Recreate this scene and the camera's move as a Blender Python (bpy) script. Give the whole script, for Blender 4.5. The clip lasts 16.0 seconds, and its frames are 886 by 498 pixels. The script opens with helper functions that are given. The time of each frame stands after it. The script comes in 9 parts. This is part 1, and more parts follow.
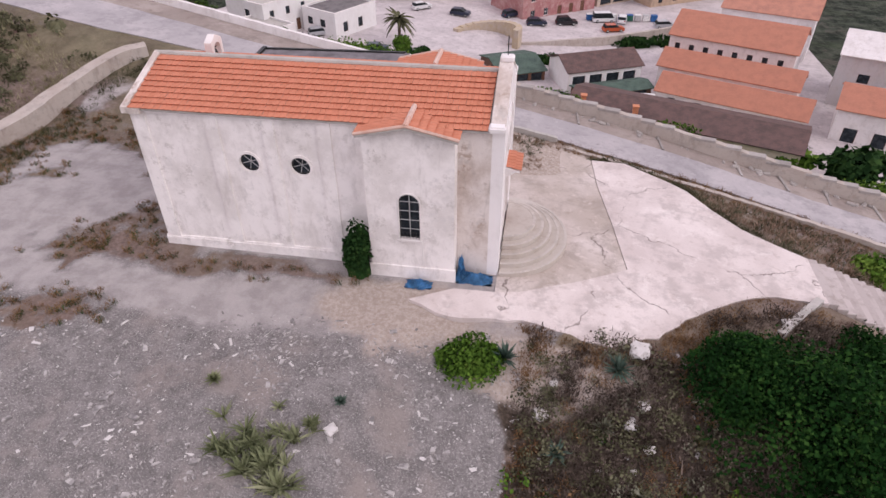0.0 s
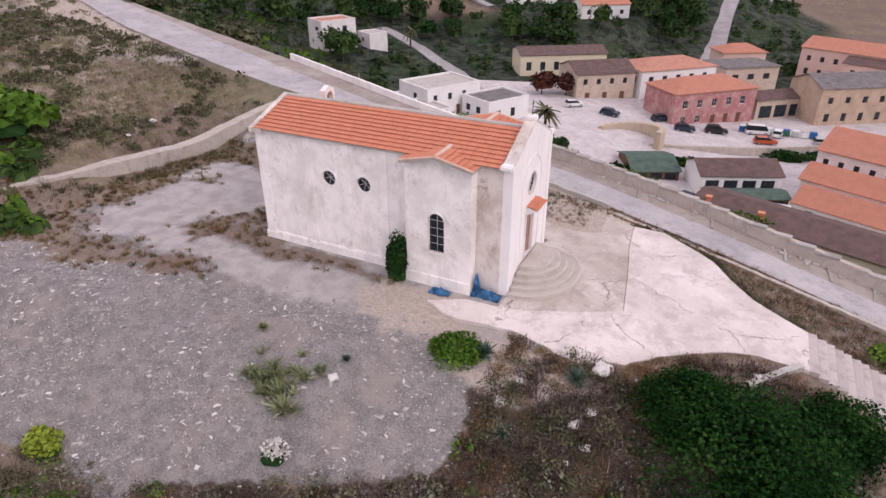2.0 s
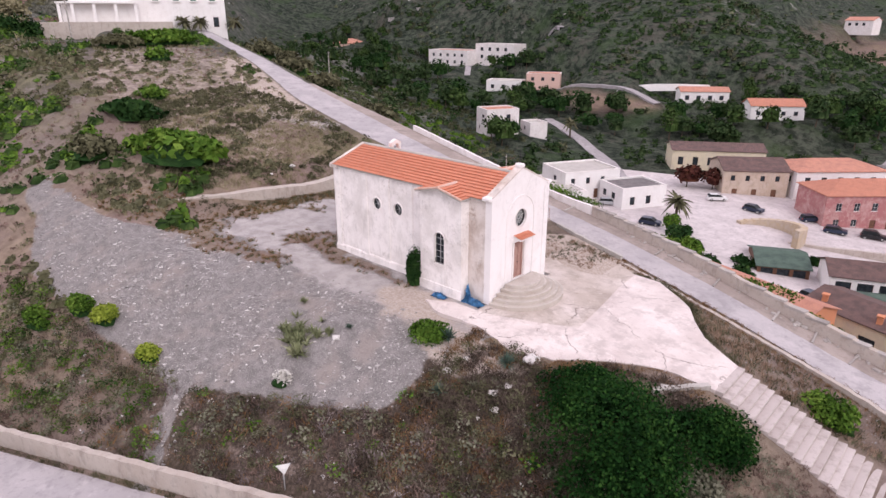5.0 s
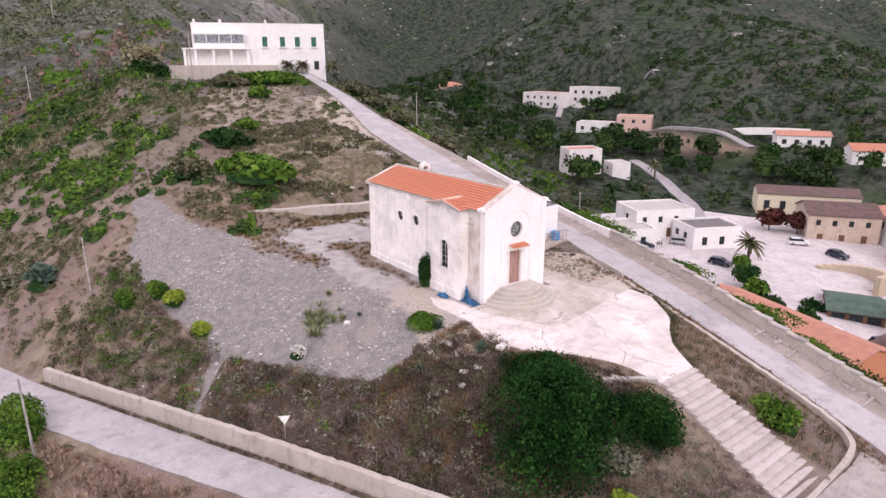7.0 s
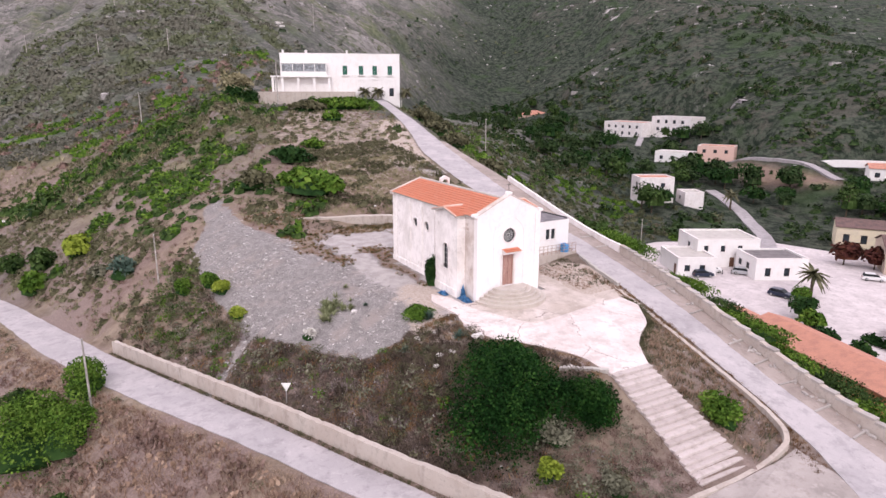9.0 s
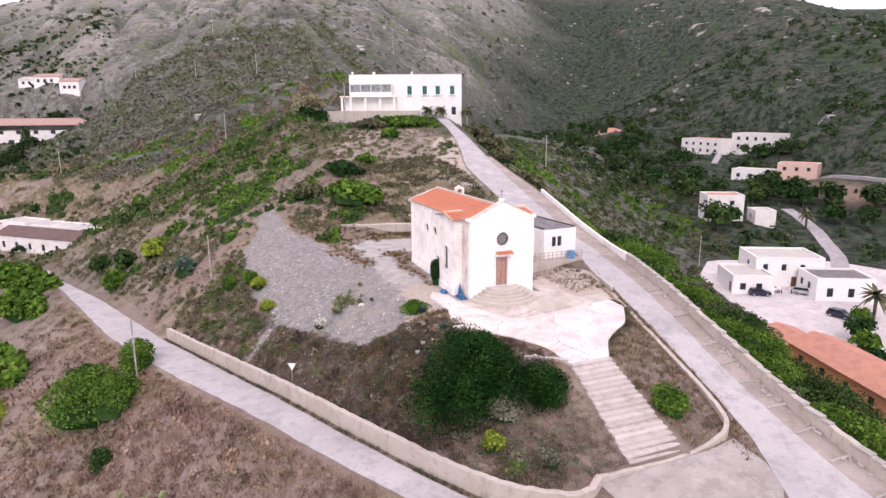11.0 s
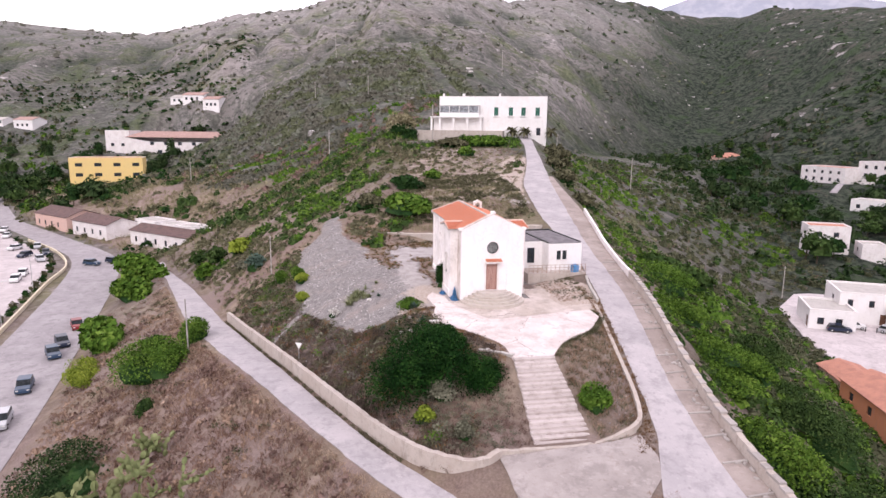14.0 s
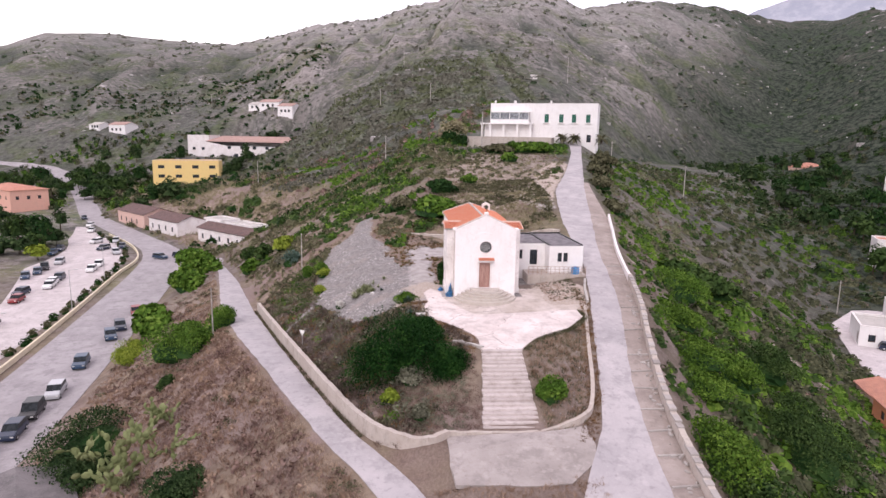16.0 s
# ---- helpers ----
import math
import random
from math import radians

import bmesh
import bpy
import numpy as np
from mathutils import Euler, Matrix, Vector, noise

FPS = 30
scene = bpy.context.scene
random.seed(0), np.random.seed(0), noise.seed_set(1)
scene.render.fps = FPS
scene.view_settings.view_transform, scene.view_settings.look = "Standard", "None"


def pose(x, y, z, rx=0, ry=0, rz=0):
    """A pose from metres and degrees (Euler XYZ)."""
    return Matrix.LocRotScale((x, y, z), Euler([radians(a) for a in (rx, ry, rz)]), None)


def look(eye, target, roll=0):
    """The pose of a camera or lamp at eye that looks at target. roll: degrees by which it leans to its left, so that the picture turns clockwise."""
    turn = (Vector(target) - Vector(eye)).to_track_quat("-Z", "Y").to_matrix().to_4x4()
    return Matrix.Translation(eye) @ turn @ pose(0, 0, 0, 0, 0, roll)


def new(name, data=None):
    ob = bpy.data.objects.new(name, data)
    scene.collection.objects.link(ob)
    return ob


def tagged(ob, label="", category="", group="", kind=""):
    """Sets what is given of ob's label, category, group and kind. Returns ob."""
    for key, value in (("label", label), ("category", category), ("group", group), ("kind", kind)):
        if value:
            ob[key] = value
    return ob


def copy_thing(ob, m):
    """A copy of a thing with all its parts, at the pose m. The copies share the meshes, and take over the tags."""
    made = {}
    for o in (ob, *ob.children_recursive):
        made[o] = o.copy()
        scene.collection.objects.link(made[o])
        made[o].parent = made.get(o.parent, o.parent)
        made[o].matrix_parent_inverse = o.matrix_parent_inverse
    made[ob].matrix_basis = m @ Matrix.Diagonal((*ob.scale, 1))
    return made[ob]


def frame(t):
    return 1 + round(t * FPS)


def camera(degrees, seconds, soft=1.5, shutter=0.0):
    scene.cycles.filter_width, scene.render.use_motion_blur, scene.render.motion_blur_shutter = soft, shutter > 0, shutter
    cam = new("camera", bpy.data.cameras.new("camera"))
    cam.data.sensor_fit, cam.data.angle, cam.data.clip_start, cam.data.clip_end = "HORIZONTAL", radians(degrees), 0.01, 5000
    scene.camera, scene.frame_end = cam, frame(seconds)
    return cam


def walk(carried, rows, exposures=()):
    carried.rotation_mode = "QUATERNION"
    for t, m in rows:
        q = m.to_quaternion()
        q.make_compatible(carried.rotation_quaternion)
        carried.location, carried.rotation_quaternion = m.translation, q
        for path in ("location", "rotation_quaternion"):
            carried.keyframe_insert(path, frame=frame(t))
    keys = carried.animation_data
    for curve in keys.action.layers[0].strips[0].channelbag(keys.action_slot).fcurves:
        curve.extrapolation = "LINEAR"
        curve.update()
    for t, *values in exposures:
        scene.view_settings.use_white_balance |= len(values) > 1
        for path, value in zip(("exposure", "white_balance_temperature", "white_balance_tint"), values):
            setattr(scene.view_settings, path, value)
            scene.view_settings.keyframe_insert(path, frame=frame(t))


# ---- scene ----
cam = camera(70.0, 16.0)
PATH = [
    (0, (1.278, -21.289, 17.156), (1.009, -19.706, 15.965), -0.5),
    (0.5, (3.008, -22.545, 17.189), (2.6, -20.947, 16.058), -0.2),
    (1, (4.87, -23.737, 17.192), (4.332, -22.134, 16.125), -0.1),
    (1.5, (6.87, -24.857, 17.219), (6.212, -23.257, 16.216), -0.1),
    (2, (8.917, -25.869, 17.276), (8.151, -24.281, 16.331), -0.0),
    (2.5, (11.057, -26.718, 17.295), (10.191, -25.149, 16.406), -0.0),
    (3, (13.13, -27.376, 17.321), (12.177, -25.835, 16.477), -0.0),
    (3.5, (15.461, -27.932, 17.326), (14.418, -26.425, 16.526), -0.3),
    (4, (17.875, -28.446, 17.324), (16.748, -26.978, 16.565), -0.2),
    (4.2, (18.81, -28.543, 17.311), (17.653, -27.092, 16.566), -0.1),
    (6.3, (28.454, -28.509, 16.755), (27.011, -27.263, 16.152), -0.3),
    (6.5, (29.364, -28.415, 16.74), (27.899, -27.188, 16.149), -0.3),
    (7, (31.56, -28.066, 16.654), (30.044, -26.892, 16.086), -0.2),
    (7.5, (33.739, -27.638, 16.489), (32.174, -26.518, 15.944), -0.2),
    (8, (35.863, -27.109, 16.365), (34.253, -26.043, 15.842), -0.0),
    (8.5, (37.898, -26.442, 16.244), (36.248, -25.431, 15.741), 0.1),
    (9, (39.896, -25.608, 16.139), (38.207, -24.651, 15.655), 0.1),
    (9.2, (40.68, -25.222, 16.128), (38.977, -24.292, 15.645), -0.3),
    (11.3, (48.543, -20.714, 15.85), (46.712, -20.025, 15.435), 0.0),
    (11.5, (49.259, -20.24, 15.849), (47.417, -19.575, 15.441), 0.3),
    (12, (51.034, -18.81, 15.87), (49.169, -18.207, 15.472), 0.4),
    (12.5, (52.644, -17.368, 15.914), (50.759, -16.822, 15.525), 0.4),
    (13, (54.145, -15.917, 15.939), (52.243, -15.429, 15.556), 0.5),
    (13.5, (55.603, -14.34, 15.97), (53.686, -13.911, 15.594), 0.6),
    (14, (56.939, -12.714, 15.991), (55.009, -12.343, 15.622), 0.6),
    (14.5, (58.203, -11.018, 15.987), (56.261, -10.706, 15.623), 0.7),
    (15, (59.33, -9.284, 15.993), (57.38, -9.03, 15.632), 0.8),
    (15.5, (60.355, -7.489, 15.921), (58.397, -7.292, 15.565), 0.9),
    (16, (61.22, -5.648, 15.851), (59.257, -5.506, 15.5), 1.0),
]
walk(cam, [(t, look(eye, target, roll)) for t, eye, target, roll in PATH],
     [(0.0, -0.12), (4.0, 0.12), (7.5, 0.34), (12.5, 0.50), (16.0, 0.27)])

# ---------------------------------------------------------------- sky and light
world = bpy.data.worlds.new("overcast_evening")
scene.world = world
world.use_nodes = True
wn = world.node_tree
wn.nodes.clear()
w_out = wn.nodes.new("ShaderNodeOutputWorld")
w_bg = wn.nodes.new("ShaderNodeBackground")
w_sky = wn.nodes.new("ShaderNodeTexSky")
w_sky.sky_type, w_sky.sun_disc = "NISHITA", False
w_sky.sun_elevation, w_sky.sun_rotation = radians(38), radians(250)
w_mul = wn.nodes.new("ShaderNodeVectorMath")
w_mul.operation = "SCALE"
w_mul.inputs["Scale"].default_value = 0.05
w_add = wn.nodes.new("ShaderNodeMixRGB")
w_add.blend_type, w_add.inputs[0].default_value = "ADD", 1.0
w_add.inputs[2].default_value = (0.86, 0.74, 0.815, 1)
wn.links.new(w_sky.outputs[0], w_mul.inputs[0])
wn.links.new(w_mul.outputs[0], w_add.inputs[1])
wn.links.new(w_add.outputs[0], w_bg.inputs[0])
w_bg.inputs[1].default_value = 1.15
wn.links.new(w_bg.outputs[0], w_out.inputs[0])

sun_data = bpy.data.lights.new("sun", "SUN")
sun_data.energy, sun_data.angle, sun_data.color = 1.1, radians(25), (1.0, 0.92, 0.88)
sun = new("sun", sun_data)
sun.matrix_world = look((90, -40, 80), (0, 0, 0))


# ---------------------------------------------------------------- materials
def socket(tree, node, name, value):
    if isinstance(value, (int, float)):
        node.inputs[name].default_value = value
    elif isinstance(value, tuple):
        node.inputs[name].default_value = (*value, 1) if len(value) == 3 else value
    else:
        tree.links.new(value, node.inputs[name])


class Mat:
    """A small builder of node materials, in world metres."""

    def __init__(self, name, rough=0.85, metal=0.0, spec=0.3):
        self.m = bpy.data.materials.new(name)
        self.m.use_nodes = True
        self.t = self.m.node_tree
        self.b = self.t.nodes["Principled BSDF"]
        self.b.inputs["Roughness"].default_value = rough
        self.b.inputs["Metallic"].default_value = metal
        self.b.inputs["Specular IOR Level"].default_value = spec
        self.geo = self.t.nodes.new("ShaderNodeNewGeometry")
        self.pos = self.geo.outputs["Position"]

    def local(self):
        self.pos = self.t.nodes.new("ShaderNodeTexCoord").outputs["Object"]
        return self

    def mapped(self, scale):
        n = self.t.nodes.new("ShaderNodeVectorMath")
        n.operation = "MULTIPLY"
        n.inputs[1].default_value = scale
        self.t.links.new(self.pos, n.inputs[0])
        return n.outputs[0]

    def noise(self, scale, detail=4.0, rough=0.6, stretch=None):
        n = self.t.nodes.new("ShaderNodeTexNoise")
        n.inputs["Scale"].default_value = scale
        n.inputs["Detail"].default_value = detail
        n.inputs["Roughness"].default_value = rough
        self.t.links.new(self.mapped(stretch) if stretch else self.pos, n.inputs["Vector"])
        return n.outputs["Fac"]

    def cells(self, scale, feature="F1", out="Distance"):
        n = self.t.nodes.new("ShaderNodeTexVoronoi")
        n.feature = feature
        n.inputs["Scale"].default_value = scale
        self.t.links.new(self.pos, n.inputs["Vector"])
        return n.outputs[out]

    def ramp(self, fac, lo, hi, a=0.0, b=1.0):
        n = self.t.nodes.new("ShaderNodeMapRange")
        n.interpolation_type = "SMOOTHSTEP"
        self.t.links.new(fac, n.inputs[0])
        for i, v in enumerate((lo, hi, a, b), 1):
            n.inputs[i].default_value = v
        return n.outputs[0]

    def math(self, op, a, b=0.0):
        n = self.t.nodes.new("ShaderNodeMath")
        n.operation = op
        for i, v in enumerate((a, b)):
            if isinstance(v, (int, float)):
                n.inputs[i].default_value = v
            else:
                self.t.links.new(v, n.inputs[i])
        return n.outputs[0]

    def mix(self, fac, a, b, blend="MIX"):
        n = self.t.nodes.new("ShaderNodeMixRGB")
        n.blend_type = blend
        socket(self.t, n, 0, fac)
        socket(self.t, n, 1, a)
        socket(self.t, n, 2, b)
        return n.outputs[0]

    def attr(self, name, out="Color"):
        n = self.t.nodes.new("ShaderNodeAttribute")
        n.attribute_name = name
        return n.outputs[out]

    def split(self, colour):
        n = self.t.nodes.new("ShaderNodeSeparateColor")
        self.t.links.new(colour, n.inputs[0])
        return n.outputs

    def island(self):
        return self.geo.outputs["Random Per Island"]

    def random(self):
        return self.t.nodes.new("ShaderNodeObjectInfo").outputs["Random"]

    def shade(self, colour, bump=None, strength=0.4, distance=0.02, rough=None):
        socket(self.t, self.b, "Base Color", colour)
        if rough is not None:
            socket(self.t, self.b, "Roughness", rough)
        if bump is not None:
            n = self.t.nodes.new("ShaderNodeBump")
            n.inputs["Strength"].default_value = strength
            n.inputs["Distance"].default_value = distance
            self.t.links.new(bump, n.inputs["Height"])
            self.t.links.new(n.outputs[0], self.b.inputs["Normal"])
        return self.m


def plain(name, colour, rough=0.6, metal=0.0, vary=0.12, scale=3.0, spec=0.3):
    k = Mat(name, rough, metal, spec)
    n = k.noise(scale, 5)
    dark = tuple(c * (1 - vary * 2) for c in colour)
    light = tuple(min(1, c * (1 + vary)) for c in colour)
    return k.shade(k.mix(k.ramp(n, 0.3, 0.7), dark, light), k.noise(scale * 8, 3), 0.15, 0.01)


def plaster(name, colour, stain=(0.33, 0.29, 0.27), amount=0.5, patch=(0.52, 0.46, 0.42)):
    """Old lime plaster: soft mottling, runs below the eaves, patches and grain."""
    k = Mat(name, 0.9)
    big = k.ramp(k.noise(0.45, 7, 0.7), 0.42, 0.64)
    runs = k.ramp(k.noise(0.9, 6, 0.7, (1.6, 1.6, 0.55)), 0.5, 0.72)
    small = k.ramp(k.noise(3.2, 6, 0.7), 0.55, 0.8)
    c = k.mix(k.math("MULTIPLY", big, amount * 0.6), colour, patch)
    c = k.mix(k.math("MULTIPLY", runs, amount * 0.55), c, stain)
    c = k.mix(k.math("MULTIPLY", small, amount * 0.75), c, tuple(v * 0.55 for v in colour))
    flake = k.ramp(k.noise(0.8, 7, 0.75), 0.56, 0.60)
    c = k.mix(k.math("MULTIPLY", flake, amount * 0.42), c, tuple(v * 0.72 for v in colour))
    scab = k.math("MULTIPLY", k.ramp(k.noise(1.7, 7, 0.78), 0.54, 0.60), k.ramp(k.noise(0.4, 4, 0.6), 0.40, 0.60))
    c = k.mix(k.math("MULTIPLY", scab, amount * 0.75), c, patch)
    return k.shade(c, k.math("ADD", k.noise(14, 6, 0.7), scab), 0.35, 0.02)


def foliage(name, colours, rough=0.75):
    k = Mat(name, rough, 0, 0.04)
    i = k.math("ADD", k.math("MULTIPLY", k.island(), 0.5), k.math("MULTIPLY", k.ramp(k.noise(0.55, 4, 0.65), 0.33, 0.67), 0.5))
    c = k.mix(k.ramp(i, 0.05, 0.5), colours[0], colours[1])
    c = k.mix(k.ramp(i, 0.5, 0.95), c, colours[2])
    return k.shade(c)


def maquis(name, colours):
    """Far shrubs: colour that drifts from clump to clump."""
    k = Mat(name, 0.9, 0, 0.02)
    i = k.noise(0.23, 4, 0.7)
    c = k.mix(k.ramp(i, 0.34, 0.5), colours[0], colours[1])
    c = k.mix(k.ramp(i, 0.52, 0.68), c, colours[2])
    return k.shade(k.mix(k.ramp(k.island(), 0, 1, 0, 0.35), c, colours[0]))


def glass(name, colour=(0.02, 0.025, 0.03)):
    k = Mat(name, 0.3, 0, 0.12)
    return k.shade(k.mix(k.ramp(k.noise(2.0, 2), 0.4, 0.6), colour, tuple(c * 2 for c in colour)))


M_WHITE = plaster("white_plaster", (0.80, 0.76, 0.75))
M_WHITE_CLEAN = plaster("white_painted_plaster", (0.82, 0.80, 0.79), amount=0.22)
M_CHURCH = plaster("church_plaster", (0.90, 0.852, 0.832), (0.40, 0.36, 0.33), 0.7, (0.53, 0.485, 0.45))
M_CHURCH_WORN = plaster("worn_church_plaster", (0.74, 0.675, 0.635), (0.30, 0.255, 0.22), 1.15, (0.42, 0.325, 0.265))
M_FACADE = plaster("white_facade_plaster", (0.86, 0.82, 0.81), (0.56, 0.52, 0.50), 0.4, (0.68, 0.64, 0.62))
M_TRIM = plaster("pale_trim_plaster", (0.80, 0.76, 0.74), amount=0.35)
M_COPING = plaster("grey_cement_coping", (0.50, 0.47, 0.44), (0.22, 0.20, 0.18), 0.8, (0.36, 0.34, 0.31))
M_WALLSTONE = plaster("old_cement_wall", (0.49, 0.435, 0.39), (0.20, 0.165, 0.14), 1.0, (0.40, 0.335, 0.29))
M_RED = plaster("faded_red_plaster", (0.40, 0.17, 0.17), (0.28, 0.14, 0.14), 0.8, (0.62, 0.46, 0.42))
M_PINK = plaster("pink_plaster", (0.68, 0.47, 0.40), amount=0.35, patch=(0.58, 0.42, 0.36))
M_ORANGE = plaster("orange_plaster", (0.62, 0.26, 0.14), amount=0.35, patch=(0.55, 0.27, 0.18))
M_SALMON = plaster("salmon_plaster", (0.72, 0.42, 0.33), amount=0.35, patch=(0.62, 0.38, 0.31))
M_YELLOW = plaster("yellow_plaster", (0.80, 0.60, 0.25), amount=0.3, patch=(0.70, 0.55, 0.28))
M_CREAM = plaster("cream_plaster", (0.70, 0.62, 0.46), amount=0.4)
M_TAN = plaster("weathered_tan_plaster", (0.50, 0.40, 0.32), (0.26, 0.22, 0.19), 1.0, (0.60, 0.51, 0.44))
M_OCHRE = plaster("weathered_ochre_plaster", (0.50, 0.37, 0.27), (0.20, 0.17, 0.15), 0.95, (0.36, 0.27, 0.21))
M_GREYBLD = plaster("grey_plaster", (0.55, 0.52, 0.52), amount=0.5)
M_GLASS = glass("dark_window_glass")
M_IRON = plain("dark_iron", (0.05, 0.05, 0.05), 0.5, 0.6)
M_WHITEPAINT = plain("white_paint", (0.78, 0.77, 0.75), 0.5)
M_GREENPAINT = plain("green_shutter_paint", (0.03, 0.13, 0.09), 0.5)
M_BLUEPAINT = plain("blue_paint", (0.03, 0.12, 0.32), 0.5)
M_BROWNWOOD = plain("brown_wood", (0.16, 0.08, 0.05), 0.6)
M_TARP = plain("blue_tarpaulin", (0.09, 0.28, 0.55), 0.45, 0, 0.25, 2.0)
M_GALV = plain("galvanised_metal", (0.55, 0.55, 0.55), 0.45, 0.5)
M_WOODPOLE = plain("grey_wood_pole", (0.42, 0.39, 0.36), 0.8, 0, 0.2, 2.0)


def tile_roof(name, colour, dark, rows=3.0):
    """Clay roof tiles seen from afar: courses, single tiles and lichen."""
    k = Mat(name, 0.85)
    k.local()
    n = k.noise(0.8, 5)
    cell = k.noise(6.0, 2)
    c = k.mix(k.ramp(n, 0.35, 0.7), colour, dark)
    c = k.mix(k.ramp(cell, 0.45, 0.75, 0, 0.5), c, tuple(min(1, v * 1.2) for v in colour))
    w = k.t.nodes.new("ShaderNodeTexWave")
    w.wave_type, w.bands_direction = "BANDS", "X"
    w.inputs["Scale"].default_value = rows
    w.inputs["Distortion"].default_value = 0.4
    k.t.links.new(k.pos, w.inputs["Vector"])
    c = k.mix(k.ramp(w.outputs["Fac"], 0.0, 0.35, 0.35, 0.0), c, dark)
    return k.shade(c, w.outputs["Fac"], 0.6, 0.05)


M_TILE = tile_roof("terracotta_roof", (0.52, 0.225, 0.15), (0.43, 0.19, 0.13))
M_TILE_PALE = tile_roof("pale_terracotta_roof", (0.56, 0.27, 0.19), (0.42, 0.20, 0.15))
M_TILE_DUSTY = tile_roof("dusty_pink_roof", (0.44, 0.29, 0.25), (0.33, 0.22, 0.19))
M_TILE_BROWN = tile_roof("brown_roof", (0.17, 0.105, 0.095), (0.10, 0.07, 0.065))
M_TILE_GREY = tile_roof("grey_roof", (0.22, 0.20, 0.20), (0.13, 0.12, 0.12))
M_GREENROOF = tile_roof("green_awning_roof", (0.10, 0.15, 0.12), (0.06, 0.09, 0.075))


# ---------------------------------------------------------------- building blocks
def link_mesh(name, bm, mat):
    me = bpy.data.meshes.new(name)
    bmesh.ops.recalc_face_normals(bm, faces=bm.faces[:])
    bm.to_mesh(me)
    bm.free()
    for m in mat if isinstance(mat, (list, tuple)) else (mat,):
        me.materials.append(m)
    return new(name, me)


def part(name, bm, mat, parent, label=""):
    ob = link_mesh(name, bm, mat)
    ob.parent = parent
    return tagged(ob, label)


def root(name, label, category, m=None, group="", kind=""):
    ob = new(name)
    ob.empty_display_size = 0.2
    if m is not None:
        ob.matrix_basis = m
    return tagged(ob, label, category, group, kind)


def np_mesh(name, verts, faces, mat, smooth=False):
    me = bpy.data.meshes.new(name)
    verts = np.asarray(verts, dtype=np.float32)
    faces = np.asarray(faces, dtype=np.int32)
    n, k = faces.shape
    me.vertices.add(len(verts))
    me.vertices.foreach_set("co", verts.ravel())
    me.loops.add(n * k)
    me.loops.foreach_set("vertex_index", faces.ravel())
    me.polygons.add(n)
    me.polygons.foreach_set("loop_start", np.arange(0, n * k, k, dtype=np.int32))
    me.polygons.foreach_set("use_smooth", np.full(n, smooth))
    me.update(calc_edges=True)
    me.materials.append(mat)
    return me


def box(bm, x0, x1, y0, y1, z0, z1, m=None):
    vs = [bm.verts.new((x, y, z)) for z in (z0, z1) for x, y in ((x0, y0), (x1, y0), (x1, y1), (x0, y1))]
    for f in ((3, 2, 1, 0), (4, 5, 6, 7), (0, 1, 5, 4), (1, 2, 6, 5), (2, 3, 7, 6), (3, 0, 4, 7)):
        bm.faces.new([vs[i] for i in f])
    if m is not None:
        bmesh.ops.transform(bm, matrix=m, verts=vs)
    return vs


def boxes(*rows):
    bm = bmesh.new()
    for r in rows:
        box(bm, *r)
    return bm


def soft_box(x0, x1, y0, y1, z0, z1, bevel=0.03, segments=1):
    bm = boxes((x0, x1, y0, y1, z0, z1))
    bmesh.ops.bevel(bm, geom=bm.edges[:], offset=bevel, segments=segments, affect="EDGES")
    return bm


def cylinder(bm, p0, p1, r0, r1=None, sides=10):
    r1 = r0 if r1 is None else r1
    p0, p1 = Vector(p0), Vector(p1)
    q = (p1 - p0).to_track_quat("Z", "Y")
    rings = []
    for p, r in ((p0, r0), (p1, r1)):
        rings.append([bm.verts.new(p + q @ Vector((r * math.cos(2 * math.pi * i / sides), r * math.sin(2 * math.pi * i / sides), 0))) for i in range(sides)])
    for i in range(sides):
        j = (i + 1) % sides
        bm.faces.new((rings[0][i], rings[0][j], rings[1][j], rings[1][i]))
    bm.faces.new(rings[0][::-1])
    bm.faces.new(rings[1])


def circle(u, v, r, n=20):
    return [(u + r * math.cos(2 * math.pi * i / n), v + r * math.sin(2 * math.pi * i / n)) for i in range(n)]


def rect(u0, u1, v0, v1):
    return [(u0, v0), (u1, v0), (u1, v1), (u0, v1)]


def arched(u0, u1, v0, v1, n=10):
    r, c = (u1 - u0) / 2, (u0 + u1) / 2
    return [(u0, v0), (u1, v0)] + [(c + r * math.cos(math.pi * i / n), v1 - r + r * math.sin(math.pi * i / n)) for i in range(n + 1)]


def panel(bm, outline, holes, thick, m):
    """A slab with openings through it. u runs along x, v along z; its face looks to -y and it reaches thick metres back."""
    made = []
    fill = ([], [])
    for loop in (outline, *holes):
        rings = []
        for side, y in enumerate((0.0, thick)):
            ring = [bm.verts.new((u, y, v)) for u, v in loop]
            made += ring
            rings.append(ring)
            fill[side].extend(bm.edges.new((ring[i], ring[(i + 1) % len(ring)])) for i in range(len(ring)))
        for i in range(len(loop)):
            j = (i + 1) % len(loop)
            bm.faces.new((rings[0][i], rings[0][j], rings[1][j], rings[1][i]))
    for side in fill:
        bmesh.ops.triangle_fill(bm, edges=side, use_beauty=True)
    bmesh.ops.transform(bm, matrix=m, verts=made)
    return bm


def side(x, y, rz):
    """A wall's own frame: u along its length, its face to the right of that way."""
    return pose(x, y, 0, 0, 0, rz)


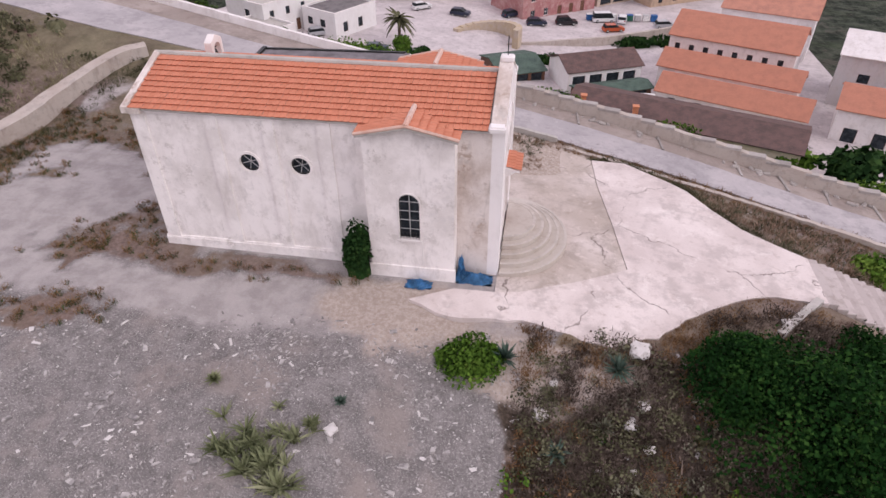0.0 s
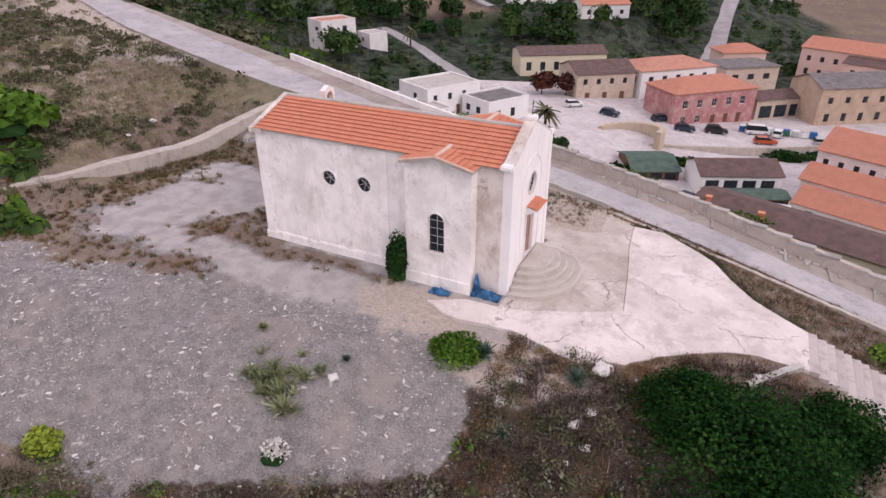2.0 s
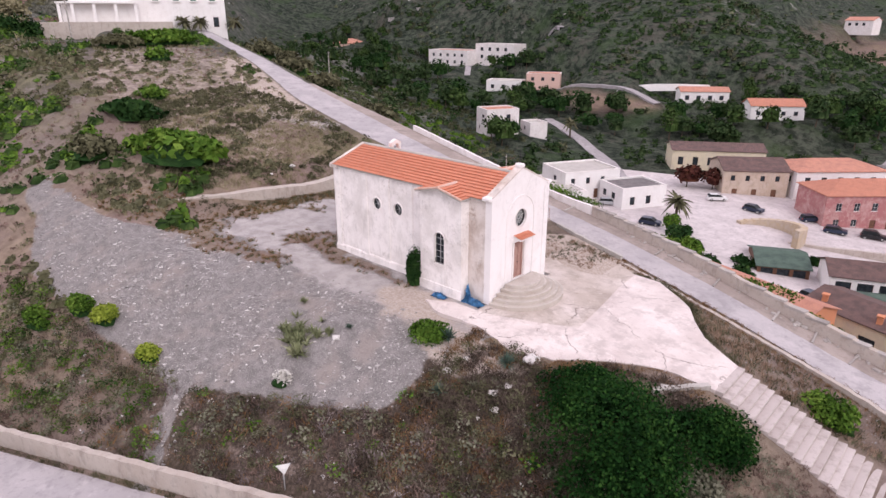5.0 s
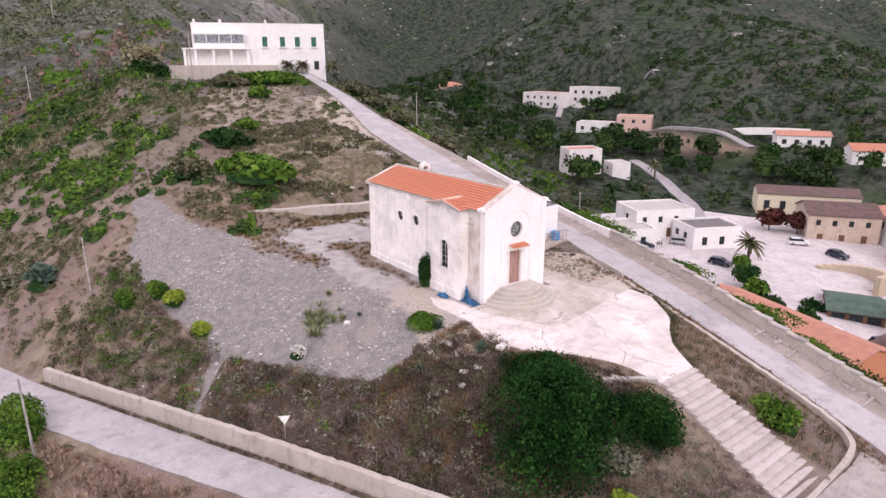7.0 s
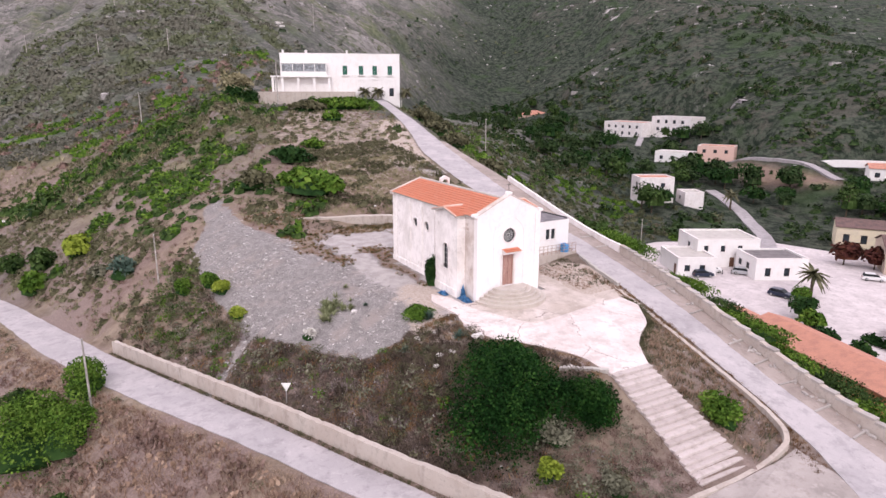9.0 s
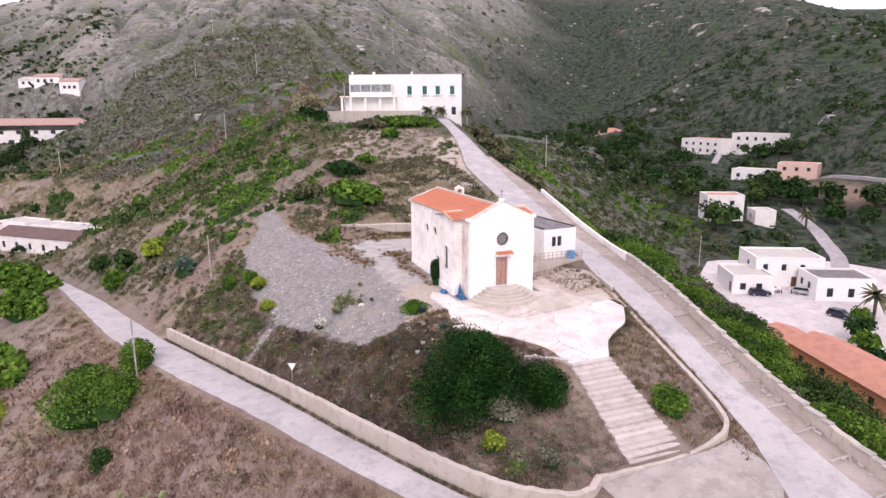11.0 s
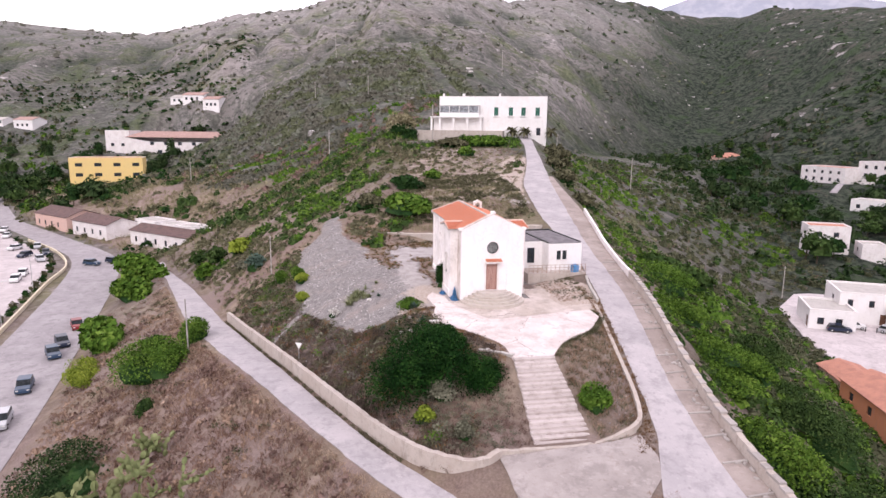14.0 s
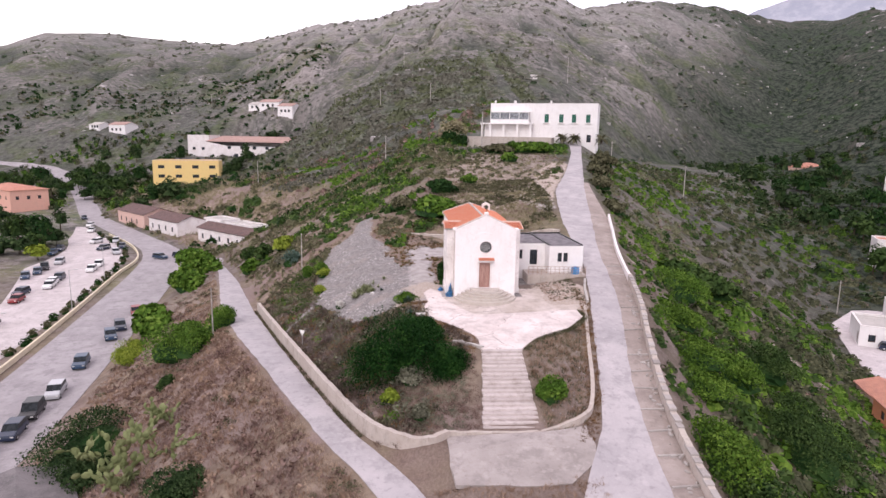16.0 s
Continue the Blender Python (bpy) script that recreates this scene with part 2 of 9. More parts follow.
def window(parent, m, u0, u1, v0, v1, deep=0.12, frame_mat=None, pane_mat=None, shutters=None, sill=True, bars=1, cross=1):
    """A window in an opening: frame and glazing bars, pane, sill, and shutters folded open or closed."""
    frame_mat, pane_mat = frame_mat or M_WHITEPAINT, pane_mat or M_GLASS
    t = 0.06
    bm = boxes((u0, u0 + t, deep, deep + 0.06, v0, v1), (u1 - t, u1, deep, deep + 0.06, v0, v1),
               (u0 + t, u1 - t, deep, deep + 0.06, v0, v0 + t), (u0 + t, u1 - t, deep, deep + 0.06, v1 - t, v1))
    for i in range(bars):
        c = u0 + (u1 - u0) * (i + 1) / (bars + 1)
        box(bm, c - 0.025, c + 0.025, deep + 0.005, deep + 0.055, v0 + t, v1 - t)
    for i in range(cross):
        c = v0 + (v1 - v0) * (i + 1) / (cross + 1)
        box(bm, u0 + t, u1 - t, deep + 0.007, deep + 0.053, c - 0.02, c + 0.02)
    bmesh.ops.transform(bm, matrix=m, verts=bm.verts[:])
    w = part("window", bm, frame_mat, parent)
    bm = boxes((u0 + t, u1 - t, deep + 0.02, deep + 0.04, v0 + t, v1 - t))
    bmesh.ops.transform(bm, matrix=m, verts=bm.verts[:])
    part("pane", bm, pane_mat, w)
    if sill:
        bm = boxes((u0 - 0.08, u1 + 0.08, -0.07, deep, v0 - 0.07, v0 - 0.003))
        bmesh.ops.transform(bm, matrix=m, verts=bm.verts[:])
        part("sill", bm, M_TRIM, w)
    if shutters:
        for a, b in ((u0 + 0.01, (u0 + u1) / 2 - 0.01), ((u0 + u1) / 2 + 0.01, u1 - 0.01)):
            bm = boxes((a, b, 0.03, 0.07, v0 + 0.01, v1 - 0.01))
            n = int((v1 - v0) / 0.14)
            for i in range(n):
                z = v0 + 0.06 + i * (v1 - v0 - 0.12) / n
                box(bm, a + 0.06, b - 0.06, 0.012, 0.03, z, z + 0.07)
            bmesh.ops.transform(bm, matrix=m, verts=bm.verts[:])
            part("shutter", bm, shutters, w)
    return w


def door_leaf(parent, m, u0, u1, v0, v1, mat, deep=0.15):
    bm = boxes((u0, u1, deep, deep + 0.06, v0, v1))
    for a, b in ((0.08, 0.48), (0.55, 0.94)):
        h = v1 - v0
        box(bm, u0 + 0.12, u1 - 0.12, deep - 0.02, deep, v0 + a * h, v0 + b * h)
    bmesh.ops.transform(bm, matrix=m, verts=bm.verts[:])
    d = part("door", bm, mat, parent)
    bm = bmesh.new()
    cylinder(bm, m @ Vector((u1 - 0.09, deep - 0.05, v0 + 1.0)), m @ Vector((u1 - 0.09, deep, v0 + 1.0)), 0.03, sides=8)
    part("handle", bm, M_IRON, d)
    return d


def gable_roof(L, W, H, rise, over=0.35, thick=0.14, along="x"):
    """Two slopes over a plan L x W at eave height H, with a thickness."""
    bm = bmesh.new()
    if along == "x":
        prof = [(-over, H - rise * over / (W / 2)), (W / 2, H + rise), (W + over, H - rise * over / (W / 2))]
        ends = (-over, L + over)
        mk = lambda e, p, z: (e, p, z)
    else:
        prof = [(-over, H - rise * over / (L / 2)), (L / 2, H + rise), (L + over, H - rise * over / (L / 2))]
        ends = (-over, W + over)
        mk = lambda e, p, z: (p, e, z)
    rings = []
    for e in ends:
        rings.append([bm.verts.new(mk(e, p, z + dz)) for dz in (0.0, thick) for p, z in (prof if dz == 0 else prof[::-1])])
    n = len(rings[0])
    for i in range(n):
        j = (i + 1) % n
        bm.faces.new((rings[0][i], rings[0][j], rings[1][j], rings[1][i]))
    for r in rings:
        bm.faces.new((r[0], r[1], r[4], r[5]))
        bm.faces.new((r[1], r[2], r[3], r[4]))
    return bm


def hip_roof(L, W, H, rise, over=0.4, thick=0.16):
    bm = bmesh.new()
    inset = min(L, W) / 2
    lo = [bm.verts.new(p) for p in ((-over, -over, H), (L + over, -over, H), (L + over, W + over, H), (-over, W + over, H))]
    md = [bm.verts.new((v.co.x, v.co.y, H + thick)) for v in lo]
    if L >= W:
        a, b = bm.verts.new((inset, W / 2, H + rise)), bm.verts.new((L - inset, W / 2, H + rise))
        tops = ((md[0], md[1], b, a), (md[1], md[2], b), (md[2], md[3], a, b), (md[3], md[0], a))
    else:
        a, b = bm.verts.new((L / 2, inset, H + rise)), bm.verts.new((L / 2, W - inset, H + rise))
        tops = ((md[0], md[1], a), (md[1], md[2], b, a), (md[2], md[3], b), (md[3], md[0], a, b))
    for f in tops:
        bm.faces.new(f)
    for i in range(4):
        bm.faces.new((lo[i], lo[(i + 1) % 4], md[(i + 1) % 4], md[i]))
    bm.faces.new(lo[::-1])
    return bm


HOUSES = []


def building(name, label, x, y, z, rz, L, W, H, wall, roof="gable", roof_mat=None, rise=1.6, along="x", openings=(), shutters=None,
             group="", category="house", frames=None, base=2.5, over=0.35):
    """A house. Local plan 0..L by 0..W, front along y = 0. openings: rows of (face, u0, u1, v0, v1, kind) with the faces
    f (front), r (right end), b (back), l (left end), u measured along each face from its left as one looks at it."""
    ob = root(name, label, category, pose(x, y, z, 0, 0, rz), group)
    for u in np.linspace(0, L, max(2, int(L / 6))):
        q = pose(x, y, 0, 0, 0, rz) @ Vector((u, -1.0, 0))
        HOUSES.append((q.x, q.y))
    faces = {"f": (side(0, 0, 0), L), "r": (side(L, 0, 90), W), "b": (side(L, W, 180), L), "l": (side(0, W, 270), W)}
    for key, (m, length) in faces.items():
        holes = [r for r in openings if r[0] == key]
        end = key in "lr"
        t = 0.3
        a, b = (t + 0.002, length - t - 0.002) if end else (0.0, length)
        top = [(b, H), (a, H)]
        if roof == "gable" and end == (along == "x"):
            top = [(b, H), (length / 2, H + rise), (a, H)] if not end else [(b, H), (length / 2, H + rise * (1 - 2 * t / length)), (a, H)]
        bm = panel(bmesh.new(), [(a, -base), (b, -base), *top], [rect(*r[1:5]) for r in holes], t, m)
        part("wall", bm, wall, ob)
        for r in holes:
            kind = r[5] if len(r) > 5 else "window"
            if kind == "door":
                door_leaf(ob, m, *r[1:5], M_BROWNWOOD)
            elif kind == "pale":
                window(ob, m, *r[1:5], pane_mat=M_WHITE_CLEAN, bars=1, cross=0)
            elif kind == "dark":
                window(ob, m, *r[1:5], frame_mat=M_BROWNWOOD, sill=False, bars=0, cross=0)
            else:
                window(ob, m, *r[1:5], frame_mat=frames, shutters=shutters)
    if roof == "gable":
        part("roof", gable_roof(L, W, H + 0.01, rise, over, along=along), roof_mat, ob)
    elif roof == "hip":
        part("roof", hip_roof(L, W, H + 0.005, rise), roof_mat, ob)
    elif roof == "deck":
        part("roof", boxes((0.06, L - 0.06, 0.06, W - 0.06, H + 0.003, H + 0.05)), roof_mat, ob)
        part("roof_edge", boxes((-0.02, L + 0.02, W - 0.2, W + 0.02, H + 0.003, H + 0.2), (-0.02, 0.14, 0.3, W - 0.202, H + 0.004, H + 0.14), (L - 0.14, L + 0.02, 0.3, W - 0.202, H + 0.004, H + 0.14)), M_IRON, ob, "dark metal roof edge")
    else:
        part("roof", boxes((0.302, L - 0.302, 0.302, W - 0.302, H - 0.45, H - 0.3)), roof_mat or M_COPING, ob)
        bm = boxes((-0.05, L + 0.05, -0.05, 0.35, H, H + 0.08), (-0.05, L + 0.05, W - 0.35, W + 0.05, H, H + 0.08),
                   (-0.05, 0.35, 0.352, W - 0.352, H, H + 0.08), (L - 0.35, L + 0.05, 0.352, W - 0.352, H, H + 0.08))
        part("coping", bm, M_TRIM, ob)
    return ob


def row(face, n, first, step, width, v0, v1, kind="window"):
    return [(face, first + i * step, first + i * step + width, v0, v1, kind) for i in range(n)]


# ---------------------------------------------------------------- the lie of the land
def lerp(x, *pairs):
    return np.interp(x, [p[0] for p in pairs], [p[1] for p in pairs])


def wide(x, w, *pairs):
    """The same, rounded off over w metres to each side."""
    return (lerp(np.asarray(x) - w, *pairs) + 2 * lerp(x, *pairs) + lerp(np.asarray(x) + w, *pairs)) / 4


def right_road_z(x):
    return lerp(x, (-125, 14.6), (-80, 10), (-34, 4.0), (-1.5, 0.5), (10, -1.0), (21, -2.9), (28, -4.0), (40, -5.6), (90, -9))


def right_road_in(x):
    return wide(x, 2.5, (-125, 44), (-103, 39), (-74, 30.3), (-52, 22.4), (-32, 18.6), (-22, 17.3), (-9.5, 15.6), (0, 13.4), (10, 10.9), (22.7, 7.8), (29, 4.5), (45, 0), (90, -12), (140, -22))


def right_road_out(x):
    return wide(x, 2.5, (-125, 48.5), (-92, 39.6), (-57, 30.6), (-33, 26.4), (-16, 21.7), (-4.4, 19.2), (4, 17.4), (10, 15.6), (17, 13.8), (23, 12.6), (30, 11.8), (45, 10), (90, 2), (140, -10))


def low_road_z(x):
    return lerp(x, (-150, -17.5), (-95, -15.2), (-84, -14), (-60, -11.8), (-26, -8.8), (0, -5.8), (22, -4.8), (40, -5.6), (90, -9))


def low_road_left(x):
    return wide(x, 2.5, (-150, -80), (-95, -51.5), (-72, -43.5), (-31.6, -32.0), (-13.3, -25.6), (-2.1, -21.2), (6.4, -17.3), (11.5, -15), (22, -10.1), (27.2, -6.6), (45, -3), (90, -14))


def low_road_right(x):
    return wide(x, 2.5, (-150, -77), (-95, -48), (-86, -46.2), (-55, -34.7), (-24.7, -25), (-1.8, -17.2), (10.3, -12.4), (20.3, -8.0), (26.7, -3.7), (45, 2), (90, -10))


def main_road_edge(x):
    return wide(x, 9, (-600, -1200), (-372, -320), (-358, -262), (-348, -224), (-330, -198), (-304, -180), (-230, -140), (-186, -117), (-152, -88.5), (-124, -67.5), (-108, -61.5), (-83, -56.3), (-48, -50.4), (-21, -46.2), (0, -43.6), (120, -40))


def valley_left(x):
    return lerp(x, (-700, 4), (-300, -13), (-150, -18), (200, -18.3))


def valley_right(x):
    return lerp(x, (-500, -2), (-225, -4), (-110, -17.5), (-75, -22), (-25, -22.3), (10, -25), (120, -26))


def value_noise(x, y, seed=0):
    xi, yi = np.floor(x).astype(np.int64), np.floor(y).astype(np.int64)
    fx, fy = x - xi, y - yi
    fx, fy = fx * fx * (3 - 2 * fx), fy * fy * (3 - 2 * fy)

    def h(a, b):
        v = np.sin(a * 127.1 + b * 311.7 + seed * 74.7) * 43758.5453
        return v - np.floor(v)

    return (h(xi, yi) * (1 - fx) + h(xi + 1, yi) * fx) * (1 - fy) + (h(xi, yi + 1) * (1 - fx) + h(xi + 1, yi + 1) * fx) * fy


def fbm(x, y, octaves=5, seed=0, ridged=False):
    total, amp, norm = 0.0, 1.0, 0.0
    for o in range(octaves):
        v = value_noise(x * 2 ** o + o * 17.3, y * 2 ** o - o * 9.1, seed + o)
        if ridged:
            v = 1 - np.abs(2 * v - 1)
        total, norm, amp = total + amp * v, norm + amp, amp * 0.52
    return total / norm


def base_column(x, ys):
    """Height along y at one x: valley, main road, slope, low road, bank, church terrace, upper road, steep flank, village."""
    vl, vr = float(valley_left(x)), float(valley_right(x))
    zr, zl = float(right_road_z(x)), float(low_road_z(x))
    ym = float(main_road_edge(x))
    edge_y = float(lerp(x, (-400, 20), (-130, 4), (-95, -4), (-60, -10), (-34, -11), (-15, -9.5), (-6, -6.8), (0, -4.2), (6, -3.6), (12, 0.0), (22, 0.3), (30, 0)))
    edge_z = float(lerp(x, (-130, 12.5), (-95, 8), (-60, 2.0), (-34, 0.7), (-15, -0.6), (-6, -0.35), (0, -0.02), (6, -0.28), (13.6, -0.66), (21.5, -3.75), (30, -4.2), (40, -5.6), (90, -9)))
    foot = float(lerp(x, (-600, 330), (-250, 190), (-130, 122), (-60, 82), (-25, 66), (0, 56), (30, 48), (100, 44)))
    yl, yr = float(low_road_left(x)), float(low_road_right(x))
    ri, ro = float(right_road_in(x)), float(right_road_out(x))
    mid_z = float(lerp(x, (-125, 14.5), (-60, 6.4), (-34, 2.3), (-31.5, 1.35), (-30.2, 0.4), (-15, 0.15), (0, 0), (13.6, -0.65), (21.5, -3.7), (28, -4.05), (40, -5.6), (90, -9)))
    pts = [(-2000, vl), (ym - 14, vl), (ym, vl)]
    if x > -100:
        pts += [(yl - 1.2, zl - 0.15), (yl, zl), (yr, zl), (yr + 1.1, zl), (yr + 1.5, zl + 0.95)]
        yb = (yr + 1.5) * 0.42 + edge_y * 0.58
        pts += [(yb, (zl + 0.85) * 0.34 + edge_z * 0.66), (edge_y, edge_z)]
    else:
        shelf = float(lerp(x, (-200, 2), (-172, 14), (-150, 26), (-126, 25), (-112, 7), (-100, 1)))
        pts += [(ym + shelf, vl + 0.06 * shelf), (edge_y, edge_z)]
    c = max(edge_y + 1.0, min(ri - 4.5, 9.5))
    pts += [(max(edge_y + 0.6, min(0.0, c - 0.3)), mid_z), (c, mid_z), (ri - 0.6, zr - 0.05), (ri, zr), (ro + 0.4, zr), (ro + 2.2, zr - 1.6)]
    pts += [((ro + 2.2) * 0.5 + foot * 0.5, (zr - 1.6) * 0.46 + vr * 0.54), (foot, vr), (3000, vr)]
    py = np.maximum.accumulate(np.array([p[0] for p in pts]) + np.arange(len(pts)) * 1e-4)
    return np.interp(ys, py, [p[1] for p in pts])


def hills(x, y):
    """Mountains round the valley: how much they rise above the valley floor and the crest."""
    dx, dy = x - 55, y + 12
    r = np.hypot(dx, dy)
    az = np.degrees(np.arctan2(dy, dx)) % 360
    peak = np.interp(az, [0, 50, 75, 95, 115, 128.5, 131.7, 135, 139, 143.3, 145.4, 148.5, 153, 157, 160, 162, 164, 166, 174, 176.2, 178.4, 181.3, 187, 190, 193.5, 198.7, 203, 207, 210, 214, 225, 250, 300, 360],
                     [0, 0, 3.0, 5.0, 6.6, 7.1, 8.2, 8.9, 9.2, 9.5, 8.9, 9.2, 10.5, 11.0, 11.0, 10.5, 10.2, 11.2, 11.0, 10.1, 10.0, 8.9, 8.1, 7.2, 6.5, 6.6, 6.8, 6.6, 5.3, 4.6, 3.0, 0.5, 0, 0])
    near = np.interp(az, [0, 60, 90, 103, 110, 116, 124, 132, 138, 146, 152, 158, 164, 170, 180, 188, 196, 204, 215, 240, 360],
                     [950, 750, 450, 560, 260, 200, 215, 260, 400, 500, 470, 340, 240, 225, 235, 290, 345, 400, 460, 650, 950])
    far = np.interp(az, [0, 60, 100, 118, 132, 140, 147, 153, 165, 185, 195, 210, 240, 360], [1500, 1400, 1000, 650, 700, 900, 1150, 950, 720, 740, 980, 1080, 1200, 1500])
    u = np.clip((r - near) / (far - near), 0, 1.6)
    crest = 18 + far * np.tan(np.radians(peak))
    shape = np.where(u < 1, u ** 1.15 * (1.12 - 0.12 * u), 1 - 0.5 * (u - 1))
    gully = fbm(x / 150.0, y / 150.0, 5, 3, True) - 0.55
    bend = (fbm(x / 110.0, y / 110.0, 3, 14) - 0.5) * 12 + r / 60.0
    ribs = fbm((az + bend) / 6.5, r / 520.0, 4, 19, True) - 0.55
    fine = fbm(x / 30.0, y / 30.0, 4, 8) - 0.5
    damp = np.clip(u * 2.2 - 0.1, 0, 1) * np.clip((1.0 - u) * 2.6, 0.10, 1)
    rise = np.clip((y - 265) / 210, 0, 1) * np.clip((x + 260) / 120, 0, 1) * np.clip(1.3 - u * 3, 0, 1)
    return shape * crest + damp * ((0.10 * gully + 0.24 * ribs) * crest + fine * 7.0) + 23 * rise * rise * (3 - 2 * rise)


SPUR = ((-6, 246, -17), (-30, 258, -4), (-62, 270, 10), (-117, 290, 29), (-186, 330, 45), (-250, 362, 70))


def spur(x, y):
    """The wooded ridge that comes down from the mountain to the village."""
    best = np.full(x.shape, -200.0)
    for (x0, y0, z0), (x1, y1, z1) in zip(SPUR, SPUR[1:]):
        t = np.clip(((x - x0) * (x1 - x0) + (y - y0) * (y1 - y0)) / ((x1 - x0) ** 2 + (y1 - y0) ** 2), 0, 1)
        d = np.hypot(x - x0 - t * (x1 - x0), y - y0 - t * (y1 - y0))
        best = np.maximum(best, z0 + t * (z1 - z0) - 0.52 * d * d / (d + 22))
    return best + (fbm(x / 45.0, y / 45.0, 4, 27) - 0.5) * 9


def spaced(lo, a, b, hi, step, grow):
    out = list(np.arange(a, b, step))
    s, v = step, out[-1]
    while v < hi:
        s *= grow
        v += s
        out.append(v)
    s, v = step, out[0]
    while v > lo:
        s *= grow
        v -= s
        out.insert(0, v)
    return np.array(out)


GX = spaced(-1500, -42, 38, 260, 0.7, 1.035)
GY = spaced(-1100, -32, 30, 1300, 0.7, 1.035)
XX, YY = np.meshgrid(GX, GY, indexing="ij")
ZZ = np.array([base_column(x, GY) for x in GX])
for _ in range(2):
    sm = ZZ.copy()
    sm[1:-1, 1:-1] = (ZZ[1:-1, 1:-1] * 4 + ZZ[2:, 1:-1] + ZZ[:-2, 1:-1] + ZZ[1:-1, 2:] + ZZ[1:-1, :-2]) / 8
    ZZ = sm
ZZ = ZZ + hills(XX, YY)
lift = np.clip((spur(XX, YY) - ZZ) / 6.0, -8, 8)
on_spur = np.clip(lift + 1.0, 0, 1) * (YY > 170)
ZZ = ZZ + 6.0 * np.where(lift > 0, lift + np.log1p(np.exp(-np.abs(lift))), np.log1p(np.exp(-np.abs(lift)))) * np.clip((YY - 150) / 40, 0, 1)


def blurred(a, n):
    for _ in range(n):
        b = np.pad(a, 1, mode="edge")
        a = (b[1:-1, 1:-1] * 2 + b[2:, 1:-1] + b[:-2, 1:-1] + b[1:-1, 2:] + b[1:-1, :-2]) / 6
    return a


# green cover and gully shading in one colour mask: hollows darker, ribs paler
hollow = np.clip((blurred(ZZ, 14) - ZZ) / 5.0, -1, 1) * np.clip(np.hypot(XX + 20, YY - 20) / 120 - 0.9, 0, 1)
# levelled plots under the houses on the slopes
for px, py, pz, pr in ((-202.7, 223.7, -6.5, 17), (-180.7, 233, -6.0, 15), (-147.1, 194.2, -13, 11), (-133.9, 203.3, -12, 11), (-308, 241.8, -3.5, 14), (-69.5, 211.2, -12.6, 13), (-41, 198.5, -14.2, 13),
                       (-103.7, 133.4, -18.2, 9), (-121.5, 16.0, 10.8, 4.5), (-331, -108, 1.6, 20), (-322, -80, 1.6, 20), (-270.4, -112, -11, 20)):
    pw = np.clip((pr * 2.0 - np.hypot(XX - px, YY - py)) / pr, 0, 1)
    pw = pw * pw * (3 - 2 * pw)
    ZZ = ZZ * (1 - pw) + (pz - 0.1) * pw


def on_road(x, y):
    """1 on made ground (roads, the terrace, the village floor), 0 on open land."""
    f = np.zeros_like(x)
    f = np.maximum(f, ((y > right_road_in(x) - 0.8) & (y < right_road_out(x) + 0.6)) * 1.0)
    f = np.maximum(f, ((y > low_road_left(x) - 0.6) & (y < low_road_right(x) + 0.9) & (x > -100)) * 1.0)
    f = np.maximum(f, ((y < main_road_edge(x) + 2.0) & (y > main_road_edge(x) - 90) & (x > -250)) * 1.0)
    f = np.maximum(f, ((y < main_road_edge(x) + 1.0) & (y > main_road_edge(x) - 20) & (x > -372)) * 1.0)
    f = np.maximum(f, ((x > -30) & (x < 30) & (y > -3) & (y < right_road_in(x))) * 1.0)
    f = np.maximum(f, ((x > -73) & (y > lerp(x, (-75, 100), (-62, 88), (-40, 77), (-14, 70), (30, 58), (80, 50)) - 1.5) & (y < lerp(x, (-73, 104), (-60, 128), (-34, 150), (0, 178), (60, 185)))) * 1.0)
    return f


rough_ground = (fbm(XX / 6.0, YY / 6.0, 4, 21) - 0.5) * 0.9 + (fbm(XX / 1.4, YY / 1.4, 3, 5) - 0.5) * 0.3
ZZ = ZZ + rough_ground * (1 - on_road(XX, YY))


def ground(x, y):
    x, y = np.asarray(x, float), np.asarray(y, float)
    i = np.clip(np.searchsorted(GX, x) - 1, 0, len(GX) - 2)
    j = np.clip(np.searchsorted(GY, y) - 1, 0, len(GY) - 2)
    u, v = (x - GX[i]) / (GX[i + 1] - GX[i]), (y - GY[j]) / (GY[j + 1] - GY[j])
    return (ZZ[i, j] * (1 - u) + ZZ[i + 1, j] * u) * (1 - v) + (ZZ[i, j + 1] * (1 - u) + ZZ[i + 1, j + 1] * u) * v


def soft(d, w):
    return np.clip(0.5 + d / w, 0, 1)


# kinds of cover: grey gravel bank, dry straw and soil, green scrub
wob = (fbm(XX / 7.0, YY / 7.0, 4, 31) - 0.5) * 7
GRAVEL_L = lerp(XX, (-60, -7.5), (-51, -10.5), (-48, -12), (-37.6, -15.3), (-33, -16.6), (-28, -16.4), (-21, -16.0), (-14, -15.2), (-11.5, -15.2), (-9, -13.7), (-6, -12.6), (-3.2, -12.2), (-1, -11.4), (1.1, -10.0), (2.2, -4.0), (4, -2.5))
GRAVEL_R = lerp(XX, (-56, -9.3), (-43, -9.4), (-35, -9.9), (-31, -8.6), (-29, -5), (-28.5, 12), (4, 12))
gravel = soft(YY - GRAVEL_L + wob * 0.25, 1.2) * soft(GRAVEL_R - YY + wob * 0.15, 1.2) * soft(XX + 50, 4) * soft(lerp(YY, (-12, 1.7), (-9, 1.3), (-6, 0.7), (-4, 2.5), (-2, 3.5)) - XX + wob * 0.12, 1.0)
gravel = np.maximum(gravel, soft(0.75 - np.abs(XX + 11.8 + (YY + 15.2) * 0.85), 0.8) * soft(-12 - YY, 1) * soft(YY + 20.6, 1))
wob2 = (fbm(XX / 2.2, YY / 2.2, 4, 33) - 0.5) * 5
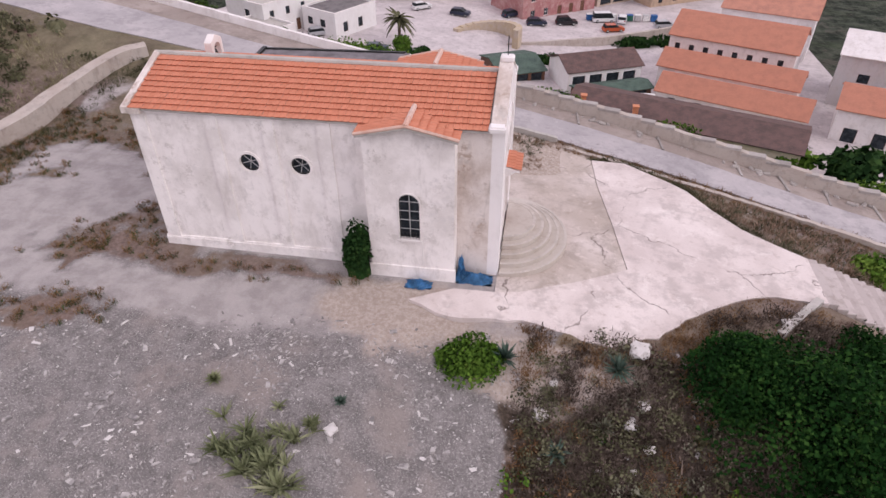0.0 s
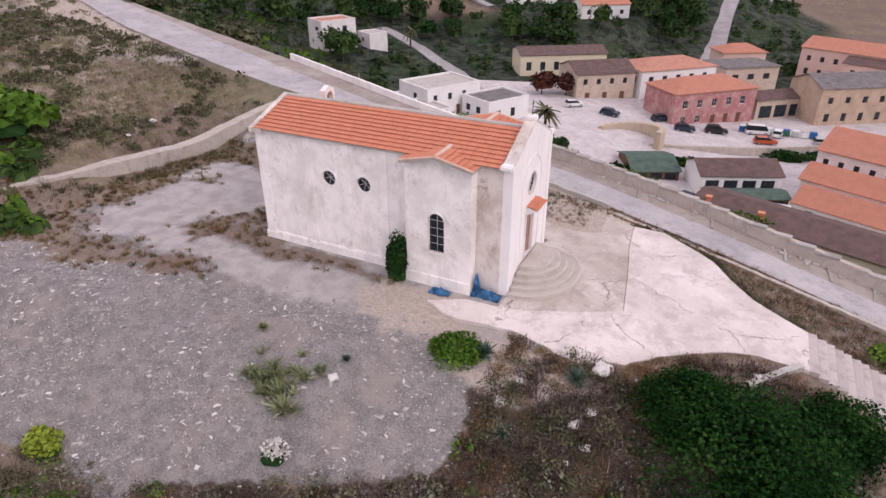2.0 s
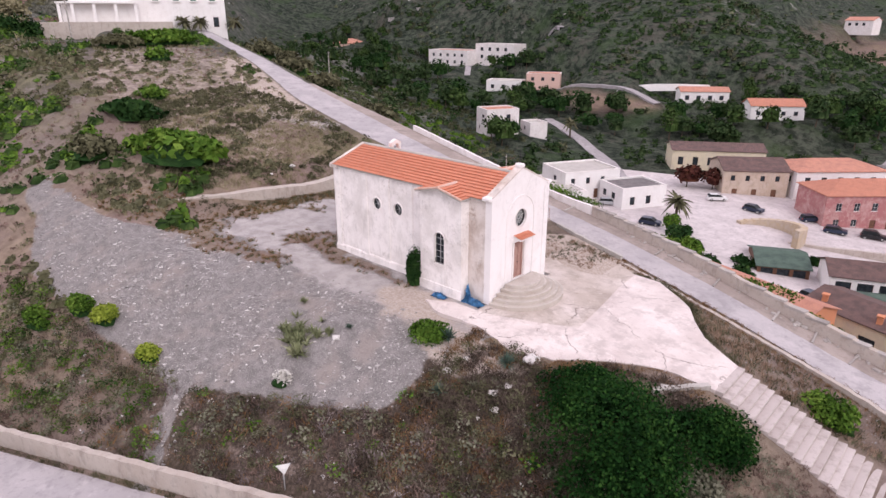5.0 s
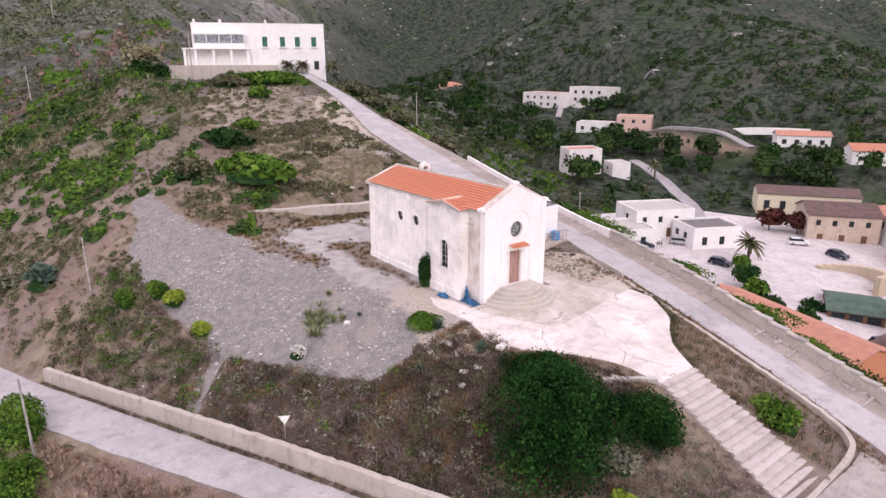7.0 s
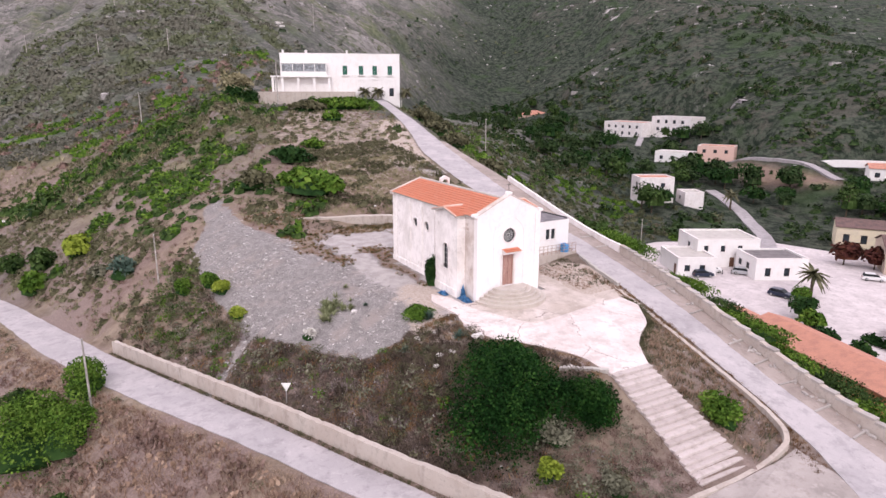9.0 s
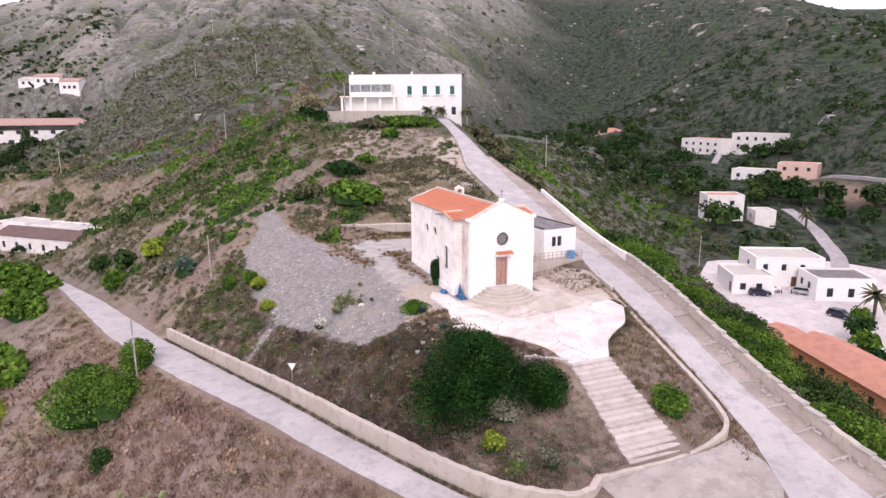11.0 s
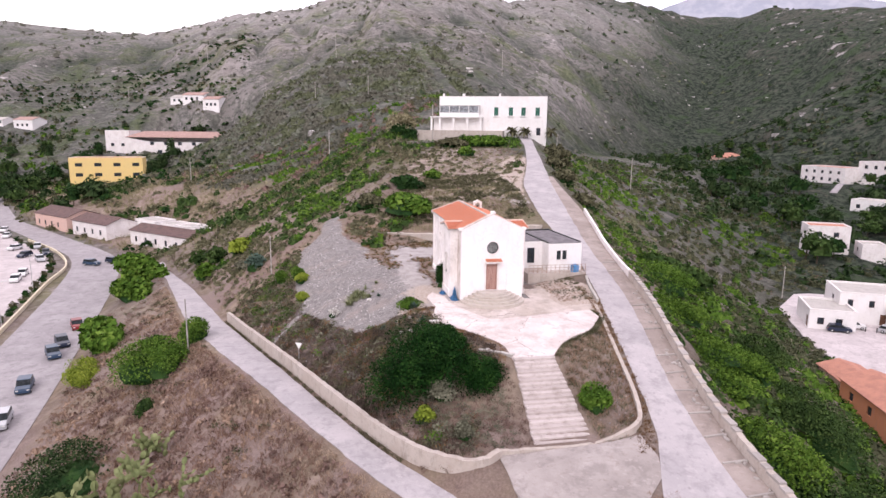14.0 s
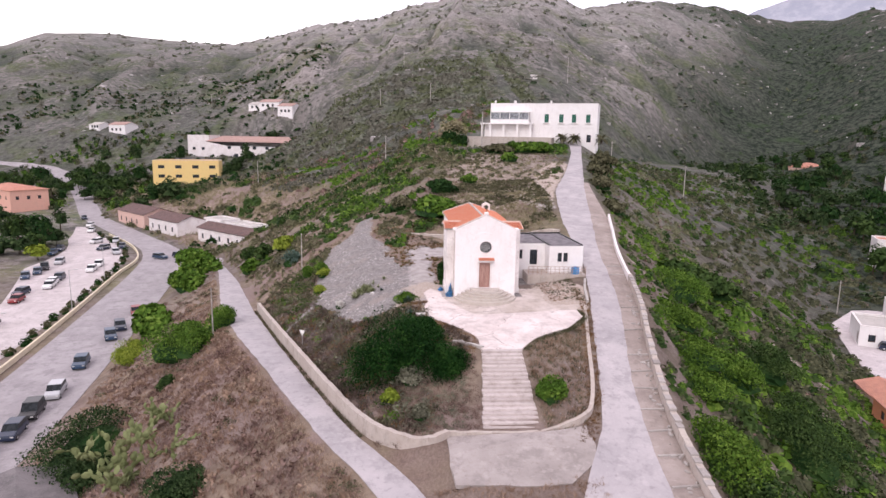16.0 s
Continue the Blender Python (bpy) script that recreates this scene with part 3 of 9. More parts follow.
patch = soft(lerp(XX, (-36, 2.6), (-26, 1.7), (-16, 0.9)) - np.abs(YY - lerp(XX, (-36, -7.4), (-24, -5.6), (-16, -5.2))) + wob2 * 0.8, 0.8) * soft(-15.6 - XX + wob2 * 0.5, 1.5)
patch = patch + soft(1.0 - np.hypot((XX + 17.2) / 3.0, (YY - 0.4) / 2.0) + wob2 * 0.45, 0.5) * 0.9 + soft(0.7 - np.abs(YY + 1.1) + wob2 * 0.3, 0.6) * soft(XX + 16, 2) * soft(-4.5 - XX, 2)
patch = patch + soft(XX * -1 - 26.0 + wob2 * 1.1, 1.4) * soft(YY + 6, 2) + soft(wob2 - 0.95, 0.5) * soft(-14 - XX, 3) * soft(YY + 5, 2) + soft(2.4 - np.abs(YY - 8.6 + (XX + 15) * 0.12) + wob2 * 0.8, 1.0) * soft(-14 - XX, 2)
patch = np.clip(patch, 0, 1)
gravel = gravel * (1 - 0.6 * patch) * (1 - soft(XX + 5.0 + wob * 0.3, 1.0) * soft(YY - 7.0, 1.0))
dryness = np.clip(fbm(XX / 18.0, YY / 18.0, 4, 12) * 1.6 - 0.35, 0, 1)
nearhill = np.clip(1 - np.hypot(XX + 10, YY + 10) / 160, 0, 1)
dry = np.clip(dryness * 0.22 + nearhill * 0.8, 0, 1)
sand = soft(2.6 - np.hypot((XX + 3.5) / 1.7, (YY + 2.4) / 0.8) + wob * 0.5, 2.4) + soft(1.3 - np.hypot((XX - 1.5) / 3.0, (YY + 5.2) / 1.0) + wob * 0.5, 1.5) + 0.85 * soft(1.0 - np.abs(YY - right_road_in(XX) + 2.2 + wob * 0.3) / 2.4, 0.5) * soft(XX + 84 + wob, 6) * soft(-46 - XX, 6) + 0.8 * soft(2.0 - np.hypot((XX + 1.5) / 1.2, (YY - 11.2) / 1.0), 2.0)
shoulder = soft(1.2 - np.hypot((XX + 72) / 34, (YY - 16 - (XX + 72) * -0.25) / 11) + wob * 0.06, 0.5)
big_wob = (fbm(XX / 90.0, YY / 90.0, 4, 35) - 0.5) * 240
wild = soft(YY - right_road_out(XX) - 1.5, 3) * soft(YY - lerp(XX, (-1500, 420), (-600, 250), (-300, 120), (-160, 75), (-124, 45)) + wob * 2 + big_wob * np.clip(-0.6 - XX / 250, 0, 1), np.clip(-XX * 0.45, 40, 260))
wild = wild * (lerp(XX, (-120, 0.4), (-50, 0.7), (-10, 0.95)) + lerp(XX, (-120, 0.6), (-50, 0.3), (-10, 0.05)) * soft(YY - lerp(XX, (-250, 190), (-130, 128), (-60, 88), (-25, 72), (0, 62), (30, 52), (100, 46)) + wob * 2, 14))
# hollows lean to the dark green, which holds their shading too
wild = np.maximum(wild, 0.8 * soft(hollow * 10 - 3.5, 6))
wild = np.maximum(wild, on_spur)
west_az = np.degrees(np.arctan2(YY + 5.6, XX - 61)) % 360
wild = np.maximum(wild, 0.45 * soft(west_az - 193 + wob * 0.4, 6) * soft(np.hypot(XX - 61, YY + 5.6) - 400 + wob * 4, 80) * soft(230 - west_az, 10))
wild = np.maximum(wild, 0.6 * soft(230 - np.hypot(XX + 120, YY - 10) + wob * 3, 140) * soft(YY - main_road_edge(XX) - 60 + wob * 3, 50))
reeds = soft(-96 - XX + wob, 20) * soft(XX + 275 + wob * 3, 40) * soft(YY - main_road_edge(XX) - 3, 6) * soft(main_road_edge(XX) + 62 - YY + wob * 3, 30)
dry = dry * (1 - wild * soft(-60 - XX, 60)) * (1 - 0.75 * wild)
dry = np.maximum(dry, 0.8 * reeds)
dry = np.maximum(dry, 0.75 * soft(YY - 285 - (XX + 60) * -0.6 + wob * 2, 30) * soft(XX + 75 + wob * 2, 30) * soft(520 - YY, 60) * (1 - on_spur))
dry = np.maximum(dry, 0.9 * soft(1 - np.hypot((XX + 97) / 20, (YY - 189) / 6) + wob * 0.06, 0.4))
# shade in the gaps of the bank scrub, painted as darker soil
gap_shade = soft(XX + 14 + wob, 6) * soft(15 - XX, 2) * soft(YY - low_road_right(XX) - 1, 1) * soft(lerp(XX, (-14, -12), (-4, -11), (0, -5.4), (6, -3.7), (12, -0.4), (22, -0.3)) - YY + wob * 0.2, 1.2)
scree = sum(soft(w - np.abs((XX - x0) * (y1 - y0) - (YY - y0) * (x1 - x0)) / math.hypot(x1 - x0, y1 - y0) + wob2 * 0.35, 0.8) * soft(2 - np.hypot(XX - (x0 + x1) / 2, YY - (y0 + y1) / 2) + math.hypot(x1 - x0, y1 - y0) / 2 + wob2, 2)
            for x0, y0, x1, y1, w in ((-15.5, 24.4, -7.4, 32.6, 0.7), (15.3, 16.3, 19.3, 23.9, 0.6), (19.3, 23.9, 17, 31, 0.5), (4, 30, -2, 40, 0.7), (-44, 62, -38, 72, 3.4), (-22, 50, -14, 56, 1.6)))
yard_dust =  soft(YY + 4.4 + wob * 0.25, 1.6) * np.maximum(soft(1.0 - YY, 1), soft(-14.5 - XX, 1) * soft(14 - YY, 2)) * soft(XX + 30 + wob, 4) * soft(2.5 - XX, 2) * (1 - 0.8 * patch)
yard_dust = np.maximum(yard_dust, soft(1.0 - np.hypot((XX + 46.5 + (YY - 18) * 1.5) / 9.0, (YY - 18 + (XX + 46.5) * -0.25) / 2.6) + wob2 * 0.08, 0.5))
annexe_soil = 0.9 * soft(1.6 - np.hypot((XX + 0.6) / 3.4, (YY - 10.8) / 1.7) + wob2 * 0.12, 0.8)
cover = np.stack([gravel, np.clip(dry + shoulder * 0.3, 0, 1), np.clip(sand + shoulder * 0.5 + scree * 0.55 + reeds * 0.42 + annexe_soil, 0, 1), gap_shade], -1)

k = Mat("ground_soil", 0.95, 0, 0.1)
zone = k.split(k.attr("cover"))
fine, mid, big = k.noise(6.0, 6, 0.7), k.noise(0.9, 5, 0.65), k.noise(0.09, 5, 0.6)
soil = k.mix(k.ramp(fine, 0.35, 0.7), (0.165, 0.112, 0.094), (0.300, 0.212, 0.180))
straw = k.mix(k.ramp(mid, 0.35, 0.65), (0.195, 0.140, 0.100), (0.320, 0.243, 0.176))
dry_c = k.mix(k.ramp(big, 0.4, 0.62), soil, straw)
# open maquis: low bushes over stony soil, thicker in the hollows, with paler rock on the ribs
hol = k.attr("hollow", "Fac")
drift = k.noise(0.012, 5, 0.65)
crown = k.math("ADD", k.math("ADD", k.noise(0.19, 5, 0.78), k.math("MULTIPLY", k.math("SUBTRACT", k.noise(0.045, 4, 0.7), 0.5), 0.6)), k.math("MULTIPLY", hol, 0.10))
crown = k.math("SUBTRACT", crown, k.math("MULTIPLY", k.math("SUBTRACT", drift, 0.5), 0.5))
bushes = k.ramp(crown, 0.37, 0.49)
# far greys are lifted and neutral: distance haze sits in these base colours
stony = k.mix(k.ramp(big, 0.4, 0.66), (0.275, 0.255, 0.245), (0.380, 0.355, 0.342))
stony = k.mix(k.ramp(fine, 0.5, 0.75, 0, 0.4), stony, (0.39, 0.36, 0.33))
leafy = k.mix(k.ramp(k.noise(0.33, 5, 0.75), 0.36, 0.64), (0.094, 0.095, 0.089), (0.235, 0.229, 0.211))
leafy = k.mix(k.ramp(k.noise(0.03, 4, 0.65), 0.46, 0.62), leafy, k.mix(k.ramp(k.noise(0.3, 4, 0.7), 0.38, 0.62), (0.085, 0.106, 0.060), (0.195, 0.215, 0.125)))
far_c = k.mix(bushes, stony, leafy)
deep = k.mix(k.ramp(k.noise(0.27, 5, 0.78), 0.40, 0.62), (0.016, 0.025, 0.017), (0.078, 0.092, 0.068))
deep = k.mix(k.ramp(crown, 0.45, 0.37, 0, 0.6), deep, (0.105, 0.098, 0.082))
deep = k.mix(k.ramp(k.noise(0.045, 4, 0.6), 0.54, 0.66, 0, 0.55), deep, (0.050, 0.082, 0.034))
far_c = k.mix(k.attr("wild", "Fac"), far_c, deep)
# haze on the high crests, painted as a paler stony grey
height = k.t.nodes.new("ShaderNodeSeparateXYZ")
k.t.links.new(k.pos, height.inputs[0])
crest_haze = k.math("MULTIPLY", k.ramp(height.outputs[2], 70, 150), k.ramp(k.noise(0.035, 5, 0.7), 0.36, 0.6, 0.2, 0.85))
far_c = k.mix(k.math("MULTIPLY", crest_haze, k.math("SUBTRACT", 1.0, k.attr("wild", "Fac"))), far_c, k.mix(k.ramp(k.noise(0.2, 5, 0.75), 0.4, 0.6), (0.24, 0.232, 0.222), (0.42, 0.405, 0.395)))
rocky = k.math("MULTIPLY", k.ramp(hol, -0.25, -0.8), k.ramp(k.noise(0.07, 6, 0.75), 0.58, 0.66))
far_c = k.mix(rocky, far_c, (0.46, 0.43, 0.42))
col = k.mix(zone[1], far_c, dry_c)
# the dark gap shade goes into the bank soil, broken by pale earth
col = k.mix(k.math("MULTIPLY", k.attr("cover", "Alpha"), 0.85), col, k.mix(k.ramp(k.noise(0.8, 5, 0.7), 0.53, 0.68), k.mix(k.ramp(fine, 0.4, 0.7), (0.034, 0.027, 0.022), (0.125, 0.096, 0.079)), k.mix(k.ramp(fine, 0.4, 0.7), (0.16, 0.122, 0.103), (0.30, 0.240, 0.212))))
stones = k.mix(k.ramp(k.noise(1.4, 6, 0.7), 0.35, 0.65), (0.178, 0.166, 0.161), (0.270, 0.252, 0.244))
stones = k.mix(k.ramp(k.noise(17, 4, 0.75), 0.52, 0.62, 0, 0.75), stones, (0.46, 0.430, 0.415))
stones = k.mix(k.ramp(k.noise(9, 4, 0.75), 0.53, 0.64, 0, 0.75), stones, (0.135, 0.124, 0.118))
stones = k.mix(k.ramp(k.noise(0.35, 4), 0.5, 0.75, 0, 0.7), stones, (0.32, 0.272, 0.246))
gmask = k.ramp(k.math("ADD", zone[0], k.math("MULTIPLY", k.math("SUBTRACT", mid, 0.5), 0.7)), 0.4, 0.6)
col = k.mix(gmask, col, stones)
dusty = k.mix(k.ramp(mid, 0.35, 0.65), (0.37, 0.338, 0.328), (0.50, 0.462, 0.450))
col = k.mix(k.math("MULTIPLY", k.ramp(k.math("ADD", k.attr("dust", "Fac"), k.math("MULTIPLY", k.math("SUBTRACT", mid, 0.5), 0.8)), 0.3, 0.75), 0.8), col, dusty)
sandy = k.mix(k.ramp(fine, 0.35, 0.7), (0.40, 0.33, 0.28), (0.54, 0.47, 0.42))
col = k.mix(k.ramp(k.math("ADD", zone[2], k.math("MULTIPLY", k.math("SUBTRACT", mid, 0.5), 0.8)), 0.35, 0.75), col, sandy)
far_bump = k.math("MULTIPLY", k.math("MULTIPLY", k.noise(0.27, 5, 0.78), 18.0), k.math("SUBTRACT", 1.0, k.ramp(k.math("ADD", zone[1], zone[0]), 0.3, 0.7)))
M_GROUND = k.shade(col, k.math("ADD", k.math("ADD", fine, k.noise(1.6, 4)), far_bump), 0.8, 0.12)

nx, ny = XX.shape
idx = np.arange(nx * ny).reshape(nx, ny)
quads = np.stack([idx[:-1, :-1], idx[1:, :-1], idx[1:, 1:], idx[:-1, 1:]], -1).reshape(-1, 4)
me = np_mesh("ground", np.stack([XX, YY, ZZ], -1).reshape(-1, 3), quads, M_GROUND, True)
att = me.attributes.new("cover", "FLOAT_COLOR", "POINT")
att.data.foreach_set("color", cover.reshape(-1, 4).astype(np.float32).ravel())
att = me.attributes.new("wild", "FLOAT", "POINT")
att.data.foreach_set("value", wild.astype(np.float32).ravel())
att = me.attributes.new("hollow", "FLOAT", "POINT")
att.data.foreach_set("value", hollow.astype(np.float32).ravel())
att = me.attributes.new("dust", "FLOAT", "POINT")
att.data.foreach_set("value", yard_dust.astype(np.float32).ravel())
tagged(new("ground", me), "hillside of dry scrub, bare soil and grey gravel", "ground", kind="structure")


# ---------------------------------------------------------------- roads and paving
def asphalt(name, colour, light, crack=(0.22, 0.21, 0.21), wide_cracks=0.0):
    k = Mat(name, 0.9, 0, 0.2)
    c = k.mix(k.ramp(k.noise(0.25, 5), 0.35, 0.7), colour, light)
    c = k.mix(k.ramp(k.noise(2.2, 6, 0.7), 0.52, 0.76, 0, 0.65), c, crack)
    c = k.mix(k.ramp(k.noise(0.7, 6, 0.7), 0.48, 0.64, 0, 0.6), c, tuple(v * 0.74 for v in colour))
    c = k.mix(k.ramp(k.noise(1.3, 5, 0.75), 0.56, 0.64, 0, 0.35), c, tuple(min(0.85, v * 1.18) for v in light))
    c = k.mix(k.ramp(k.noise(14, 3, 0.7), 0.5, 0.75, 0, 0.25), c, tuple(v * 0.6 for v in colour))
    if not wide_cracks:
        return k.shade(c, k.noise(30, 4), 0.3, 0.01)
    wn_ = k.t.nodes.new("ShaderNodeTexNoise")
    wn_.inputs["Scale"].default_value, wn_.inputs["Detail"].default_value = 0.9, 5
    k.t.links.new(k.pos, wn_.inputs["Vector"])
    wa = k.t.nodes.new("ShaderNodeVectorMath")
    wa.operation = "MULTIPLY_ADD"
    wa.inputs[1].default_value = (1.6, 1.6, 0)
    k.t.links.new(wn_.outputs["Color"], wa.inputs[0])
    k.t.links.new(k.pos, wa.inputs[2])
    vo = k.t.nodes.new("ShaderNodeTexVoronoi")
    vo.feature = "DISTANCE_TO_EDGE"
    vo.inputs["Scale"].default_value = 0.16
    k.t.links.new(wa.outputs[0], vo.inputs["Vector"])
    gap = k.ramp(k.noise(0.5, 3), 0.44, 0.56, 0.0, 0.85)
    c = k.mix(k.math("MULTIPLY", k.ramp(vo.outputs["Distance"], 0.0, wide_cracks, 1.0, 0.0), gap), c, (0.17, 0.135, 0.12))
    return k.shade(c, k.noise(30, 4), 0.3, 0.01)


M_ASPHALT = asphalt("worn_pale_asphalt", (0.385, 0.36, 0.368), (0.48, 0.445, 0.45))
M_MAINROAD = asphalt("main_road_asphalt", (0.315, 0.292, 0.298), (0.395, 0.368, 0.374))
M_PLAZA = asphalt("pale_plaza_paving", (0.52, 0.47, 0.468), (0.63, 0.575, 0.572))
M_SLAB = asphalt("cracked_white_concrete", (0.60, 0.525, 0.498), (0.75, 0.675, 0.645), (0.42, 0.34, 0.30), 0.006)
M_SLAB_OLD = asphalt("old_stained_concrete", (0.47, 0.405, 0.355), (0.68, 0.61, 0.575), (0.31, 0.255, 0.21), 0.009)
M_LANDING = asphalt("worn_landing_concrete", (0.315, 0.28, 0.262), (0.42, 0.378, 0.358), (0.22, 0.175, 0.15))
M_VERGE = asphalt("dusty_verge", (0.30, 0.252, 0.226), (0.40, 0.345, 0.315), (0.22, 0.17, 0.14))


def frayed(x, seed):
    return (fbm(np.asarray(x) / 1.7, np.asarray(x) * 0 + seed * 3.3, 4, seed) - 0.5) * 0.32


def strip(name, label, xs, left, right, mat, lift=0.06, across=5, category="road"):
    """A ribbon that follows the land between two edges given over x."""
    xs = np.asarray(xs, float)
    t = np.linspace(0, 1, across + 1)
    X = np.repeat(xs[:, None], across + 1, 1)
    Y = left(xs)[:, None] * (1 - t) + right(xs)[:, None] * t
    Z = ground(X, Y) + lift
    n, m = X.shape
    V = np.stack([X, Y, Z], -1).reshape(-1, 3)
    skirt = V.reshape(n, m, 3)[:, [0, -1]].copy()
    skirt[..., 2] -= lift + 0.1
    V = np.concatenate([V, skirt.reshape(-1, 3)])
    g = np.arange(n * m).reshape(n, m)
    s = n * m + np.arange(n * 2).reshape(n, 2)
    F = [np.stack([g[:-1, :-1], g[1:, :-1], g[1:, 1:], g[:-1, 1:]], -1).reshape(-1, 4),
         np.stack([s[:-1, 0], s[1:, 0], g[1:, 0], g[:-1, 0]], -1), np.stack([g[:-1, -1], g[1:, -1], s[1:, 1], s[:-1, 1]], -1)]
    ob = new(name, np_mesh(name, V, np.concatenate(F), mat, False))
    return tagged(ob, label, category, kind="structure")


strip("upper_road", "pale worn asphalt road climbing beside the church", np.arange(-124, 130, 0.7), lambda x: right_road_in(x) + 0.35 + frayed(x, 1),
      lambda x: right_road_out(x) - lerp(x, (-124, 0.3), (-60, 1.0), (-33, 2.6), (0, 1.7), (30, 1.8)) + frayed(x, 2), M_ASPHALT)
strip("road_verge", "dusty broken verge beside the upper road", np.arange(-60, 130, 0.7), lambda x: right_road_out(x) - lerp(x, (-60, 1.0), (-33, 2.6), (0, 1.7), (30, 1.8)) - 0.6,
      lambda x: right_road_out(x) + 0.05, M_VERGE, 0.045)
strip("lower_road", "pale asphalt lane below the retaining wall", np.arange(-97, 33, 0.7), lambda x: low_road_left(x) + 0.2 + frayed(x, 3), lambda x: low_road_right(x) - 0.3 + 0.6 * frayed(x, 4), M_ASPHALT, 0.065)
strip("main_road", "wide pale asphalt road in the valley", np.arange(-372, 200, 2.0), lambda x: main_road_edge(x) - lerp(x, (-372, 24), (-340, 15), (-300, 9), (-200, 9), (-140, 11), (0, 13)), lambda x: main_road_edge(x) - 0.3, M_MAINROAD, 0.07, 4)


def poly_slab(name, label, pts, mat, z, thick=0.25, category="pavement"):
    """A flat slab over an outline; z(x, y) gives its top."""
    bm = bmesh.new()
    top = [bm.verts.new((x, y, 0)) for x, y in pts]
    f = bm.faces.new(top)
    r = bmesh.ops.extrude_face_region(bm, geom=[f])
    for v in bm.verts:
        v.co.z = z(v.co.x, v.co.y) - thick
    for v in (g for g in r["geom"] if isinstance(g, bmesh.types.BMVert)):
        v.co.z = z(v.co.x, v.co.y)
    ob = link_mesh(name, bm, mat)
    return tagged(ob, label, category, kind="structure")


def terrace_z(x, y):
    return 0.05 - 0.05 * max(x, 0.0)


def ragged(pts, step=0.5, amount=0.18, seed=0, closed=True):
    """An outline with its long sides broken up unevenly."""
    rng = random.Random(seed)
    out = []
    for (x0, y0), (x1, y1) in zip(pts, pts[1:] + pts[:1] if closed else pts[1:]):
        n = max(1, int(math.hypot(x1 - x0, y1 - y0) / step))
        for i in range(n):
            t = i / n
            j = amount if i else amount * 0.3
            out.append((x0 + (x1 - x0) * t + rng.uniform(-j, j), y0 + (y1 - y0) * t + rng.uniform(-j, j)))
    return out


poly_slab("terrace_old_paving", "stained grey concrete paving round the church steps",
          [(0.02, -1.2), (1.0, -1.0), (3.6, 0.3), (5.6, 1.5), (5.1, 5.0), (4.5, 8.5), (4.25, 11.25), (2.4, 12.2), (0.2, 12.3), (-2.6, 12.4), (-3.4, 9.9), (-3.4, 6.9), (0.02, 6.9)], M_SLAB_OLD, terrace_z)
poly_slab("terrace_white_paving", "cracked whitish concrete slab between church and stairs",
          ragged([(-3.4, -2.2), (-1.6, -3.0), (1.2, -2.7), (2.6, -3.0), (4.7, -3.5), (6.5, -2.6), (7.7, -1.3), (9.3, -0.2), (11.0, 0.8), (12.4, 0.95)], 0.5, 0.12, 3, False)
          + [(12.4, 0.95), (13.9, 0.95), (13.9, 4.15), (12.6, 5.0), (11.4, 5.9), (10.2, 7.4), (9.2, 9.0), (8.4, 9.7), (6.1, 11.3), (4.27, 11.25), (4.52, 8.5), (5.12, 5.0), (5.62, 1.5), (3.6, 0.28), (1.0, -1.02), (0.0, -1.22), (-1.7, -1.25)],
          M_SLAB, lambda x, y: terrace_z(x, y) + 0.035)
poly_slab("landing_paving", "worn concrete landing below the stairs", ragged([(22.1, -2.4), (25.5, -2.4), (27.6, -2.2), (28.0, 1.5), (27.9, 4.6), (26.4, 6.2), (24.5, 7.0), (22.2, 7.0)], 0.9, 0.08, 5), M_LANDING,
          lambda x, y: max(float(ground(x, y)), -3.95 - 0.03 * (x - 22)) + 0.05)


# ---------------------------------------------------------------- roof tiles
def tile_bm(w=0.25, l=0.42, t=0.03):
    """One interlocking clay tile with a roll along one side; x across, y up the slope."""
    prof = [(0.0, 0.0), (0.16 * w / 0.25, 0.0), (0.185 * w / 0.25, 0.02), (0.225 * w / 0.25, 0.02), (w - 0.004, 0.004)]
    bm = bmesh.new()
    lo = [bm.verts.new((x, 0, z + 0.075)) for x, z in prof]
    hi = [bm.verts.new((x, l, z)) for x, z in prof]
    fr = [bm.verts.new((x, 0.05, 0.0)) for x, z in (prof[0], prof[-1])]
    for i in range(len(prof) - 1):
        bm.faces.new((lo[i], lo[i + 1], hi[i + 1], hi[i]))
    bm.faces.new((fr[0], fr[1], *lo[::-1]))
    return bm


def slope_frame(origin, across, up):
    a, u = Vector(across).normalized(), Vector(up).normalized()
    m = Matrix((a, u, a.cross(u))).transposed().to_4x4()
    m.translation = Vector(origin)
    return m


k = Mat("clay_tile", 0.8)
rnd = k.math("ADD", k.island(), k.math("MULTIPLY", k.random(), 1.0))
n = k.noise(1.1, 5)
c = k.mix(k.ramp(k.math("FRACT", rnd), 0.0, 1.0), (0.55, 0.21, 0.125), (0.60, 0.235, 0.145))
c = k.mix(k.ramp(n, 0.5, 0.8, 0, 0.3), c, (0.46, 0.19, 0.12))
c = k.mix(k.ramp(k.noise(9.0, 4), 0.6, 0.8, 0, 0.35), c, (0.60, 0.34, 0.22))
M_CLAY = k.shade(c, k.noise(25, 4), 0.3, 0.01)
M_CLAY_PALE = plaster("mortar_bedded_clay", (0.66, 0.50, 0.43), (0.50, 0.27, 0.19), 0.9, (0.62, 0.36, 0.27))


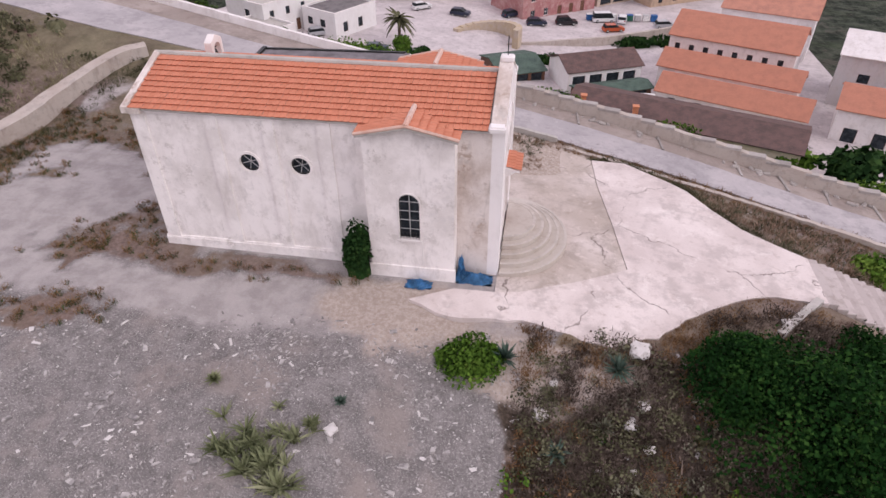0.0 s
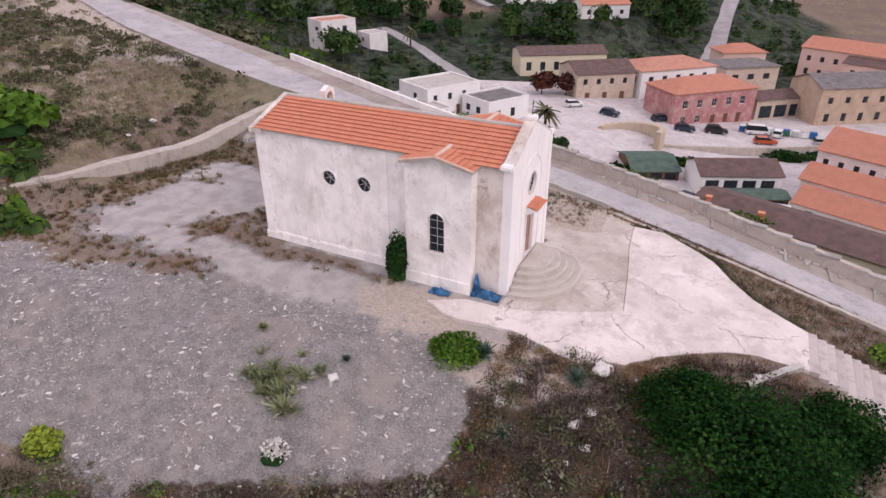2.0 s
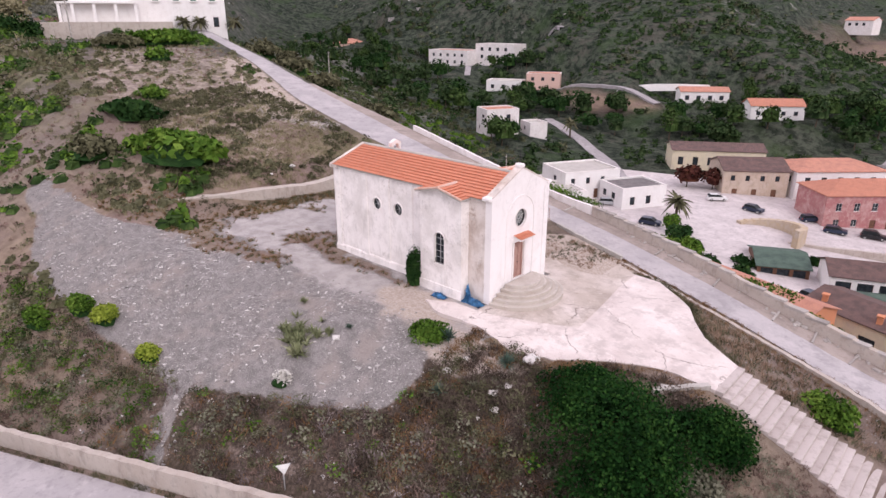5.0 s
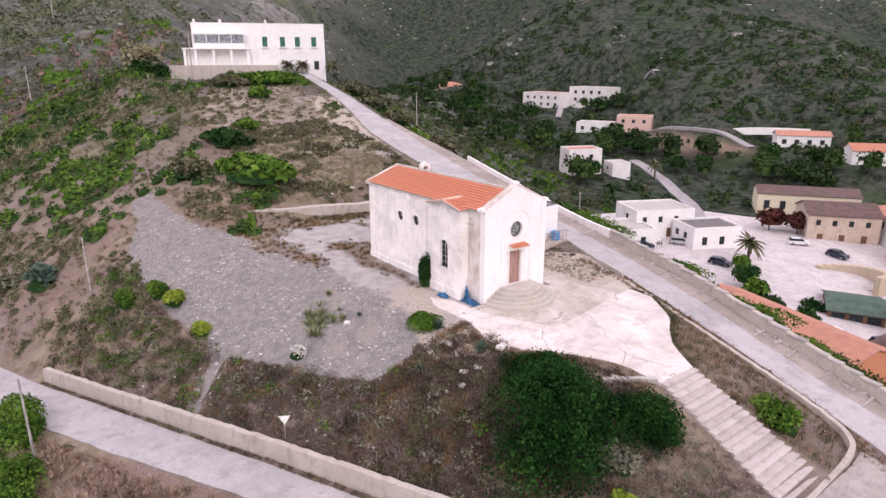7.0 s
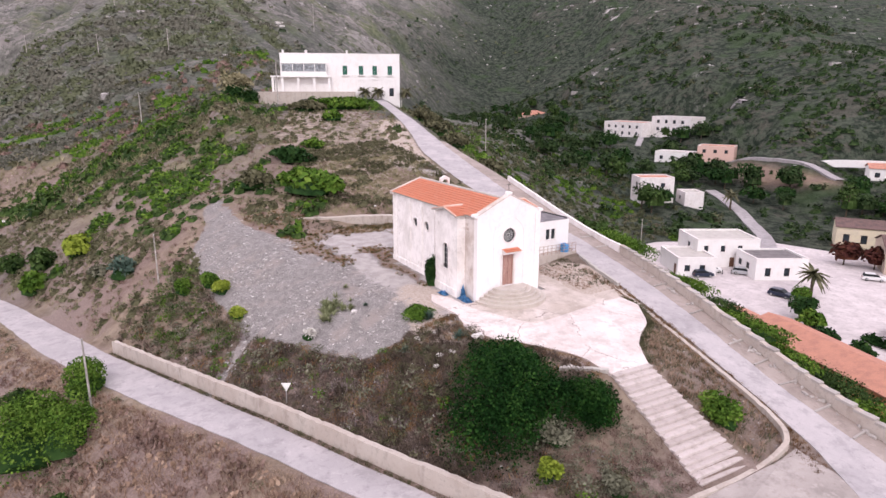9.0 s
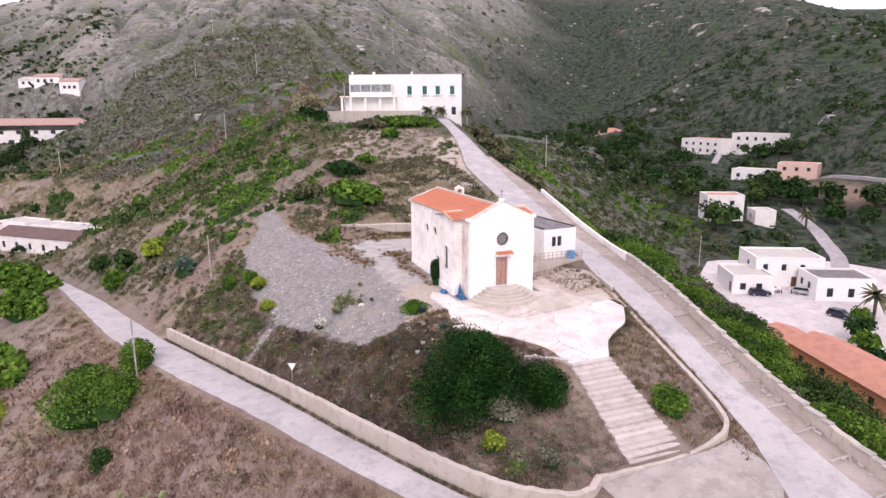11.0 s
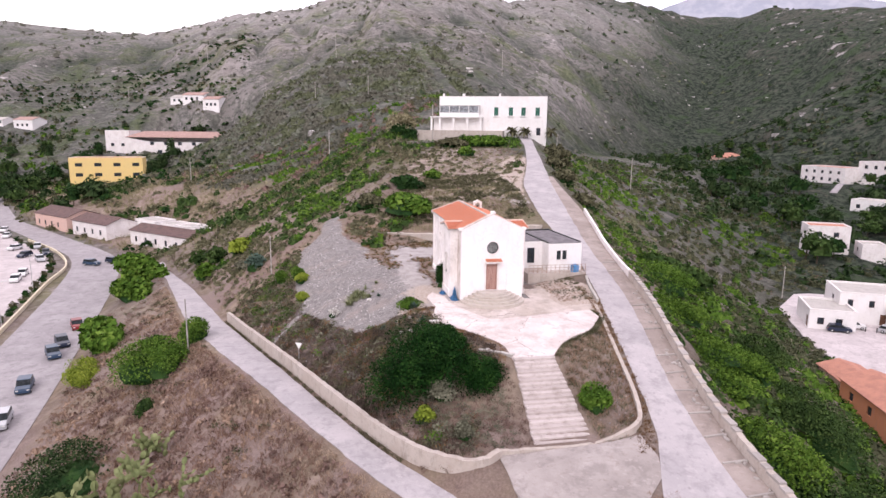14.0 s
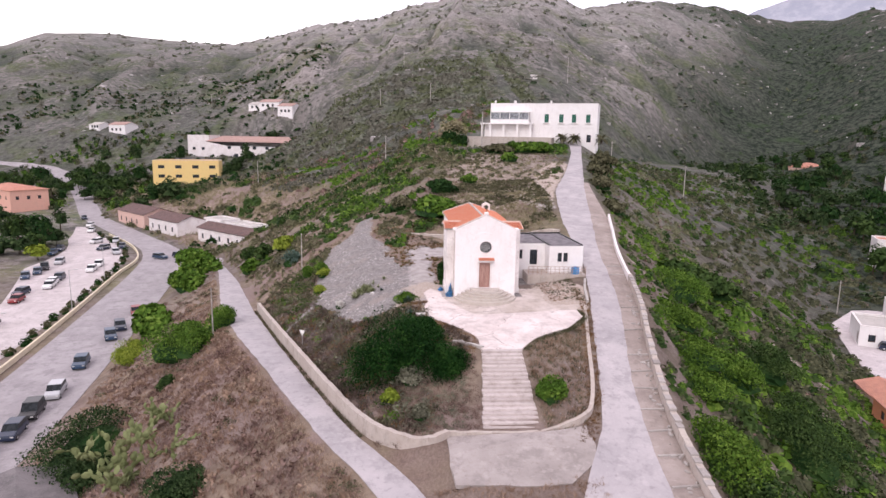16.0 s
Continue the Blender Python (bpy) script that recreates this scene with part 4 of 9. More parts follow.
def lay_tiles(parent, frame, count, courses, w=0.25, gauge=0.33, single=None, name="roof_tile"):
    """Courses of tiles; those picked by single(i, j) are objects of their own, the rest one joined part."""
    proto = tile_bm(w)
    me = bpy.data.meshes.new(name)
    proto.to_mesh(me)
    proto.free()
    me.materials.append(M_CLAY)
    co = np.zeros(len(me.vertices) * 3)
    me.vertices.foreach_get("co", co)
    co = co.reshape(-1, 3)
    polys = [list(p.vertices) for p in me.polygons]
    rng = random.Random(courses * 31 + count)
    V, F, base = [], [], 0
    for j in range(courses):
        for i in range(count):
            local = pose(i * w + rng.uniform(-0.004, 0.004), j * gauge + rng.uniform(-0.006, 0.006), 0.003 * rng.random(), rng.uniform(-0.5, 0.5), 0, rng.uniform(-0.6, 0.6))
            m = frame @ local
            if single and single(i, j):
                ob = new(name, me)
                ob.parent, ob.matrix_basis = parent, m
            else:
                R = np.array(m)
                V.append(co @ R[:3, :3].T + R[:3, 3])
                F += [[v + base for v in p] for p in polys]
                base += len(co)
    if V:
        rest = bpy.data.meshes.new("roof_tiles")
        rest.from_pydata(np.concatenate(V).tolist(), [], F)
        rest.materials.append(M_CLAY)
        ob = new("roof_tiles", rest)
        ob.parent = parent
        tagged(ob, kind="stuff")


# ---------------------------------------------------------------- the church
church = root("church", "whitewashed stone chapel with terracotta roof and stained plaster", "church")
CL, CW, EAVE, RIDGE = 15.0, 6.05, 6.72, 7.88
FRONT = side(0, 0, 90)
WEST = side(-CL, 0, 0)
EAST = side(0, CW, 180)
NORTH = side(-CL, CW, 270)

rounds = [(4.66, 4.62), (6.85, 4.62)]
part("nave_wall", panel(bmesh.new(), rect(0, 9.7, -0.6, EAVE), [circle(u, v, 0.42, 20) for u, v in rounds], 0.45, WEST), M_CHURCH, church)
part("nave_wall", panel(bmesh.new(), rect(13.25, 14.55, -0.6, EAVE), [], 0.45, WEST), M_CHURCH_WORN, church, "worn plaster wall with brown patches")
part("nave_wall", panel(bmesh.new(), rect(0.45, CL, -0.6, EAVE), [], 0.45, EAST), M_CHURCH, church)
part("gable_wall", panel(bmesh.new(), [(0.452, -0.6), (CW - 0.452, -0.6), (CW - 0.452, EAVE), (CW / 2, RIDGE - 0.1), (0.452, EAVE)], [], 0.45, NORTH), M_CHURCH, church)
door_u = (2.42, 3.52)
part("facade", panel(bmesh.new(), [(0, -0.6), (CW, -0.6), (CW, 6.85), (CW / 2, 8.3), (0, 6.85)],
                     [arched(door_u[0], door_u[1], 1.0, 3.55, 2)[:2] + [(door_u[1], 3.52), (door_u[0], 3.52)], circle(CW / 2, 5.1, 0.58, 24)], 0.45, FRONT), M_FACADE, church)
for a, b in ((-0.02, 0.6), (11 - 7.9, 3.65), (5.5, 6.0), (7.75, 8.3)):
    bm = boxes((a, b, -0.07, -0.002, 0.58, EAVE - 0.05))
    bmesh.ops.transform(bm, matrix=WEST, verts=bm.verts[:])
    part("pilaster", bm, M_CHURCH, church)
bm = boxes((-0.1, 9.7, -0.11, -0.003, -0.5, 0.52), (-0.1, 9.7, -0.075, -0.003, 0.52, 0.6))
bmesh.ops.transform(bm, matrix=WEST, verts=bm.verts[:])
part("plinth", bm, M_CHURCH, church)
for nm, u0, u1, v0, v1, out in (("corner_pilaster", 0.0, 0.5, 0.0, 6.8, 0.035), ("corner_pilaster", CW - 0.5, CW, 0.0, 6.8, 0.035), ("plinth", 0.503, 2.1, -0.3, 0.55, 0.05), ("plinth", 3.95, CW - 0.503, -0.3, 0.55, 0.05)):
    bm = boxes((u0, u1, -out, -0.002, v0, v1))
    bmesh.ops.transform(bm, matrix=FRONT, verts=bm.verts[:])
    part(nm, bm, M_FACADE, church)


def ring_path(c_u, c_v, r, leg_v, n=20):
    """The line of a blind arch: two legs and a half circle."""
    return [(c_u - r, leg_v)] + [(c_u - r * math.cos(math.pi * i / n), c_v + r * math.sin(math.pi * i / n)) for i in range(n + 1)] + [(c_u + r, leg_v)]


outer, inner = ring_path(CW / 2, 5.1, 1.5, 0.8), ring_path(CW / 2, 5.1, 1.41, 0.8)
part("blind_arch", panel(bmesh.new(), outer + inner[::-1], [], 0.038, FRONT @ pose(0, -0.04, 0)), M_FACADE, church)

# side bays with their small gabled roofs
for sgn in (-1, 1):
    bay = side(-5.3, -0.72, 0) if sgn < 0 else side(-1.75, CW + 0.72, 180)
    bw = 3.55
    hole = [arched(1.29, 2.15, 2.04, 4.18)] if sgn < 0 else []
    part("bay_wall", panel(bmesh.new(), [(0, -0.6), (bw, -0.6), (bw, 6.62), (bw / 2, 7.02), (0, 6.62)], hole, 0.35, bay), M_CHURCH, church)
    for u0, rz in ((0.0, 90), (bw - 0.35, 90)):
        bm = boxes((u0, u0 + 0.35, 0.352, 0.718, -0.6, 6.62))
        bmesh.ops.transform(bm, matrix=bay, verts=bm.verts[:])
        part("bay_side", bm, M_CHURCH, church)
    bm = boxes((-0.06, bw + 0.06, -0.06, -0.003, -0.5, 0.62))
    bmesh.ops.transform(bm, matrix=bay, verts=bm.verts[:])
    part("plinth", bm, M_CHURCH, church)
    bm = bmesh.new()
    for s in (0, 1):
        p = [(-0.16, 6.605), (bw / 2, 7.045), (bw / 2, 7.14), (-0.16, 6.70)]
        p = p if s == 0 else [(bw - u, v) for u, v in p]
        panel(bm, p, [], 2.0, bay @ pose(0, -0.28, 0))
    slab = part("bay_roof", bm, M_COPING, church)
    for s in (0, 1):
        org, acr, up = ((-0.2, 1.77, 6.70), (0, -1, 0), (bw / 2 + 0.2, 0, 0.44)) if s == 0 else ((bw + 0.2, -0.23, 6.70), (0, 1, 0), (-bw / 2 - 0.2, 0, 0.44))
        lay_tiles(slab, bay @ slope_frame(org, acr, up), 8, 6, gauge=0.32)
    bm = bmesh.new()
    for i in range(5):
        a, b = Vector((bw / 2, -0.28 + i * 0.36, 7.17)), Vector((bw / 2, 0.12 + i * 0.36, 7.19))
        cylinder(bm, a, b, 0.12, 0.10, 8)
    for u0, u1 in ((-0.2, bw / 2), (bw + 0.2, bw / 2)):
        cylinder(bm, (u0, -0.25, 6.74), (u1, -0.25, 7.19), 0.065, 0.065, 6)
    bmesh.ops.transform(bm, matrix=bay, verts=bm.verts[:])
    part("ridge_tiles", bm, M_CLAY_PALE, church, "mortar-bedded pale ridge tiles")
    if sgn < 0:
        # arched window with an iron grille
        w = part("arched_window", panel(bmesh.new(), arched(1.29, 2.15, 2.04, 4.18), [arched(1.34, 2.10, 2.09, 4.13)], 0.07, bay @ pose(0, 0.14, 0)), M_IRON, church)
        part("pane", panel(bmesh.new(), arched(1.32, 2.12, 2.06, 4.16), [], 0.02, bay @ pose(0, 0.2, 0)), M_GLASS, w)
        bm = bmesh.new()
        for u in (1.72,):
            cylinder(bm, (u, 0.12, 2.06), (u, 0.12, 4.15), 0.022, sides=6)
        for i in range(1, 5):
            v = 2.04 + i * 0.43
            cylinder(bm, (1.31, 0.12, v), (2.13, 0.12, v), 0.018, sides=6)
        bmesh.ops.transform(bm, matrix=bay, verts=bm.verts[:])
        part("glazing_bars", bm, M_GALV, w)
        bm = bmesh.new()
        for i in range(7):
            cylinder(bm, (1.33 + i * 0.13, 0.03, 2.05), (1.33 + i * 0.13, 0.03, 2.35), 0.01, sides=5)
        cylinder(bm, (1.3, 0.03, 2.35), (2.14, 0.03, 2.35), 0.012, sides=5)
        bmesh.ops.transform(bm, matrix=bay, verts=bm.verts[:])
        part("grille", bm, M_IRON, w)
        part("surround", panel(bmesh.new(), arched(1.23, 2.21, 1.99, 4.24), [arched(1.29, 2.15, 2.04, 4.18)], 0.05, bay @ pose(0, -0.052, 0)), M_TRIM, w)
        bm = boxes((1.2, 2.24, -0.07, -0.002, 1.92, 1.99), (2.2, 2.26, -0.03, -0.002, 0.75, 1.86))
        bmesh.ops.transform(bm, matrix=bay, verts=bm.verts[:])
        part("sill", bm, M_TRIM, w)


def round_window(m, u, v, r, spokes, hub, ring_out):
    """A round window: surround, dark pane, rim and radial bars."""
    w = part("round_window", panel(bmesh.new(), circle(u, v, r, 24), [circle(u, v, r - 0.05, 24)], 0.08, m @ pose(0, 0.12, 0)), M_IRON, church)
    part("pane", panel(bmesh.new(), circle(u, v, r - 0.02, 24), [], 0.02, m @ pose(0, 0.2, 0)), M_GLASS, w)
    bm = bmesh.new()
    for i in range(spokes):
        a = math.pi * 2 * i / spokes + 0.3
        cylinder(bm, (u + hub * math.cos(a), 0.16, v + hub * math.sin(a)), (u + (r - 0.04) * math.cos(a), 0.16, v + (r - 0.04) * math.sin(a)), 0.018, sides=6)
    if hub:
        for i in range(12):
            a, b = math.pi * i / 6, math.pi * (i + 1) / 6
            cylinder(bm, (u + hub * math.cos(a), 0.16, v + hub * math.sin(a)), (u + hub * math.cos(b), 0.16, v + hub * math.sin(b)), 0.025, sides=6)
        for j in range(spokes):
            c = math.pi * 2 * (j + 0.5) / spokes + 0.3
            cu, cv = u + r * 0.62 * math.cos(c), v + r * 0.62 * math.sin(c)
            for i in range(8):
                a, b = math.pi * i / 4, math.pi * (i + 1) / 4
                q = r * 0.15
                cylinder(bm, (cu + q * math.cos(a), 0.16, cv + q * math.sin(a)), (cu + q * math.cos(b), 0.16, cv + q * math.sin(b)), 0.014, sides=5)
    bmesh.ops.transform(bm, matrix=m, verts=bm.verts[:])
    part("tracery", bm, M_WHITEPAINT if hub else M_GALV, w)
    part("surround", panel(bmesh.new(), circle(u, v, ring_out, 28), [circle(u, v, r, 24)], 0.05, m @ pose(0, -0.052, 0)), M_CHURCH if not hub else M_TRIM, w)


for u, v in rounds:
    round_window(WEST, u, v, 0.42, 6, 0.0, 0.52)
round_window(FRONT, CW / 2, 5.1, 0.58, 6, 0.15, 0.62)

k = Mat("weathered_door_wood", 0.75)
M_DOOR = k.shade(k.mix(k.ramp(k.noise(3.0, 6, 0.7, (6, 6, 0.4)), 0.35, 0.7), (0.30, 0.16, 0.13), (0.50, 0.33, 0.28)), k.noise(8, 5, 0.7, (6, 6, 0.3)), 0.4, 0.01)
mid = sum(door_u) / 2
frame_bm = boxes((door_u[0], door_u[0] + 0.09, 0.1, 0.22, 1.0, 3.52), (door_u[1] - 0.09, door_u[1], 0.1, 0.22, 1.0, 3.52), (door_u[0] + 0.09, door_u[1] - 0.09, 0.1, 0.22, 3.43, 3.52))
bmesh.ops.transform(frame_bm, matrix=FRONT, verts=frame_bm.verts[:])
door = part("church_door", frame_bm, M_DOOR, church, "weathered reddish-brown double wooden door")
for a, b in ((door_u[0] + 0.095, mid - 0.006), (mid + 0.006, door_u[1] - 0.095)):
    bm = boxes((a, b, 0.14, 0.2, 1.01, 3.42))
    for z0, z1 in ((1.1, 1.7), (1.8, 2.5), (2.6, 3.32)):
        box(bm, a + 0.07, b - 0.07, 0.115, 0.14, z0, z1)
    bmesh.ops.transform(bm, matrix=FRONT, verts=bm.verts[:])
    part("door_leaf", bm, M_DOOR, door)
bm = bmesh.new()
cylinder(bm, FRONT @ Vector((mid + 0.05, 0.08, 2.05)), FRONT @ Vector((mid + 0.05, 0.14, 2.05)), 0.035, sides=8)
part("handle", bm, M_IRON, door)
bm = boxes((door_u[0] - 0.16, door_u[0] - 0.003, -0.05, -0.002, 1.0, 3.6), (door_u[1] + 0.003, door_u[1] + 0.16, -0.05, -0.002, 1.0, 3.6))
bmesh.ops.transform(bm, matrix=FRONT, verts=bm.verts[:])
part("door_surround", bm, M_TRIM, church)

bm = bmesh.new()
panel(bm, [(0.0, 3.9), (0.0, 4.0), (-0.58, 3.84), (-0.58, 3.75)], [], 1.55, pose(0, 3.87, 0, 0, 0, 180))
canopy = part("door_canopy", bm, M_TRIM, church, "small terracotta-tiled canopy")
lay_tiles(canopy, slope_frame((0.64, 2.31, 3.84), (0, 1, 0), (-0.62, 0, 0.18)), 6, 2, w=0.258, gauge=0.3)
for y in (2.42, 3.75):
    bm = bmesh.new()
    panel(bm, [(0.0, 3.5), (-0.42, 3.76), (0.0, 3.89)], [], 0.08, pose(0, y, 0, 0, 0, 180))
    part("bracket", bm, M_TRIM, canopy)

# main roof: cement bed, tiles on both slopes, ridge, verge and parapet coping
half = CW / 2
for s in (0, 1):
    w0 = pose(0, 0, 0) if s == 0 else pose(0, CW, 0) @ Matrix.Diagonal((1, -1, 1, 1))
    bm = bmesh.new()
    ring = [(-0.16, EAVE - 0.02), (half, RIDGE - 0.06), (half, RIDGE), (-0.16, EAVE + 0.06)]
    vs = [[bm.verts.new(w0 @ Vector((x, y, z))) for y, z in ring] for x in (-CL - 0.2, -0.452)]
    for i in range(4):
        bm.faces.new((vs[0][i], vs[0][(i + 1) % 4], vs[1][(i + 1) % 4], vs[1][i]))
    bm.faces.new(vs[0]), bm.faces.new(vs[1])
    bed = part("roof", bm, M_COPING, church)
    org = w0 @ Vector((-CL - 0.09, -0.2, EAVE + 0.06)) if s == 0 else Vector((-0.5, CW + 0.2, EAVE + 0.06))
    up = (0, half + 0.16, RIDGE - EAVE - 0.06) if s == 0 else (0, -half - 0.16, RIDGE - EAVE - 0.06)
    lay_tiles(bed, slope_frame(org, (1, 0, 0) if s == 0 else (-1, 0, 0), up), 58, 10, gauge=0.327,
              single=(lambda i, j: i >= 28) if s == 0 else None)
bm = bmesh.new()
for i in range(36):
    x = -CL - 0.1 + i * 0.41
    cylinder(bm, (x, half, RIDGE + 0.015), (x + 0.44, half, RIDGE + 0.03), 0.13, 0.11, 8)
part("ridge_tiles", bm, M_COPING, church, "cement-bedded ridge")
bm = bmesh.new()
for sgn in (0, 1):
    y0, y1 = (-0.25, half) if sgn == 0 else (CW + 0.25, half)
    vs = [[bm.verts.new((x, y, z)) for y, z in ((y0, EAVE - 0.03), (y1, RIDGE + 0.02), (y1, RIDGE + 0.13), (y0, EAVE + 0.15))] for x in (-CL - 0.22, -CL + 0.06)]
    for i in range(4):
        bm.faces.new((vs[0][i], vs[0][(i + 1) % 4], vs[1][(i + 1) % 4], vs[1][i]))
    bm.faces.new(vs[0]), bm.faces.new(vs[1])
box(bm, -CL - 0.22, -CL + 0.55, -0.27, 0.05, EAVE - 0.12, EAVE + 0.1)
part("verge", bm, M_CHURCH_WORN, church)
bm = bmesh.new()
for sgn in (0, 1):
    y0, y1 = (0.0, half) if sgn == 0 else (CW, half)
    vs = [[bm.verts.new((x, y, z)) for y, z in ((y0, 6.86), (y1, 8.31), (y1, 8.39), (y0, 6.94))] for x in (-0.52, 0.03)]
    for i in range(4):
        bm.faces.new((vs[0][i], vs[0][(i + 1) % 4], vs[1][(i + 1) % 4], vs[1][i]))
    bm.faces.new(vs[0]), bm.faces.new(vs[1])
part("parapet_coping", bm, M_CHURCH_WORN, church)
for y in (0.02, CW - 0.02):
    bm = soft_box(-0.58, 0.06, y - 0.28, y + 0.28, 6.74, 7.0, 0.06, 2)
    part("corner_block", bm, M_FACADE, church)
bm = soft_box(-0.5, 0.05, half - 0.2, half + 0.2, 8.3, 8.56, 0.06)
part("apex_block", bm, M_FACADE, church)
bm = bmesh.new()
cylinder(bm, (-0.22, half, 8.54), (-0.22, half, 9.3), 0.02, sides=6)
cylinder(bm, (-0.22, half - 0.18, 9.12), (-0.22, half + 0.18, 9.12), 0.02, sides=6)
part("iron_cross", bm, M_IRON, church)
# bell gable over the far slope
bm = panel(bmesh.new(), [(0, 6.5), (0.98, 6.5), (0.98, 7.95), (0.49, 8.2), (0, 7.95)], [arched(0.2, 0.78, 6.95, 7.86)], 0.34, side(-13.3, 4.3, 90))
bell_gable = part("bell_gable", bm, M_TRIM, church)
bm = bmesh.new()
cylinder(bm, (-13.47, 4.79, 7.35), (-13.47, 4.79, 7.55), 0.15, 0.07, 10)
cylinder(bm, (-13.47, 4.52, 7.6), (-13.47, 5.06, 7.6), 0.02, sides=6)
part("bell", bm, M_IRON, bell_gable)

M_NOSING = asphalt("pale_step_nosing", (0.52, 0.475, 0.43), (0.62, 0.57, 0.53), (0.42, 0.36, 0.29))
k = Mat("worn_step_concrete", 0.9)
c = k.mix(k.random(), (0.48, 0.43, 0.375), (0.55, 0.50, 0.455))
c = k.mix(k.ramp(k.noise(1.4, 6, 0.7), 0.45, 0.65, 0, 0.5), c, (0.40, 0.335, 0.28))
c = k.mix(k.ramp(k.noise(7, 4, 0.7), 0.55, 0.7, 0, 0.6), c, (0.60, 0.55, 0.52))
M_STEP = k.shade(c, k.noise(12, 5), 0.4, 0.03)
# semicircular steps before the door
steps = root("entrance_steps", "worn semicircular concrete steps before the church door", "steps")
for i, r in enumerate((3.12, 2.72, 2.32, 1.92, 1.5)):
    z0, z1 = (-0.3, 0.2) if i == 0 else (0.2 * i, 0.2 * (i + 1) - 0.004 * i)
    n = 28
    bm = bmesh.new()
    pts = [(0.075, 3.0 - r)] + [(0.075 + r * 0.92 * math.sin(math.pi * j / n), 3.0 - r * math.cos(math.pi * j / n)) for j in range(1, n)] + [(0.075, 3.0 + r)]
    lo, hi = [bm.verts.new((x, y, z0)) for x, y in pts], [bm.verts.new((x, y, z1)) for x, y in pts]
    bm.faces.new(lo[::-1]), bm.faces.new(hi)
    for j in range(len(pts)):
        q = (j + 1) % len(pts)
        bm.faces.new((lo[j], lo[q], hi[q], hi[j]))
    bmesh.ops.bevel(bm, geom=[e for e in bm.edges if abs(e.verts[0].co.z - z1) < 1e-4 and abs(e.verts[1].co.z - z1) < 1e-4], offset=0.03, segments=1, affect="EDGES")
    part("step", bm, M_STEP, steps)
    bm = bmesh.new()
    rim = [(0.075 + q * 0.92 * math.sin(math.pi * j / n), 3.0 - q * math.cos(math.pi * j / n)) for q in (r - 0.005, r - 0.13) for j in range(n + 1)]
    vs = [[bm.verts.new((x, y, z)) for x, y in rim] for z in (z1 - 0.03, z1 + 0.012)]
    for j in range(n):
        a, b, c, d = j, j + 1, n + 1 + j + 1, n + 1 + j
        for f in ((vs[1][a], vs[1][b], vs[1][c], vs[1][d]), (vs[0][a], vs[0][b], vs[1][b], vs[1][a]), (vs[0][d], vs[0][c], vs[1][c], vs[1][d])):
            bm.faces.new(f)
    part("nosing", bm, M_NOSING, steps)

k = Mat("worn_stair_concrete", 0.9)
c = k.mix(k.random(), (0.44, 0.385, 0.365), (0.56, 0.50, 0.48))
c = k.mix(k.ramp(k.noise(1.8, 6, 0.7), 0.45, 0.7, 0, 0.6), c, (0.30, 0.25, 0.22))
M_STAIR = k.shade(c, k.noise(12, 5), 0.4, 0.03)
# long flight of stairs down to the landing
stairs = root("outdoor_stairs", "long flight of worn pale concrete stairs down the bank", "stairs")
NS = 19
for i in range(NS):
    x0, x1 = 13.9 + i * 0.4 - 0.02, 13.9 + (i + 1) * 0.4 + 0.03 * (i % 2)
    z = -0.62 - 0.163 * i
    y0 = 0.95 - 0.85 * i / NS + random.uniform(-0.06, 0.06)
    bm = soft_box(x0, x1, y0, 4.12 + random.uniform(-0.06, 0.06), z - 0.5, z, 0.025)
    for v in bm.verts:
        v.co.x += 0.05 * (fbm(np.array(v.co.y * 2.0), np.array(i * 3.1), 2) - 0.5)
    part("step", bm, M_STAIR, stairs)


# ---------------------------------------------------------------- walls and kerbs outdoors
def spline(pts, step=0.5):
    """Points along a smooth line through a few posts."""
    P = [Vector(p) for p in pts]
    P = [P[0] * 2 - P[1]] + P + [P[-1] * 2 - P[-2]]
    out = []
    for i in range(1, len(P) - 2):
        n = max(2, int((P[i + 1] - P[i]).length / step))
        for j in range(n):
            t = j / n
            out.append(0.5 * ((2 * P[i]) + (P[i + 1] - P[i - 1]) * t + (2 * P[i - 1] - 5 * P[i] + 4 * P[i + 1] - P[i + 2]) * t * t + (3 * P[i] - P[i - 1] - 3 * P[i + 1] + P[i + 2]) * t ** 3))
    out.append(P[-2])
    return out


def wall_mesh(line, thick, below, uneven=0.04, seed=0):
    """A free-standing wall along a line of its top; below: how far its sides go down."""
    rng = random.Random(seed)
    bm = bmesh.new()
    rings = []
    for i, p in enumerate(line):
        a, b = line[max(0, i - 1)], line[min(len(line) - 1, i + 1)]
        d = Vector((b.x - a.x, b.y - a.y, 0)).normalized()
        n = Vector((-d.y, d.x, 0)) * (thick / 2)
        t = rng.uniform(-uneven, uneven)
        rings.append([bm.verts.new(p + n + Vector((0, 0, -below))), bm.verts.new(p + n * 0.95 + Vector((0, 0, t))), bm.verts.new(p - n * 0.95 + Vector((0, 0, t))), bm.verts.new(p - n + Vector((0, 0, -below)))])
    for r, q in zip(rings, rings[1:]):
        for i in range(4):
            bm.faces.new((r[i], r[(i + 1) % 4], q[(i + 1) % 4], q[i]))
    bm.faces.new(rings[0]), bm.faces.new(rings[-1])
    return bm


